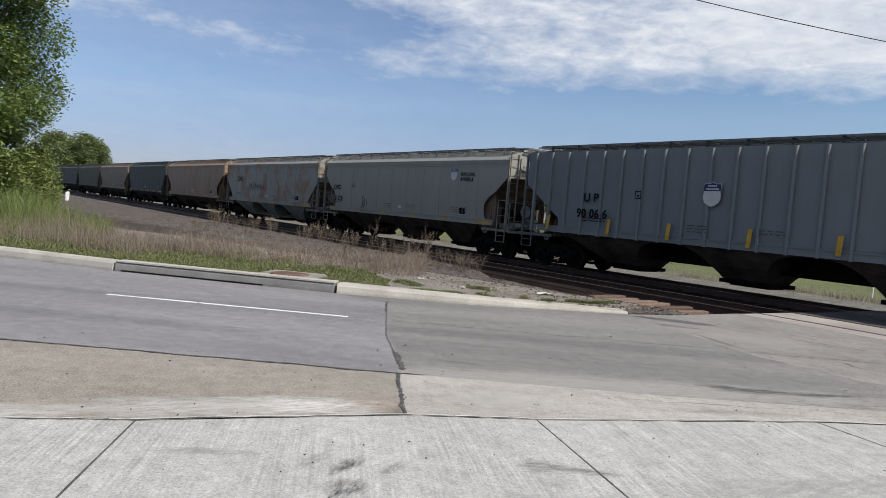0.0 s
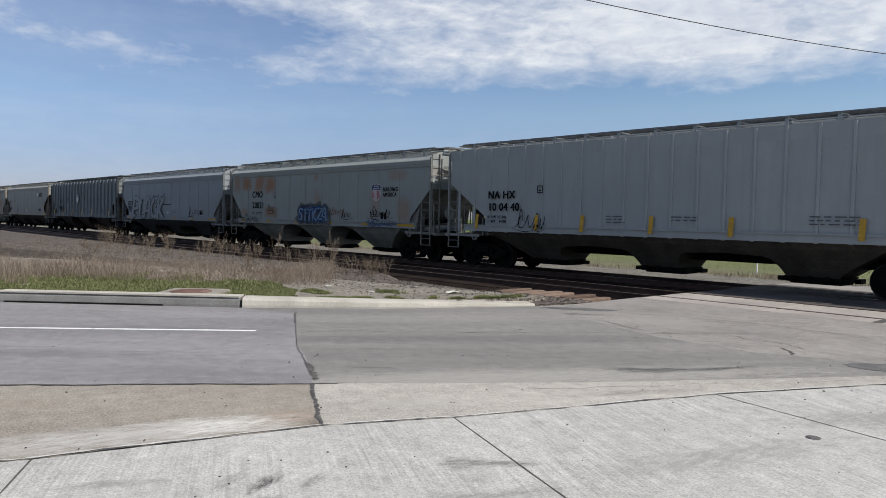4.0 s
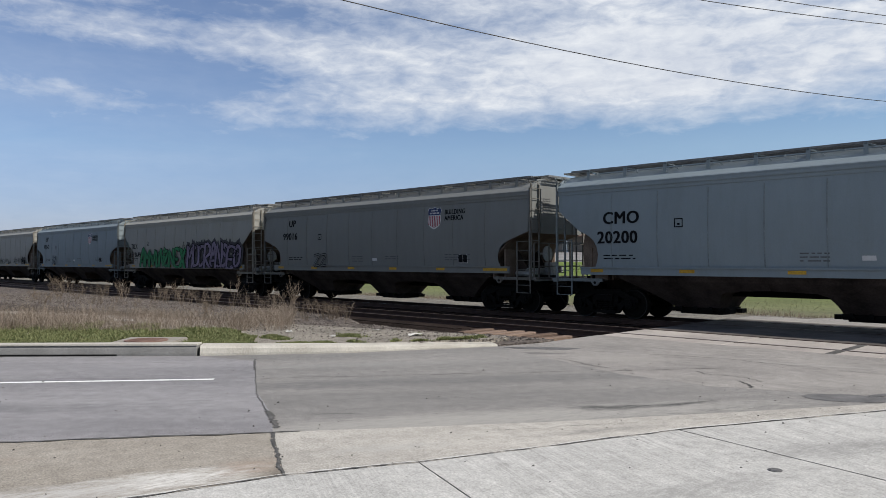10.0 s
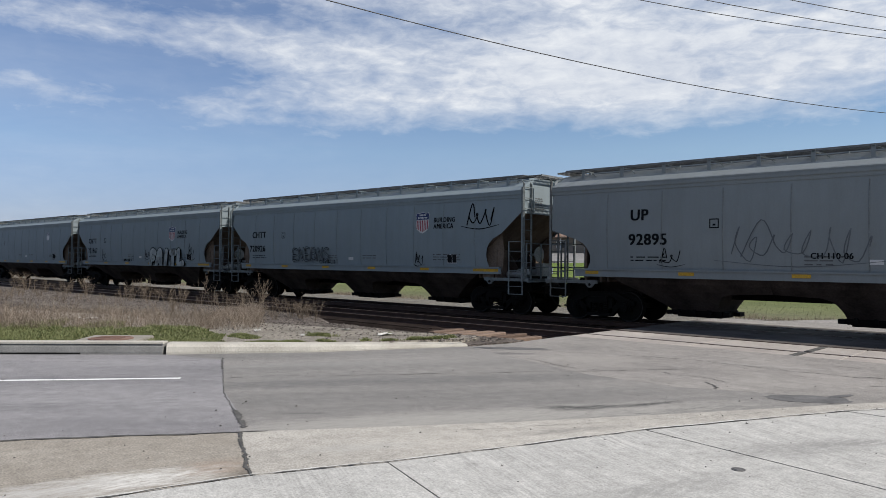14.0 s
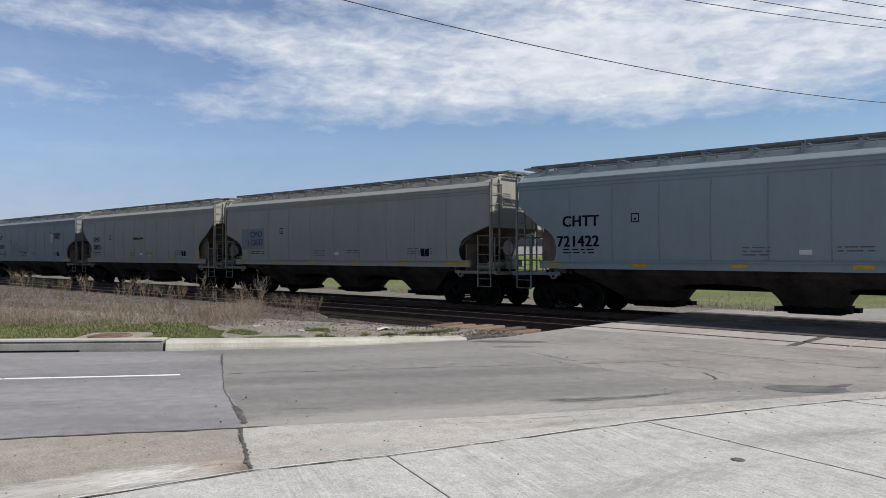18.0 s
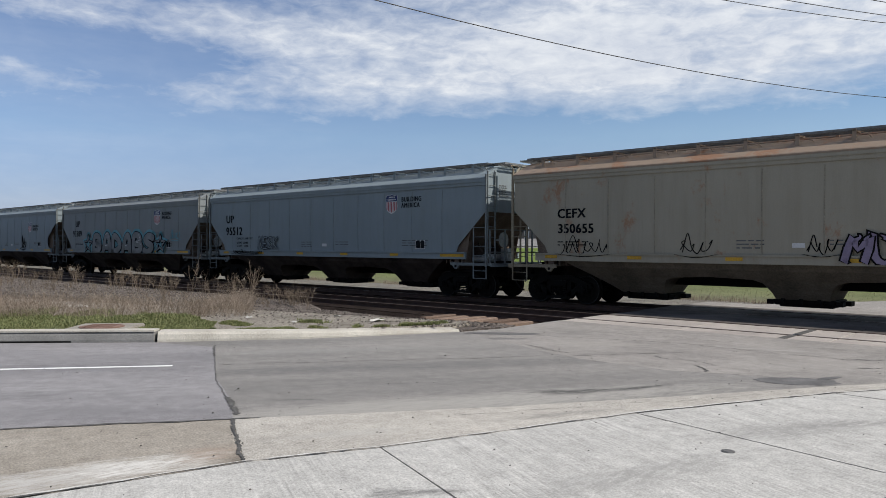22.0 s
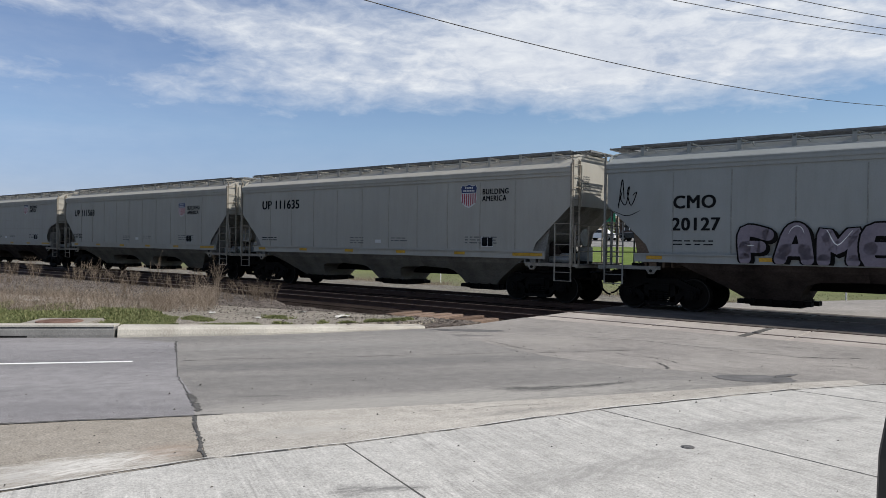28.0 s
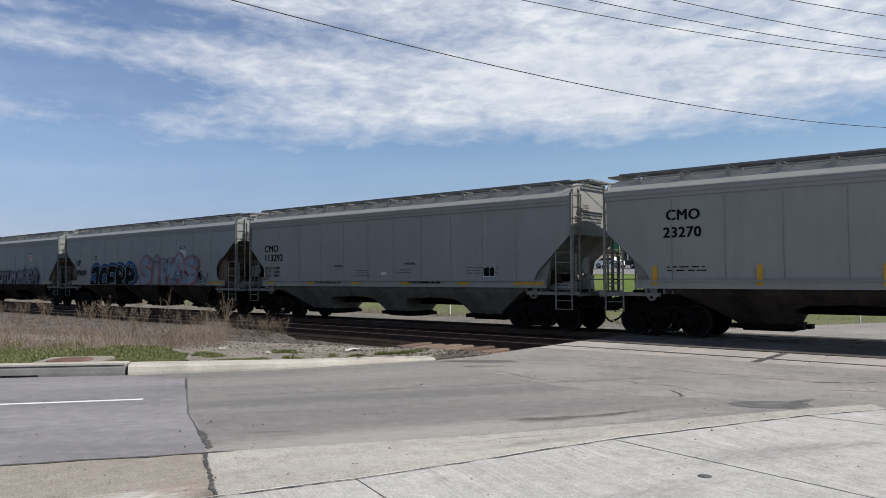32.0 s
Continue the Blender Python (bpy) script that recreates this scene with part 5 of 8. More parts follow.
def text_mesh(words, size, spacing=1.0):
    key = ("text", words, size, spacing)
    if key not in CACHE:
        cu = bpy.data.curves.new("lettering", "FONT")
        cu.body, cu.size, cu.space_character, cu.resolution_u = words, size, spacing, 3
        ob = bpy.data.objects.new("lettering", cu)
        scene.collection.objects.link(ob)
        me = bpy.data.meshes.new_from_object(ob.evaluated_get(bpy.context.evaluated_depsgraph_get()))
        bpy.data.objects.remove(ob)
        CACHE[key] = me
    return CACHE[key]


def lettering(parent, words, x, z, size, bulge, material, spacing=1.0, name="lettering", ribs=0.0, sx=1.0):
    bm = bmesh.new()
    src = text_mesh(words, size, spacing)
    for k, (dx, dz) in enumerate(((-0.034, 0.012), (0.034, 0.012), (0.034, -0.012), (-0.034, -0.012), (0.0, 0.0))):      # heavier strokes from shifted copies
        one = bmesh.new()
        one.from_mesh(src)
        for v in one.verts:
            v.co = Vector((x + (v.co.x + dx * size) * sx, 0, z + v.co.y + dz * size))
        wrap(one, bulge, 0.010 + 0.0008 * k, ribs)
        tmp = bpy.data.meshes.new("tmp")
        one.to_mesh(tmp)
        one.free()
        bm.from_mesh(tmp)
        bpy.data.meshes.remove(tmp)
    me = bpy.data.meshes.new(name)
    bm.to_mesh(me)
    bm.free()
    me.materials.append(material)
    ob = new(name, me)
    ob.parent = parent
    return ob


def flat(parent, name, quads, bulge, material, lift=0.010, ribs=0.0, label=""):
    """Flat polygons (lists of (x, z)) on the near side."""
    bm = bmesh.new()
    for q in quads:
        bm.faces.new([bm.verts.new((x, 0, z)) for x, z in q])
    wrap(bm, bulge, lift, ribs)
    return part(name, bm, material, parent, label)


def rect(x0, z0, x1, z1):
    return [(x0, z0), (x1, z0), (x1, z1), (x0, z1)]


def shield_outline(cx, cz, h):
    w = h * 0.43
    pts = [(-w, 0.34), (-w * 0.86, 0.46), (-w * 0.45, 0.43), (0, 0.5), (w * 0.45, 0.43), (w * 0.86, 0.46), (w, 0.34), (w * 0.88, 0.12), (w * 0.98, -0.12), (w * 0.80, -0.32), (w * 0.4, -0.44), (0, -0.5), (-w * 0.4, -0.44), (-w * 0.80, -0.32), (-w * 0.98, -0.12), (-w * 0.88, 0.12)]
    return [(cx + (x if abs(x) > 1e-9 else 0), cz + z * h) for x, z in pts]


def emblem(parent, cx, cz, h, bulge, ribs=0.0, plain=False):
    em = flat(parent, "emblem", [shield_outline(cx, cz, h * 1.045)], bulge, MAT["ink_white"], 0.008, ribs, "plain shield emblem, dark top over stripes")
    o = shield_outline(cx, cz, h)
    w = h * 0.43
    flat(em, "emblem_top", [[(cx - w * 0.92, cz + 0.14 * h), (cx + w * 0.92, cz + 0.14 * h)] + o[6:7] + o[5:6] + o[4:5] + o[3:4] + o[2:3] + o[1:2] + o[0:1]], bulge, MAT["ink_blue"], 0.012, ribs)
    if not plain:
        bars = []
        for k in range(7):
            x = cx + (k - 3) * w * 0.27
            lowz = cz - h * (0.45 - 0.035 * abs(k - 3) ** 1.3)
            bars.append(rect(x - w * 0.07, lowz, x + w * 0.07, cz + 0.11 * h))
        flat(em, "stripes", bars, bulge, MAT["ink_red"], 0.012, ribs)
    rows = []
    for r, (n, z) in enumerate(((5, 0.36), (7, 0.23))):
        for k in range(n):
            x = cx + (k - (n - 1) / 2) * w * 0.21
            rows.append(rect(x - w * 0.075, cz + h * (z - 0.036), x + w * 0.075, cz + h * (z + 0.036)))
    flat(em, "emblem_bars", rows, bulge, MAT["ink_white"], 0.014, ribs)


def bars(parent, x, z, w, lines, bulge, material, ribs=0.0, seed=0, gap=0.095, th=0.032):
    """Small unreadable stencilling as plain bars."""
    rnd = random.Random(seed)
    q = []
    for i in range(lines):
        xx = x
        while xx < x + w - 0.05:
            ln = rnd.uniform(0.08, 0.35)
            q.append(rect(xx, z - i * gap - th, min(x + w, xx + ln), z - i * gap))
            xx += ln + rnd.uniform(0.04, 0.10)
    return flat(parent, "stencil", q, bulge, material, 0.009, ribs)


def smooth_line(pts, k=5):
    out = []
    for i in range(len(pts) - 1):
        p0, p1, p2, p3 = (Vector(pts[max(0, min(len(pts) - 1, i + j))]) for j in (-1, 0, 1, 2))
        for s in range(k):
            t = s / k
            out.append(0.5 * ((2 * p1) + (p2 - p0) * t + (2 * p0 - 5 * p1 + 4 * p2 - p3) * t * t + (3 * p1 - p0 - 3 * p2 + p3) * t ** 3))
    return out + [Vector(pts[-1])]


def stroke(bm, pts, w, taper=0.0):
    prev = None
    n = len(pts)
    for i, p in enumerate(pts):
        d = (pts[min(n - 1, i + 1)] - pts[max(0, i - 1)])
        if d.length < 1e-6:
            continue
        d.normalize()
        m = Vector((-d.y, d.x)) * w / 2 * (1 - taper * abs(2 * i / (n - 1) - 1))
        cur = [bm.verts.new((p.x + m.x, 0, p.y + m.y)), bm.verts.new((p.x - m.x, 0, p.y - m.y))]
        if prev:
            bm.faces.new((prev[0], prev[1], cur[1], cur[0]))
        prev = cur
    for p, w2 in ((pts[0], w), (pts[-1], w)):      # round ends
        if not taper and w > 0.06:
            bm.faces.new([bm.verts.new((p.x + w2 / 2 * math.cos(a), 0, p.y + w2 / 2 * math.sin(a))) for a in [2 * math.pi * i / 12 for i in range(12)]])


SPRAY = {"soot": (0.075, 0.072, 0.078), "rust": (0.20, 0.07, 0.04), "mauve": (0.18, 0.16, 0.19), "steel": (0.21, 0.22, 0.225), "haze": (0.115, 0.125, 0.135), "white": (0.62, 0.63, 0.63), "green": (0.05, 0.22, 0.10), "purple": (0.16, 0.10, 0.24), "pink": (0.36, 0.21, 0.26), "cyan": (0.14, 0.31, 0.36), "sky": (0.19, 0.25, 0.31), "navy": (0.02, 0.07, 0.20), "red": (0.42, 0.14, 0.15), "silver": (0.33, 0.36, 0.36), "teal": (0.175, 0.20, 0.175), "black": (0.012, 0.013, 0.016), "lilac": (0.21, 0.175, 0.245)}


def spray(key):
    if key not in MAT:
        c = SPRAY[key]
        MAT[key] = mottled("spray_" + key, mul(c, 0.75), mul(c, 1.15), 1.5, 20, 0.75, 0.1, speck=0.10)
    return MAT[key]


# letter shapes: strokes parted by bars, each point a column and a row of a ten by ten grid
SHAPES = {
    "A": "10 39 69 80|23 73",
    "B": "10 19 69 76 35 84 71 10",
    "C": "88 49 16 13 40 81",
    "D": "10 19 58 84 51 10",
    "E": "89 19 10 80|14 64",
    "F": "88 29 20|24 64",
    "G": "88 49 15 30 81 84 44",
    "I": "40 49",
    "J": "28 79 72 40 12",
    "K": "10 19|89 24 80",
    "L": "29 20 81",
    "M": "10 19 44 89 80",
    "O": "49 17 12 40 82 87 49",
    "P": "20 29 78 85 24",
    "R": "10 19 78 75 24 80",
    "S": "88 49 17 45 83 40 11",
    "T": "18 88|48 40",
    "U": "19 12 40 82 89",
    "Z": "18 88 11 81",
    "N": "10 19 80 89",
    "W": "19 20 45 70 89",
    "X": "19 80|89 10",
    "*": "49 40",
}
LETTERS = {k: [[(int(p[0]) / 9, int(p[1]) / 9) for p in line.split()] for line in v.split("|")] for k, v in SHAPES.items()}


def chisel(bm, pts, w, grow, wild, taper=0.0):
    """A broad stroke, thick when it runs up and thin along; wild strokes end in slanting cuts."""
    n = len(pts)
    prev = None
    for i, p in enumerate(pts):
        d = pts[min(n - 1, i + 1)] - pts[max(0, i - 1)]
        if d.length < 1e-6:
            continue
        d.normalize()
        side = Vector((-d.y, d.x))
        half = (w * (0.66 + 0.45 * abs(d.y)) * (1 - taper * i / (n - 1)) if wild else w) / 2 + grow
        end = -1 if i == 0 else 1 if i == n - 1 else 0
        c = p + d * (end * (0.30 * w * (1 - taper) + grow) if wild else 0)
        slant = d * (0.45 * half if end and wild else 0)
        l, r = c + side * half + slant, c - side * half - slant
        cur = [bm.verts.new((l.x, 0, l.y)), bm.verts.new((r.x, 0, r.y))]
        if prev:
            bm.faces.new((prev[0], prev[1], cur[1], cur[0]))
        prev = cur
        if end and not wild:      # round ends
            bm.faces.new([bm.verts.new((p.x + half * math.cos(a), 0, p.y + half * math.sin(a))) for a in [2 * math.pi * k / 14 for k in range(14)]])


def graffiti(parent, x, z, w, h, n, fill, line, bulge, seed, fat=0.30, ribs=0.0, cloud="", own=None, label="spray-painted graffiti letters", wild=False):
    """Overlapping spray-can letters, each with its own outline; wild ones are angular with flame-like tips."""
    rnd = random.Random(seed)
    word = n if isinstance(n, str) else ""
    n = len(word) or n
    edge = 0.030 if not fill or line in ("red", "silver") else 0.042
    x, w, z, h = x + fat * 0.5, w - fat * 0.8, z + fat * 0.45, h - fat * 0.9
    letters = []
    for k in range(n):
        star = bool(word) and word[k] == "*"
        g = LETTERS[word[k]] if word else LETTERS[rnd.choice("RSAEMKTBNWZ")]
        wide = w / n * (rnd.uniform(1.0, 1.22) if wild else rnd.uniform(0.82, 0.92))
        gx, gh, lean = x + w * k / n, h * rnd.uniform(0.84, 1.0), rnd.uniform(-0.10, 0.22) if wild else rnd.uniform(-0.04, 0.10)
        gz = z + rnd.uniform(0, h - gh) * 0.6
        lines = []
        for ln in g:
            jog = 0.07 if wild else 0.0
            pts = [(gx + wide * (px + lean * (pz - 0.5) + rnd.uniform(-jog, jog)), gz + gh * (pz + rnd.uniform(-jog, jog) * 0.7)) for px, pz in ln]
            if star:
                pts = [(gx + wide * (0.5 + (0.55 if i % 2 == 0 else 0.22) * math.sin(math.pi * i / 5)), gz + gh * (0.5 + (0.55 if i % 2 == 0 else 0.22) * math.cos(math.pi * i / 5))) for i in range(11)]
            lines.append(([Vector(q) for q in pts] if star else smooth_line(pts, 2 if wild else 5), 0.3 if star else 1.0, 0.0))
        if wild:      # tips and arrows
            for _ in range(3):
                p = Vector((gx + wide * rnd.random(), gz + gh * rnd.choice((0.1, 0.55, 0.85, 0.9))))
                up = 1 if p.y > gz + 0.3 * gh else -0.6
                q = p + Vector((wide * rnd.uniform(-0.35, 0.35), up * gh * rnd.uniform(0.12, 0.26)))
                m = p.lerp(q, 0.5) + Vector((wide * rnd.uniform(-0.12, 0.12), 0))
                lines.append((smooth_line([p, m, q], 3), 0.8, 0.92))
        letters.append(lines)
    order = list(range(n))
    if wild:
        rnd.shuffle(order)
    holder = None
    layers = ([("cloud", cloud, 0.18, 0.0)] if cloud else []) + ([("shade", line, edge, -0.05)] if fill and line not in (None, "silver") and not wild else [])
    layers += ([("line", line, edge, 0.0)] if line else []) + [("fill", fill, 0.0, 0.0)]
    base = {"cloud": 0.006, "shade": 0.009, "line": 0.012, "fill": 0.0134}
    for role, key, grow, shift in layers:
        whole = role in ("cloud", "shade")
        for rank, ks in enumerate([order] if whole else [[k] for k in order]):
            bm = bmesh.new()
            for k in ks:
                for pts, thin, taper in letters[k]:
                    chisel(bm, [p + Vector((-shift * 1.1, shift)) for p in pts], fat * thin, grow, wild, taper)
            for v in bm.verts:      # the spray stops at the sill's lower edge
                v.co.z = max(v.co.z, SILL)
            drape(bm, bulge, base[role] + ribs + (0.0 if whole else 0.0028 * rank))
            ob = part("graffiti" if holder is None else "letter_" + role, bm, spray(key) if key else own, holder or parent, label if holder is None else "")
            holder = holder or ob
    if fill and line:      # loose inner lines and glints
        bm = bmesh.new()
        for rank, k in enumerate(order):
            start = len(bm.verts)
            for pts, thin, taper in letters[k]:
                if thin == 1.0 and rnd.random() < 0.5:
                    o = Vector((rnd.uniform(-0.2, 0.2), rnd.uniform(0.1, 0.26))) * fat
                    m = pts[len(pts) // 4: max(len(pts) // 4 + 3, 3 * len(pts) // 4)]
                    if len(m) > 1:
                        stroke(bm, [p + o for p in m], 0.022 if wild else 0.03, 0.7)
            bm.verts.ensure_lookup_table()
            for i in range(start, len(bm.verts)):
                bm.verts[i].co.y = -0.0028 * rank
        ys = [v.co.y for v in bm.verts]
        drape(bm, bulge, 0.0146 + ribs)
        for v, y in zip(bm.verts, ys):
            v.co.y += y
        part("graffiti_glint", bm, spray(line if wild else "white" if fill in ("silver", "steel", "mauve", "sky") else line), holder)
    return holder


def tag_mark(parent, x, z, w, h, bulge, seed, key="black", th=0.028, ribs=0.0):
    """A quick handwritten tag: one leaning line of loops and spikes, with a flourish."""
    rnd = random.Random(seed)
    bm = bmesh.new()
    k = max(3, int(w / (h * 0.42)))
    pts = []
    for i in range(k):
        u = (i + 0.5) / k
        pts += [(x + w * (u - 0.3 / k + rnd.uniform(-0.2, 0.2) / k), z + h * rnd.uniform(0.05, 0.35)), (x + w * (u + 0.25 / k), z + h * rnd.uniform(0.6, 1.0)), (x + w * (u + rnd.uniform(-0.3, 0.3) / k), z + h * rnd.uniform(0.3, 0.75))]
    stroke(bm, smooth_line(pts, 4), th)
    stroke(bm, smooth_line([(x - 0.1 * w, z + h * 0.1), (x + 0.5 * w, z - h * 0.05), (x + 1.1 * w, z + h * 0.12)], 5), th * 0.8, 0.6)
    stroke(bm, smooth_line([(x + 0.1 * w, z + h * 0.2), (x + 0.25 * w, z + h * 1.15), (x + 0.35 * w, z + h * 0.5)], 5), th)
    wrap(bm, bulge, 0.012 + ribs)
    return part("graffiti_tag", bm, spray(key), parent, "thin spray-can tag")


# ---- one wagon ----
def wagon(spec):
    left, length, style, key, label = spec["left"], spec["length"], spec["style"], spec["paint"], spec["label"]
    bulge = {"ribbed": 0.0, "round": 1.4, "slant": 0.5, "seamed": 1.4}[style]
    body_len = length - 1.15
    half = body_len / 2
    pm = paint(key)
    if "trim_" + key not in MAT:      # ladders and rails: the same paint, rust-browned, their shade mixed into its tone
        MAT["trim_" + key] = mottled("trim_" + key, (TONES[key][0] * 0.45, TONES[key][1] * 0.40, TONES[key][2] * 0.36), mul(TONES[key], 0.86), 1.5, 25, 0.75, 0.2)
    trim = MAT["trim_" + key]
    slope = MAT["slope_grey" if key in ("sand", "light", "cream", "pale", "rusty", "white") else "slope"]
    car = tagged(new("hopper_wagon"), label, "railway wagon", "wagons of the grain train")
    cut = spec.get("cut") or {"ribbed": "cut", "seamed": "low", "round": "round", "slant": "slant"}[style]
    for s in (-1, 1):
        shared("side_sheet", cached(("side_sheet", round(half, 2), cut, bulge, s), lambda bm: side_sheet(bm, half, cut, bulge, s), pm), car)
    for e in (-1, 1):
        at = pose(e * half, 0, 0, 0, 0, 0 if e > 0 else 180)
        shared("end_wall", cached(("end_wall", cut), lambda bm: end_wall_mesh(bm, cut), pm), car, at=at)
        if e > 0:
            shared("end_stencil", cached("end_stencil", end_stencil_mesh, MAT["ink_faint"]), car, at=at)
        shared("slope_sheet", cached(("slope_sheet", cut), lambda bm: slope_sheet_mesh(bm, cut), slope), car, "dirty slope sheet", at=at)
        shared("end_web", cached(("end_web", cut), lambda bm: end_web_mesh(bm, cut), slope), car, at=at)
    rf = paint(spec.get("roof", key))
    shared("roof", cached(("roof", round(half, 2), bulge), lambda bm: roof_mesh(bm, half, bulge, 0.12 if style == "ribbed" else 0.0), rf), car)
    em = cached(("eave", round(half, 2), bulge), lambda bm: eave_mesh(bm, half, bulge), pm)
    for s in (-1, 1) if style != "ribbed" else ():
        shared("eave", em, car, at=pose(0, 0, 0, 0, 0, 0 if s < 0 else 180))
    ribs = 0.0
    if style == "ribbed":
        deep = 0.115 if key == "slate" else 0.045
        me = cached(("side_rib", deep), lambda bm: rib_mesh(bm, deep), pm)
        for s in (-1, 1):
            shared("upper_sheet", cached(("upper_sheet", round(half, 2)), lambda bm: box(bm, -half, -0.003, EAVE - 0.12, half, 0.03, 4.43), pm), car, at=pose(0, s * (SIDE - 0.06), 0, 0, 0, 0 if s < 0 else 180))
        for i in range(21):
            x = -half + 0.55 + i * (body_len - 1.1) / 20
            for s in (-1, 1):
                shared("side_rib", me, car, at=pose(x, s * (SIDE - 0.06), 0, 0, 0, 0 if s < 0 else 180))
    elif spec.get("bands"):
        me = cached(("band_seam", round(half, 2)), lambda bm: box(bm, -half + 1.9, -0.006, -0.006, half - 1.9, 0.01, 0.006), MAT["seam_" + key] if "seam_" + key in MAT else seam_paint(key))
        for z in spec["bands"]:
            shared("weld_seam", me, car, at=pose(0, -side_y(z, bulge), z))
    elif style in ("seamed", "slant", "round"):
        me = cached(("seam", bulge), lambda bm: seam_mesh(bm, bulge), MAT["seam_" + key] if "seam_" + key in MAT else seam_paint(key))
        n = {"seamed": 9, "round": 10, "slant": 10}[style]
        for i in range(n):
            shared("weld_seam", me, car, at=pose(-half + 2.0 + i * (body_len - 4.0) / (n - 1), 0, 0))
    sill = cached(("side_sill", round(half, 2)), lambda bm: (box(bm, -half + 0.9, -0.06, SILL - 0.03, half - 0.9, 0.03, SILL + 0.21), box(bm, -half + 0.9, -0.10, SILL + 0.17, half - 0.9, 0.03, SILL + 0.21)), pm)
    for s in (-1, 1):
        shared("side_sill", sill, car, at=pose(0, s * (SIDE - 0.06), 0, 0, 0, 0 if s < 0 else 180))
    # hoppers, gates, centre sill
    bay = 0.515 * half
    form = spec.get("bays", "skirt")
    hm = MAT["hopper_" + spec["hopper"]] if spec.get("hopper") else MAT["shaded_grime"]
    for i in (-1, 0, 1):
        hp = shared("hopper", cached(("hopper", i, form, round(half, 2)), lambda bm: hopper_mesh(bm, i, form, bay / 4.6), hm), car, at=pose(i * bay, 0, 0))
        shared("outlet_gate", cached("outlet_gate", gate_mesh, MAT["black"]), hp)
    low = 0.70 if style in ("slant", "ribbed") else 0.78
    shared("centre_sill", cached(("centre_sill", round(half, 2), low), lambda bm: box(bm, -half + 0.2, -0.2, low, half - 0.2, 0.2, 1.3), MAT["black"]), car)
    # ends
    for e in (-1, 1):
        flip = pose(e * (half + 0.12), 0, 0, 0, 0, 0 if e > 0 else 180)
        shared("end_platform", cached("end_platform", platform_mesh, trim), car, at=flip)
        for s in (-1, 1):
            shared("pad_eye", cached("pad_eye", eye_mesh, MAT["black"]), car, at=pose(e * (half + 0.12), 0, 0) @ Matrix.Diagonal((e, -s, 1, 1)))
        shared("shear_plate", cached("shear_plate", stub_mesh, MAT["shaded_grime"]), car, at=flip)
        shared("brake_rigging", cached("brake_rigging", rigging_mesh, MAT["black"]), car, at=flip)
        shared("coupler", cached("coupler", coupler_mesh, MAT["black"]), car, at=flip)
        if e > 0:
            shared("brake_gear", cached("brake_gear", brake_mesh, MAT["steel_grey"]), car, at=flip)
        for s in (-1, 1):
            x = e * (half - 0.12)
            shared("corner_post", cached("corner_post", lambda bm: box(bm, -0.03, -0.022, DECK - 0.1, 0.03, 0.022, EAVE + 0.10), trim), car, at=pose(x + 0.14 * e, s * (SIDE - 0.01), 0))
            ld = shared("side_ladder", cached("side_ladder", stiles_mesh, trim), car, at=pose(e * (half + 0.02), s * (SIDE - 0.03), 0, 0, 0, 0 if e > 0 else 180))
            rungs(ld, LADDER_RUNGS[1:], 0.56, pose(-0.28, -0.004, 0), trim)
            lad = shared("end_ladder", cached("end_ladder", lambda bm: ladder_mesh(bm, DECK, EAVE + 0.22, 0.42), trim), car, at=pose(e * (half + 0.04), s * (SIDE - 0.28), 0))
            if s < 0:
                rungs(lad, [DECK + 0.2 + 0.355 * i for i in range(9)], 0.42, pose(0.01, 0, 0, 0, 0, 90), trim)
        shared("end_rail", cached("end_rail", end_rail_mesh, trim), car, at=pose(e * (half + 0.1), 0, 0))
        truck(car, e * (half - 1.45))
        # roof end crossover
        shared("end_walkway", cached("end_walkway", lambda bm: board_mesh(bm, 1.7), MAT["grating"]), car, at=pose(e * (half - 0.04), 0, 4.73, 0, 0, 90))
    bl = body_len - 0.5
    for s in (-1, 1):
        shared("running_board", cached(("running_board", round(bl, 2)), lambda bm: board_mesh(bm, bl), MAT["grating"]), car, at=pose(0, s * 0.86, 4.72))
        n = 13
        for i in range(n):
            shared("board_bracket", cached("board_bracket", bracket_mesh, rf), car, at=pose(-bl / 2 + (i + 0.5) * bl / n, s * 1.17, 4.36, 0, 0, 0 if s < 0 else 180))
    shared("hatch_cover", cached(("hatch_cover", round(bl, 2)), lambda bm: hatch_mesh(bm, bl - 0.8), rf), car, at=pose(0, 0, CROWN - 0.02))
    # markings on the near side
    rl = (0.118 if key == "slate" else 0.062) if style == "ribbed" else 0.0
    seed = int(abs(left) * 7) % 997
    ny = spec.get("yellow", 6)
    for i in range(ny):
        x = -half + (spec["strips"][i] if spec.get("strips") else 1.5 + i * (body_len - 3.0) / max(1, ny - 1))
        wd = 1.1 if i in (ny - 1,) and style != "ribbed" else 0.45
        if style == "ribbed" or spec.get("upright"):
            flat(car, "reflector", [rect(x - 0.075, SILL + 0.06, x + 0.075, SILL + 0.60)], bulge, MAT["yellow"], 0.012, rl, "faded yellow reflector strip")
        else:
            flat(car, "reflector", [rect(x - wd / 2, SILL + 0.05, x + wd / 2, SILL + 0.145)], bulge, MAT["yellow"], 0.012, 0.0, "faded yellow reflector strip")
    if spec.get("panel"):
        x0, z0, x1, z1 = spec["panel"]
        flat(car, "repainted_panel", [rect(-half + x0, z0 + (z1 - z0) * k / 6, -half + x1, z0 + (z1 - z0) * (k + 1) / 6) for k in range(6)], bulge, paint("slate"), 0.006, rl, "blue-grey repainted panel")
    ink = MAT[spec.get("ink", "ink")]
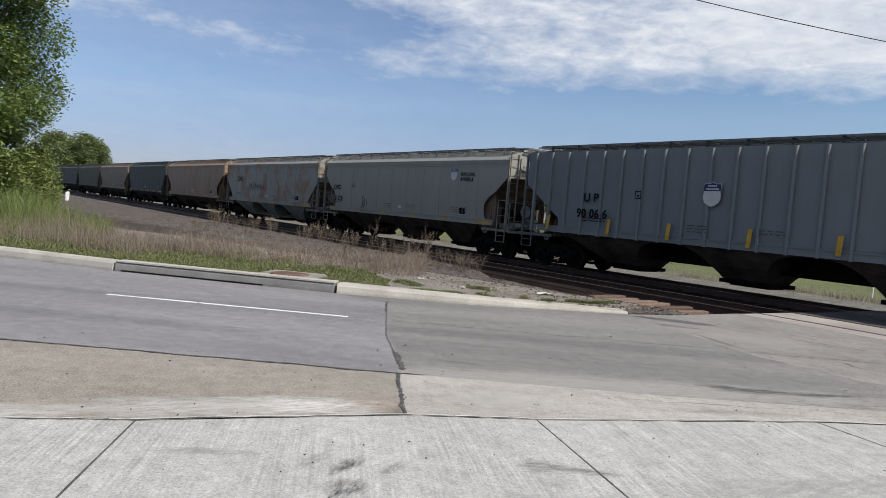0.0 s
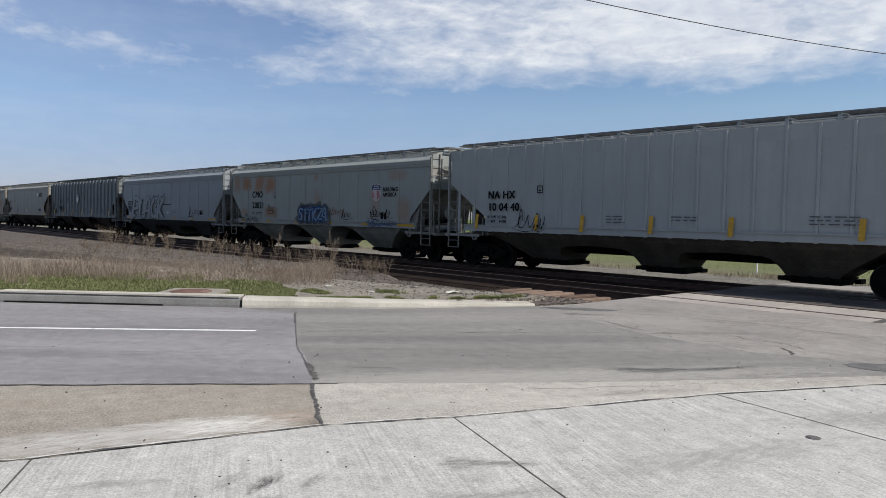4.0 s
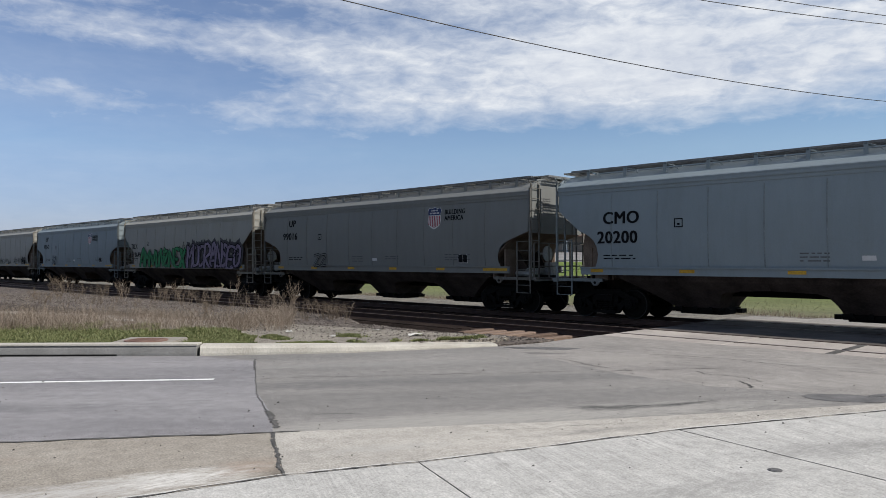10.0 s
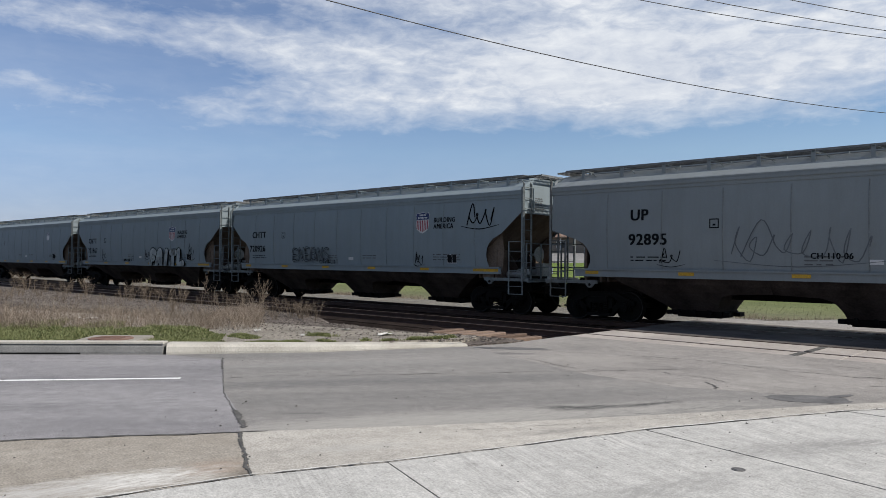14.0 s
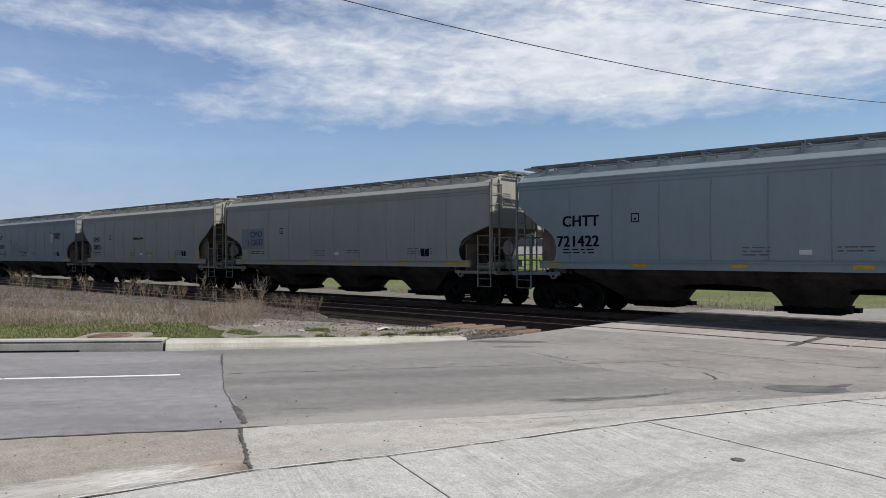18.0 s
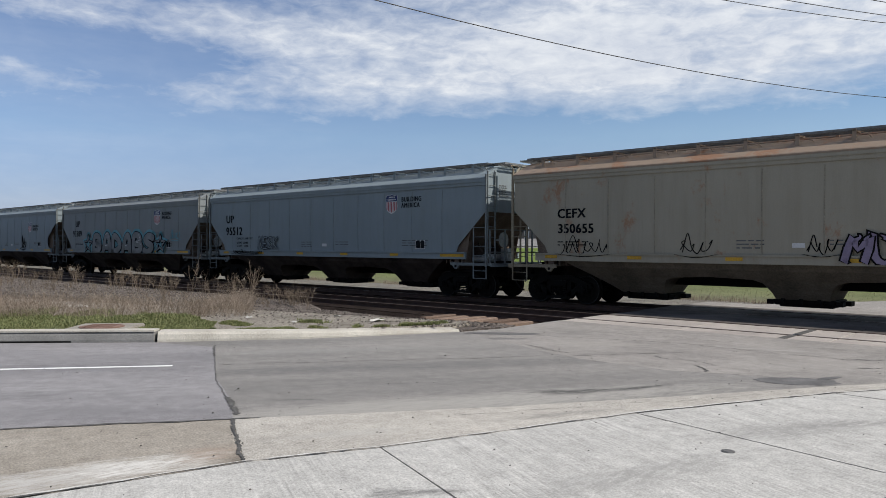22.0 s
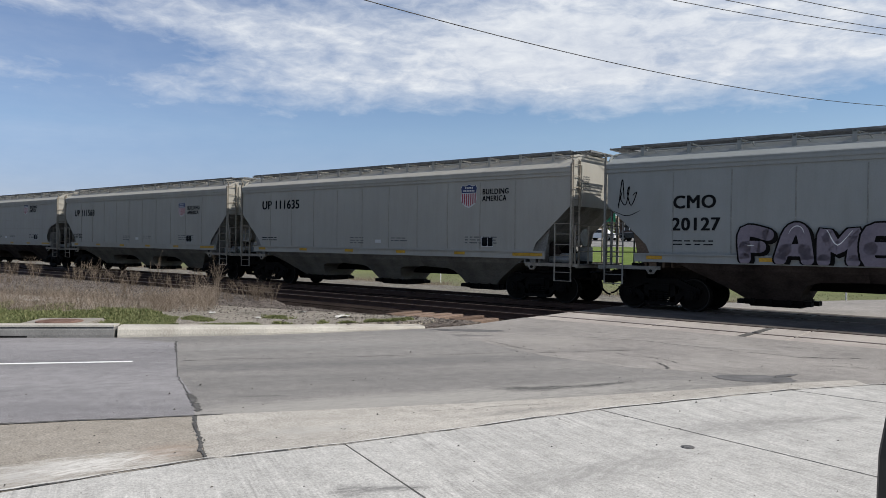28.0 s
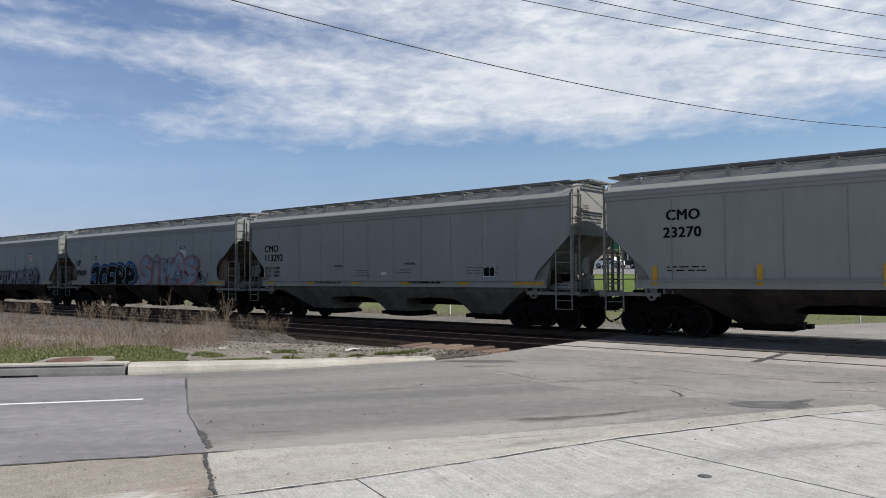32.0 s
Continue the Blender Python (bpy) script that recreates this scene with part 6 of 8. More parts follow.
    for w in spec.get("words", ()):
        words, x, z, size = w[:4]
        lettering(car, words, -half + x, z, size, bulge, ink, w[4] if len(w) > 4 else 1.08, "lettering", rl)
    if spec.get("words"):
        x0 = spec["words"][0][1]
        if not any(w[0].startswith("LD") for w in spec.get("small", ())):
            bars(car, -half + x0, 1.98 if style != "ribbed" else 2.0, 1.1, 2, bulge, MAT["ink"] if key != "dark" else MAT["ink_faint"], rl, seed)
        bars(car, half - 4.0, 2.05, 1.3, 3, bulge, MAT["ink_faint"], rl, seed + 1)
        bars(car, -half + body_len * 0.42, 2.0, 0.7, 3, bulge, MAT["ink_faint"], rl, seed + 2)
        bars(car, -half + body_len * 0.55, 2.0, 0.8, 2, bulge, MAT["ink_faint"], rl, seed + 3)
        if style != "slant" or key == "rusty":
            xb = x0 + 2.35
            flat(car, "plate_mark", [rect(-half + xb, 2.75, -half + xb + 0.26, 2.78), rect(-half + xb, 2.98, -half + xb + 0.26, 3.01), rect(-half + xb, 2.75, -half + xb + 0.03, 3.01), rect(-half + xb + 0.23, 2.75, -half + xb + 0.26, 3.01), rect(-half + xb + 0.09, 2.82, -half + xb + 0.17, 2.87)], bulge, MAT["ink"], 0.010, rl)
    for words, x, z, size in spec.get("small", ()):
        lettering(car, words, -half + x, z, size, bulge, MAT["ink"], 1.05, "stencil", rl)
    if style in ("seamed", "slant", "round"):      # small plates by the sill
        flat(car, "placard", [rect(-half + body_len * 0.50, 1.80, -half + body_len * 0.50 + 0.30, 1.92)], bulge, MAT["ink_white"], 0.010, 0.0, "small white placard")
        flat(car, "placard", [rect(half - 3.32, 1.72, half - 2.84, 2.04)], bulge, MAT["ink_white"], 0.009, 0.0, "dark stencil panel with a white border")
        flat(car, "placard", [rect(half - 3.30, 1.74, half - 3.08, 2.02), rect(half - 3.06, 1.74, half - 2.86, 2.02)], bulge, MAT["ink"], 0.011, 0.0, "dark stencil panel with a white border")
    if spec.get("shield"):
        cx, cz, h, plain = spec["shield"]
        emblem(car, -half + cx, cz, h, bulge, rl, plain)
    if spec.get("slogan"):
        x, z, size = spec["slogan"]
        lettering(car, "BUILDING", -half + x, z + size * 0.08, size, bulge, MAT["ink"], 1.12, "slogan", rl, 0.84)
        lettering(car, "AMERICA", -half + x, z - size * 0.82, size, bulge, MAT["ink"], 1.12, "slogan", rl, 0.84)
    for g in spec.get("art", ()):
        kind, x, z, w, h, *rest = g
        if kind == "tag":
            tag_mark(car, -half + x, z, w, h, bulge, seed + int(x * 10), *rest, ribs=rl)
        else:
            n, fill, line, fat, cloud = rest
            graffiti(car, -half + x, z, w, h, n, fill, line, bulge, seed + int(x * 10), fat, rl, cloud, pm, wild=kind == "wild")
    return car, left + half


def seam_paint(key):
    r, g, b = TONES[key]
    MAT["seam_" + key] = mottled("seam_" + key, (r * 0.58, g * 0.58, b * 0.58), (r * 0.86, g * 0.86, b * 0.86), 1.3, 20, 0.7, 0.1)
    return MAT["seam_" + key]


# left end at the clip's start, coupled length, build, paint, then what is written on the near side
TRAIN = []


def add_wagon(left, length, style, paint_key, label, **more):
    more.update(left=left, length=length, style=style, paint=paint_key, label=label)
    TRAIN.append(wagon(more))


add_wagon(-193.0, 18.4, 'slant', 'dark', 'dark green-grey covered hopper wagon')
add_wagon(-174.6, 18.36, 'slant', 'olive', 'dark olive covered hopper wagon')
add_wagon(-156.24, 20.36, 'slant', 'dark', 'dark green-grey covered hopper wagon')
add_wagon(-135.88, 20.15, 'slant', 'olive', 'dark olive covered hopper wagon')
add_wagon(-115.73, 19.43, 'round', 'brown', 'brown weathered covered hopper wagon')
add_wagon(-96.3, 18.2, 'slant', 'dark', 'dark green-grey covered hopper wagon')
add_wagon(-78.1, 19.03, 'round', 'orange', 'orange-brown rusted covered hopper wagon')
add_wagon(-59.07, 18.3, 'slant', 'rusted', 'pale covered hopper wagon with large rust patches',
          words=[('CMO', 2.39, 2.91, 0.5)],
          bays='arch', hopper='rusty',
          art=[('tag', 5.05, 2.29, 3.38, 0.52)])
add_wagon(-40.77, 18.46, 'round', 'beige', 'beige-grey covered hopper wagon with a shield emblem',
          words=[('CMO', 1.23, 2.6, 0.4), ('21620', 1.34, 1.96, 0.4)],
          shield=(13.4, 3.55, 0.57, True),
          slogan=(13.95, 3.43, 0.25),
          art=[('tag', 4.67, 1.5, 0.73, 0.68)])
STRIPS_A = (1.58, 4.63, 7.19, 10.05, 12.64, 17.0)
add_wagon(-22.31, 19.92, 'ribbed', 'slate', 'blue-grey ribbed covered hopper wagon with yellow strips with a shield emblem',
          words=[('U P', 3.33, 2.57, 0.45), ('90 06 6', 3.03, 2.0, 0.45)],
          shield=(8.66, 2.97, 0.72, True),
          bays='arch', strips=STRIPS_A,
          roof="dark")
add_wagon(-2.39, 18.19, 'slant', 'light', 'light blue-grey covered hopper wagon with graffiti outlines',
          words=[('CEFX', 1.14, 2.39, 0.4), ('350704', 1.13, 2.04, 0.4)],
          art=[('wild', 1.95, 1.30, 6.3, 1.75, 'PLACK', None, 'black', 0.34, ''), ('tag', 12.03, 1.41, 1.18, 0.76)],
          small=[('DO NOT HAMMER ON CAR', 7.67, 2.37, 0.12)],
          hopper='light')
add_wagon(15.8, 18.6, 'slant', 'rusty', 'pale covered hopper wagon with large rust patches with spray-painted graffiti',
          words=[('CMO', 2.47, 2.77, 0.49), ('20821', 2.48, 2.18, 0.49)],
          shield=(13.84, 2.9, 0.74, False),
          slogan=(14.32, 2.92, 0.25),
          bays='arch',
          art=[('tag', 4.14, 1.91, 0.78, 0.44), ('wild', 7.39, 1.55, 2.66, 0.72, 6, 'sky', 'navy', 0.11, 'haze'), ('tag', 10.2, 1.9, 1.2, 0.3, 'rust', 0.02), ('tag', 13.2, 1.40, 2.2, 0.3, 'navy', 0.03), ('tag', 1.2, 1.36, 2.2, 0.5), ('tag', 11.11, 1.7, 0.81, 0.39), ('tag', 13.3, 1.72, 1.6, 0.5)],
          hopper='rusty')
add_wagon(34.4, 18.7, 'ribbed', 'white', 'pale grey ribbed covered hopper wagon',
          words=[('NA HX', 2.14, 2.58, 0.4), ('10 04 40', 2.15, 2.14, 0.4)],
          art=[('tag', 3.52, 1.44, 1.02, 0.66), ('tag', 4.39, 1.46, 0.51, 0.54)],
          strips=(1.6, 4.5, 6.45, 9.0, 11.5, 14.8), hopper='beige',
          small=[('LD LMT 221800', 2.1, 1.86, 0.14), ('LT WT    64100', 2.1, 1.70, 0.14)])
add_wagon(53.1, 18.8, 'round', 'beige', 'beige-grey covered hopper wagon with spray-painted graffiti',
          words=[('CITX', 1.07, 2.53, 0.4)],
          art=[('big', 2.43, 1.46, 1.53, 0.74, 3, 'black', None, 0.1, ''), ('tag', 4.53, 1.61, 0.63, 0.17), ('tag', 6.04, 1.63, 1.21, 0.43), ('tag', 7.84, 1.61, 2.39, 0.46), ('tag', 10.41, 1.6, 0.9, 0.27), ('tag', 12.12, 1.63, 1.96, 0.46), ('big', 14.7, 1.49, 1.18, 0.76, 3, 'black', None, 0.1, '')])
add_wagon(71.9, 17.95, 'seamed', 'blue', 'blue-grey covered hopper wagon with spray-painted graffiti',
          words=[('UP', 2.13, 3.39, 0.47), ('99542', 1.79, 2.77, 0.47)],
          shield=(11.76, 3.42, 0.8, False),
          slogan=(12.26, 3.44, 0.25),
          art=[('big', 3.78, 1.49, 1.09, 0.78, 2, None, 'black', 0.05, '')])
add_wagon(89.85, 17.15, 'round', 'beige', 'beige-grey covered hopper wagon with spray-painted graffiti',
          words=[('TILX', 1.16, 2.59, 0.44), ('519649', 1.16, 2.06, 0.44)],
          art=[('wild', 2.5, 1.36, 6.3, 1.25, 'AMNINZNEX', 'green', 'black', 0.21, ''), ('wild', 8.95, 1.34, 6.0, 1.5, 'MUCRANSEO', 'lilac', 'black', 0.20, 'soot'), ('tag', 8.3, 2.35, 0.6, 0.5), ('tag', 0.5, 2.0, 0.9, 0.9, 'teal', 0.05)])
add_wagon(107.0, 17.6, 'seamed', 'warm', 'grey covered hopper wagon with spray-painted graffiti',
          words=[('UP', 2.12, 3.4, 0.44), ('99016', 1.67, 2.8, 0.44)],
          shield=(11.92, 3.42, 0.81, False),
          slogan=(12.46, 3.52, 0.25),
          art=[('big', 4.19, 1.52, 1.05, 0.65, 2, None, 'black', 0.05, '')])
add_wagon(124.6, 18.85, 'round', 'blue', 'blue-grey covered hopper wagon with a shield emblem',
          words=[('CMO', 1.71, 2.93, 0.52), ('20200', 1.51, 2.34, 0.52)],
          shield=(13.47, 3.28, 0.57, True),
          art=[('tag', 14.15, 1.67, 0.64, 0.3)])
add_wagon(143.45, 18.83, 'round', 'blue', 'blue-grey covered hopper wagon with spray-painted graffiti',
          words=[('CHTT', 1.77, 2.71, 0.44), ('721967', 1.68, 2.09, 0.44)],
          shield=(12.79, 3.14, 0.78, False),
          slogan=(13.4, 3.1, 0.25),
          art=[('big', 10.18, 1.31, 4.18, 1.05, 'FAITL', 'silver', 'black', 0.34, ''), ('tag', 14.5, 1.75, 0.7, 0.75), ('tag', 3.73, 1.63, 0.67, 0.62), ('tag', 9.55, 1.75, 0.53, 0.44)],
          small=[('CH-110-L10', 6.84, 1.61, 0.2)])
add_wagon(162.28, 18.64, 'round', 'blue', 'blue-grey covered hopper wagon with spray-painted graffiti',
          words=[('CHTT', 1.79, 2.8, 0.4), ('720926', 1.56, 2.16, 0.4)],
          shield=(12.96, 3.21, 0.77, False),
          slogan=(13.53, 3.18, 0.25),
          art=[('big', 5.0, 1.76, 2.66, 0.57, 6, None, 'black', 0.035, ''), ('tag', 12.53, 1.62, 0.48, 0.44), ('tag', 15.0, 2.95, 1.4, 0.75, 'black', 0.05)],
          small=[('CH-110-L10', 6.82, 1.65, 0.2)])
add_wagon(180.92, 19.0, 'seamed', 'grey', 'grey covered hopper wagon with a shield emblem',
          words=[('UP', 2.76, 3.03, 0.45), ('92895', 2.71, 2.32, 0.45)],
          shield=(13.74, 3.09, 0.78, False),
          slogan=(14.23, 3.14, 0.25),
          art=[('tag', 3.64, 1.71, 0.7, 0.45), ('tag', 5.59, 1.78, 3.5, 1.01, 'haze', 0.03)],
          small=[('CH-110-06', 7.64, 1.94, 0.2)])
add_wagon(199.92, 17.42, 'round', 'beige', 'beige-grey covered hopper wagon',
          words=[('CMO', 1.77, 2.65, 0.4), ('28055', 1.83, 2.16, 0.4)],
          art=[('tag', 7.33, 2.72, 1.3, 0.12)],
          upright=True)
add_wagon(217.34, 17.75, 'seamed', 'beige', 'beige-grey covered hopper wagon',
          words=[('CMO', 2.15, 2.63, 0.4), ('112837', 1.89, 2.26, 0.4)],
          panel=(1.4, 2.07, 3.28, 3.04),
          ink="ink_blue")
add_wagon(235.09, 18.52, 'round', 'blue', 'blue-grey covered hopper wagon with a shield emblem',
          words=[('CHTT', 1.76, 2.68, 0.47), ('721422', 1.55, 2.06, 0.47)],
          shield=(12.6, 3.12, 0.73, False),
          slogan=(13.19, 3.08, 0.25),
          art=[('tag', 10.85, 1.53, 1.05, 0.87, 'black', 0.13)])
add_wagon(253.61, 18.38, 'slant', 'grey', 'grey covered hopper wagon with spray-painted graffiti',
          words=[('UP', 2.04, 3.01, 0.52), ('93389', 1.63, 2.39, 0.52)],
          shield=(12.9, 3.37, 0.82, False),
          slogan=(13.43, 3.46, 0.25),
          art=[('big', 3.35, 1.26, 10.92, 1.31, '*BADABS*', 'steel', 'black', 0.37, 'cyan'), ('tag', 14.3, 2.1, 1.1, 0.5, 'cyan', 0.05)])
add_wagon(271.99, 18.64, 'slant', 'blue', 'blue-grey covered hopper wagon with spray-painted graffiti',
          words=[('UP', 1.45, 2.91, 0.52), ('95512', 1.45, 2.34, 0.52)],
          small=[('CAPACITY 5188 CUFT', 2.35, 2.12, 0.13), ('LD LMT  223000', 2.36, 1.92, 0.13), ('LT WT     63000', 2.36, 1.77, 0.13)],
          shield=(12.92, 3.42, 0.72, False),
          slogan=(13.44, 3.47, 0.25),
          art=[('big', 4.2, 1.68, 1.58, 0.58, 4, None, 'black', 0.05, ''), ('tag', 2.15, 1.42, 2.35, 0.19)])
add_wagon(290.63, 18.37, 'slant', 'tan', 'tan weathered covered hopper wagon with spray-painted graffiti',
          words=[('CEFX', 1.71, 2.71, 0.4), ('350655', 1.72, 2.24, 0.4)],
          art=[('wild', 9.74, 1.40, 2.27, 0.78, 'MUTE', 'lilac', 'black', 0.15, ''), ('wild', 12.83, 1.72, 2.56, 1.04, 5, 'teal', 'haze', 0.16, ''), ('tag', 1.85, 1.54, 1.64, 0.54), ('tag', 5.66, 1.55, 1.0, 0.56), ('tag', 14.72, 1.67, 0.75, 0.45), ('tag', 12.0, 1.7, 0.9, 0.4), ('tag', 8.9, 1.6, 0.8, 0.45)],
          hopper='tan', roof="orange")
add_wagon(309.0, 17.51, 'slant', 'pale', 'pale grey covered hopper wagon',
          words=[('CMO', 1.36, 2.85, 0.4), ('113313', 1.37, 2.45, 0.4)],
          small=[('LD LMT 225700', 1.35, 2.12, 0.16), ('LT WT    60300', 1.36, 1.96, 0.16), ('CU FT      5200', 1.36, 1.81, 0.16)],
          hopper='pale')
add_wagon(326.51, 16.89, 'slant', 'cream', 'cream-white covered hopper wagon with a shield emblem',
          words=[('CMO', 1.32, 3.05, 0.36), ('104814', 1.33, 2.66, 0.36)],
          bands=(1.95, 2.42, 2.96, 3.45), cut='low',
          shield=(11.16, 3.68, 0.7, False),
          slogan=(11.77, 3.66, 0.25),
          small=[('LD LMT 225000 LQ', 1.31, 2.38, 0.135), ('LT WT      61000', 1.31, 2.22, 0.135), ('CU FT       6239', 1.32, 2.06, 0.135)])
add_wagon(343.4, 17.35, 'slant', 'cream', 'cream-white covered hopper wagon with a shield emblem',
          words=[('UP 111568', 1.18, 3.11, 0.5)],
          small=[('LD LMT 225100', 1.14, 2.0, 0.14), ('LT WT    60900', 1.14, 1.85, 0.14)],
          shield=(12.49, 3.29, 0.67, False),
          slogan=(12.98, 3.25, 0.25),
          hopper='cream')
add_wagon(360.75, 17.55, 'slant', 'cream', 'cream-white covered hopper wagon with a shield emblem',
          words=[('UP 111635', 1.43, 3.17, 0.51)],
          shield=(12.55, 3.4, 0.76, False),
          slogan=(13.11, 3.42, 0.25),
          hopper='cream')
add_wagon(378.3, 19.12, 'slant', 'stone', 'blue-grey covered hopper wagon with spray-painted graffiti',
          words=[('CMO', 2.0, 2.85, 0.49), ('20127', 1.97, 2.25, 0.49)],
          shield=(13.74, 3.19, 0.65, False),
          art=[('big', 3.6, 1.36, 4.1, 1.02, 'FAME', 'mauve', 'black', 0.30, ''), ('big', 7.8, 1.36, 3.9, 0.95, 'GOTUM', 'mauve', 'black', 0.27, ''), ('big', 11.8, 1.36, 3.4, 0.98, 'MOCA', 'mauve', 'black', 0.28, 'sky'), ('tag', 0.33, 2.71, 0.67, 0.87)])
add_wagon(397.42, 18.73, 'round', 'stone', 'grey covered hopper wagon with spray-painted graffiti',
          words=[('UP', 1.49, 2.49, 0.46), ('90404', 1.53, 1.92, 0.46)],
          shield=(13.17, 3.0, 0.65, True),
          bays='vee',
          art=[('big', 3.4, 1.08, 5.29, 1.34, 'JCERP', 'black', 'silver', 0.36, 'navy'), ('big', 9.05, 1.38, 5.6, 1.4, 'SIMAS', 'sky', 'red', 0.36, 'mauve'), ('tag', 14.6, 1.43, 0.82, 0.52)])
add_wagon(416.15, 17.3, 'slant', 'sand', 'pale sand-grey covered hopper wagon',
          words=[('CMO', 1.01, 2.83, 0.4), ('113292', 1.0, 2.44, 0.4)],
          small=[('WARNING', 5.51, 2.14, 0.105), ('WARNING', 9.28, 2.17, 0.11), ('DO NOT HAMMER ON CAR', 4.42, 1.48, 0.115), ('DO NOT HAMMER ON CAR', 9.52, 1.49, 0.115), ('LD LMT 224900', 1.04, 2.08, 0.15), ('LT WT   61100', 1.04, 1.92, 0.15), ('CU FT    5200', 1.03, 1.76, 0.15)],
          hopper='sand')
add_wagon(433.45, 18.15, 'slant', 'sand', 'pale sand-grey covered hopper wagon',
          words=[('CMO', 1.84, 3.26, 0.4), ('23270', 1.76, 2.78, 0.4)],
          upright=True)
# two unseen wagons added at the tail to carry the train's shadow on
add_wagon(451.6, 18.4, 'slant', 'grey', 'grey covered hopper wagon')
add_wagon(470.0, 18.3, 'slant', 'grey', 'grey covered hopper wagon')


# ---- plants ----
MAT["leaf"] = island_tint("leaf", (0.10, 0.155, 0.042), (0.25, 0.325, 0.105), 0.6, trans=0.4)
MAT["leaf_far"] = island_tint("leaf_far", (0.12, 0.165, 0.065), (0.26, 0.30, 0.125), 0.7, trans=0.35)
MAT["bush_leaf"] = island_tint("bush_leaf", (0.100, 0.150, 0.035), (0.26, 0.29, 0.10), 0.6, trans=0.3)
MAT["grass"] = island_tint("grass", (0.075, 0.10, 0.028), (0.25, 0.255, 0.115), 0.7, trans=0.25)
MAT["field_blade"] = island_tint("field_blade", (0.11, 0.115, 0.055), (0.19, 0.178, 0.11), 0.8, trans=0.15)
MAT["dry"] = island_tint("dry_stalk", (0.135, 0.107, 0.083), (0.34, 0.28, 0.222), 0.85, trans=0.15)
MAT["twig"] = island_tint("dry_twig", (0.10, 0.078, 0.06), (0.23, 0.185, 0.14), 0.85)
MAT["bark"] = mottled("bark", (0.07, 0.055, 0.042), (0.15, 0.12, 0.095), 2, 25, 0.95, 0.8, 0.03)
MAT["wood_pole"] = mottled("wood_pole", (0.11, 0.085, 0.065), (0.20, 0.16, 0.125), 2, 30, 0.95, 0.5, 0.01, stretch=(1, 1, 0.1))
MAT["cable"] = mottled("cable", (0.012, 0.012, 0.013), (0.022, 0.022, 0.023), 2, 20, 0.6, 0.1)


def mesh_from(name, verts, faces, material):
    me = bpy.data.meshes.new(name)
    me.from_pydata(verts, [], faces)
    me.materials.append(material)
    return me


def blades(area, count, h0, h1, width, rnd, lean=0.35, ground=0.10):
    """Grass blades over an area function that gives (x, y) and a height factor."""
    verts, faces = [], []
    while count > 0:
        p = area(rnd)
        count -= 1
        if p is None:
            continue
        x, y, k = p[:3]
        g = p[3] if len(p) > 3 else ground
        h = rnd.uniform(h0, h1) * k
        a = rnd.uniform(0, 2 * math.pi)
        dx, dy = math.cos(a) * width / 2, math.sin(a) * width / 2
        b = rnd.uniform(0, 2 * math.pi)
        lx, ly = math.cos(b) * lean * h * rnd.random(), math.sin(b) * lean * h * rnd.random()
        i = len(verts)
        verts += [(x - dx, y - dy, g), (x + dx, y + dy, g), (x + dx * 0.7 + lx * 0.4, y + dy * 0.7 + ly * 0.4, g + h * 0.6), (x - dx * 0.7 + lx * 0.4, y - dy * 0.7 + ly * 0.4, g + h * 0.6), (x + lx, y + ly, g + h)]
        faces += [(i, i + 1, i + 2, i + 3), (i + 3, i + 2, i + 4)]
    return verts, faces


def along(path, s):
    """Point and outward normal at s in 0..1 along a line."""
    n = len(path) - 1
    i = min(n - 1, int(s * n))
    a, b = Vector(path[i]), Vector(path[i + 1])
    d = b - a
    return a + d * (s * n - i), Vector((-d.y, d.x)).normalized()


KERB_BACK = [(-44, -20.1), (-30, -8.2), (-23.5, -2.6), (-18.8, 1.5), (-16.45, 3.35), (-14.8, 5.1), (-13.2, 6.8), (-12.4, 7.9), (-11.75, 8.95), (-11.0, 10.4), (-10.3, 11.9)]


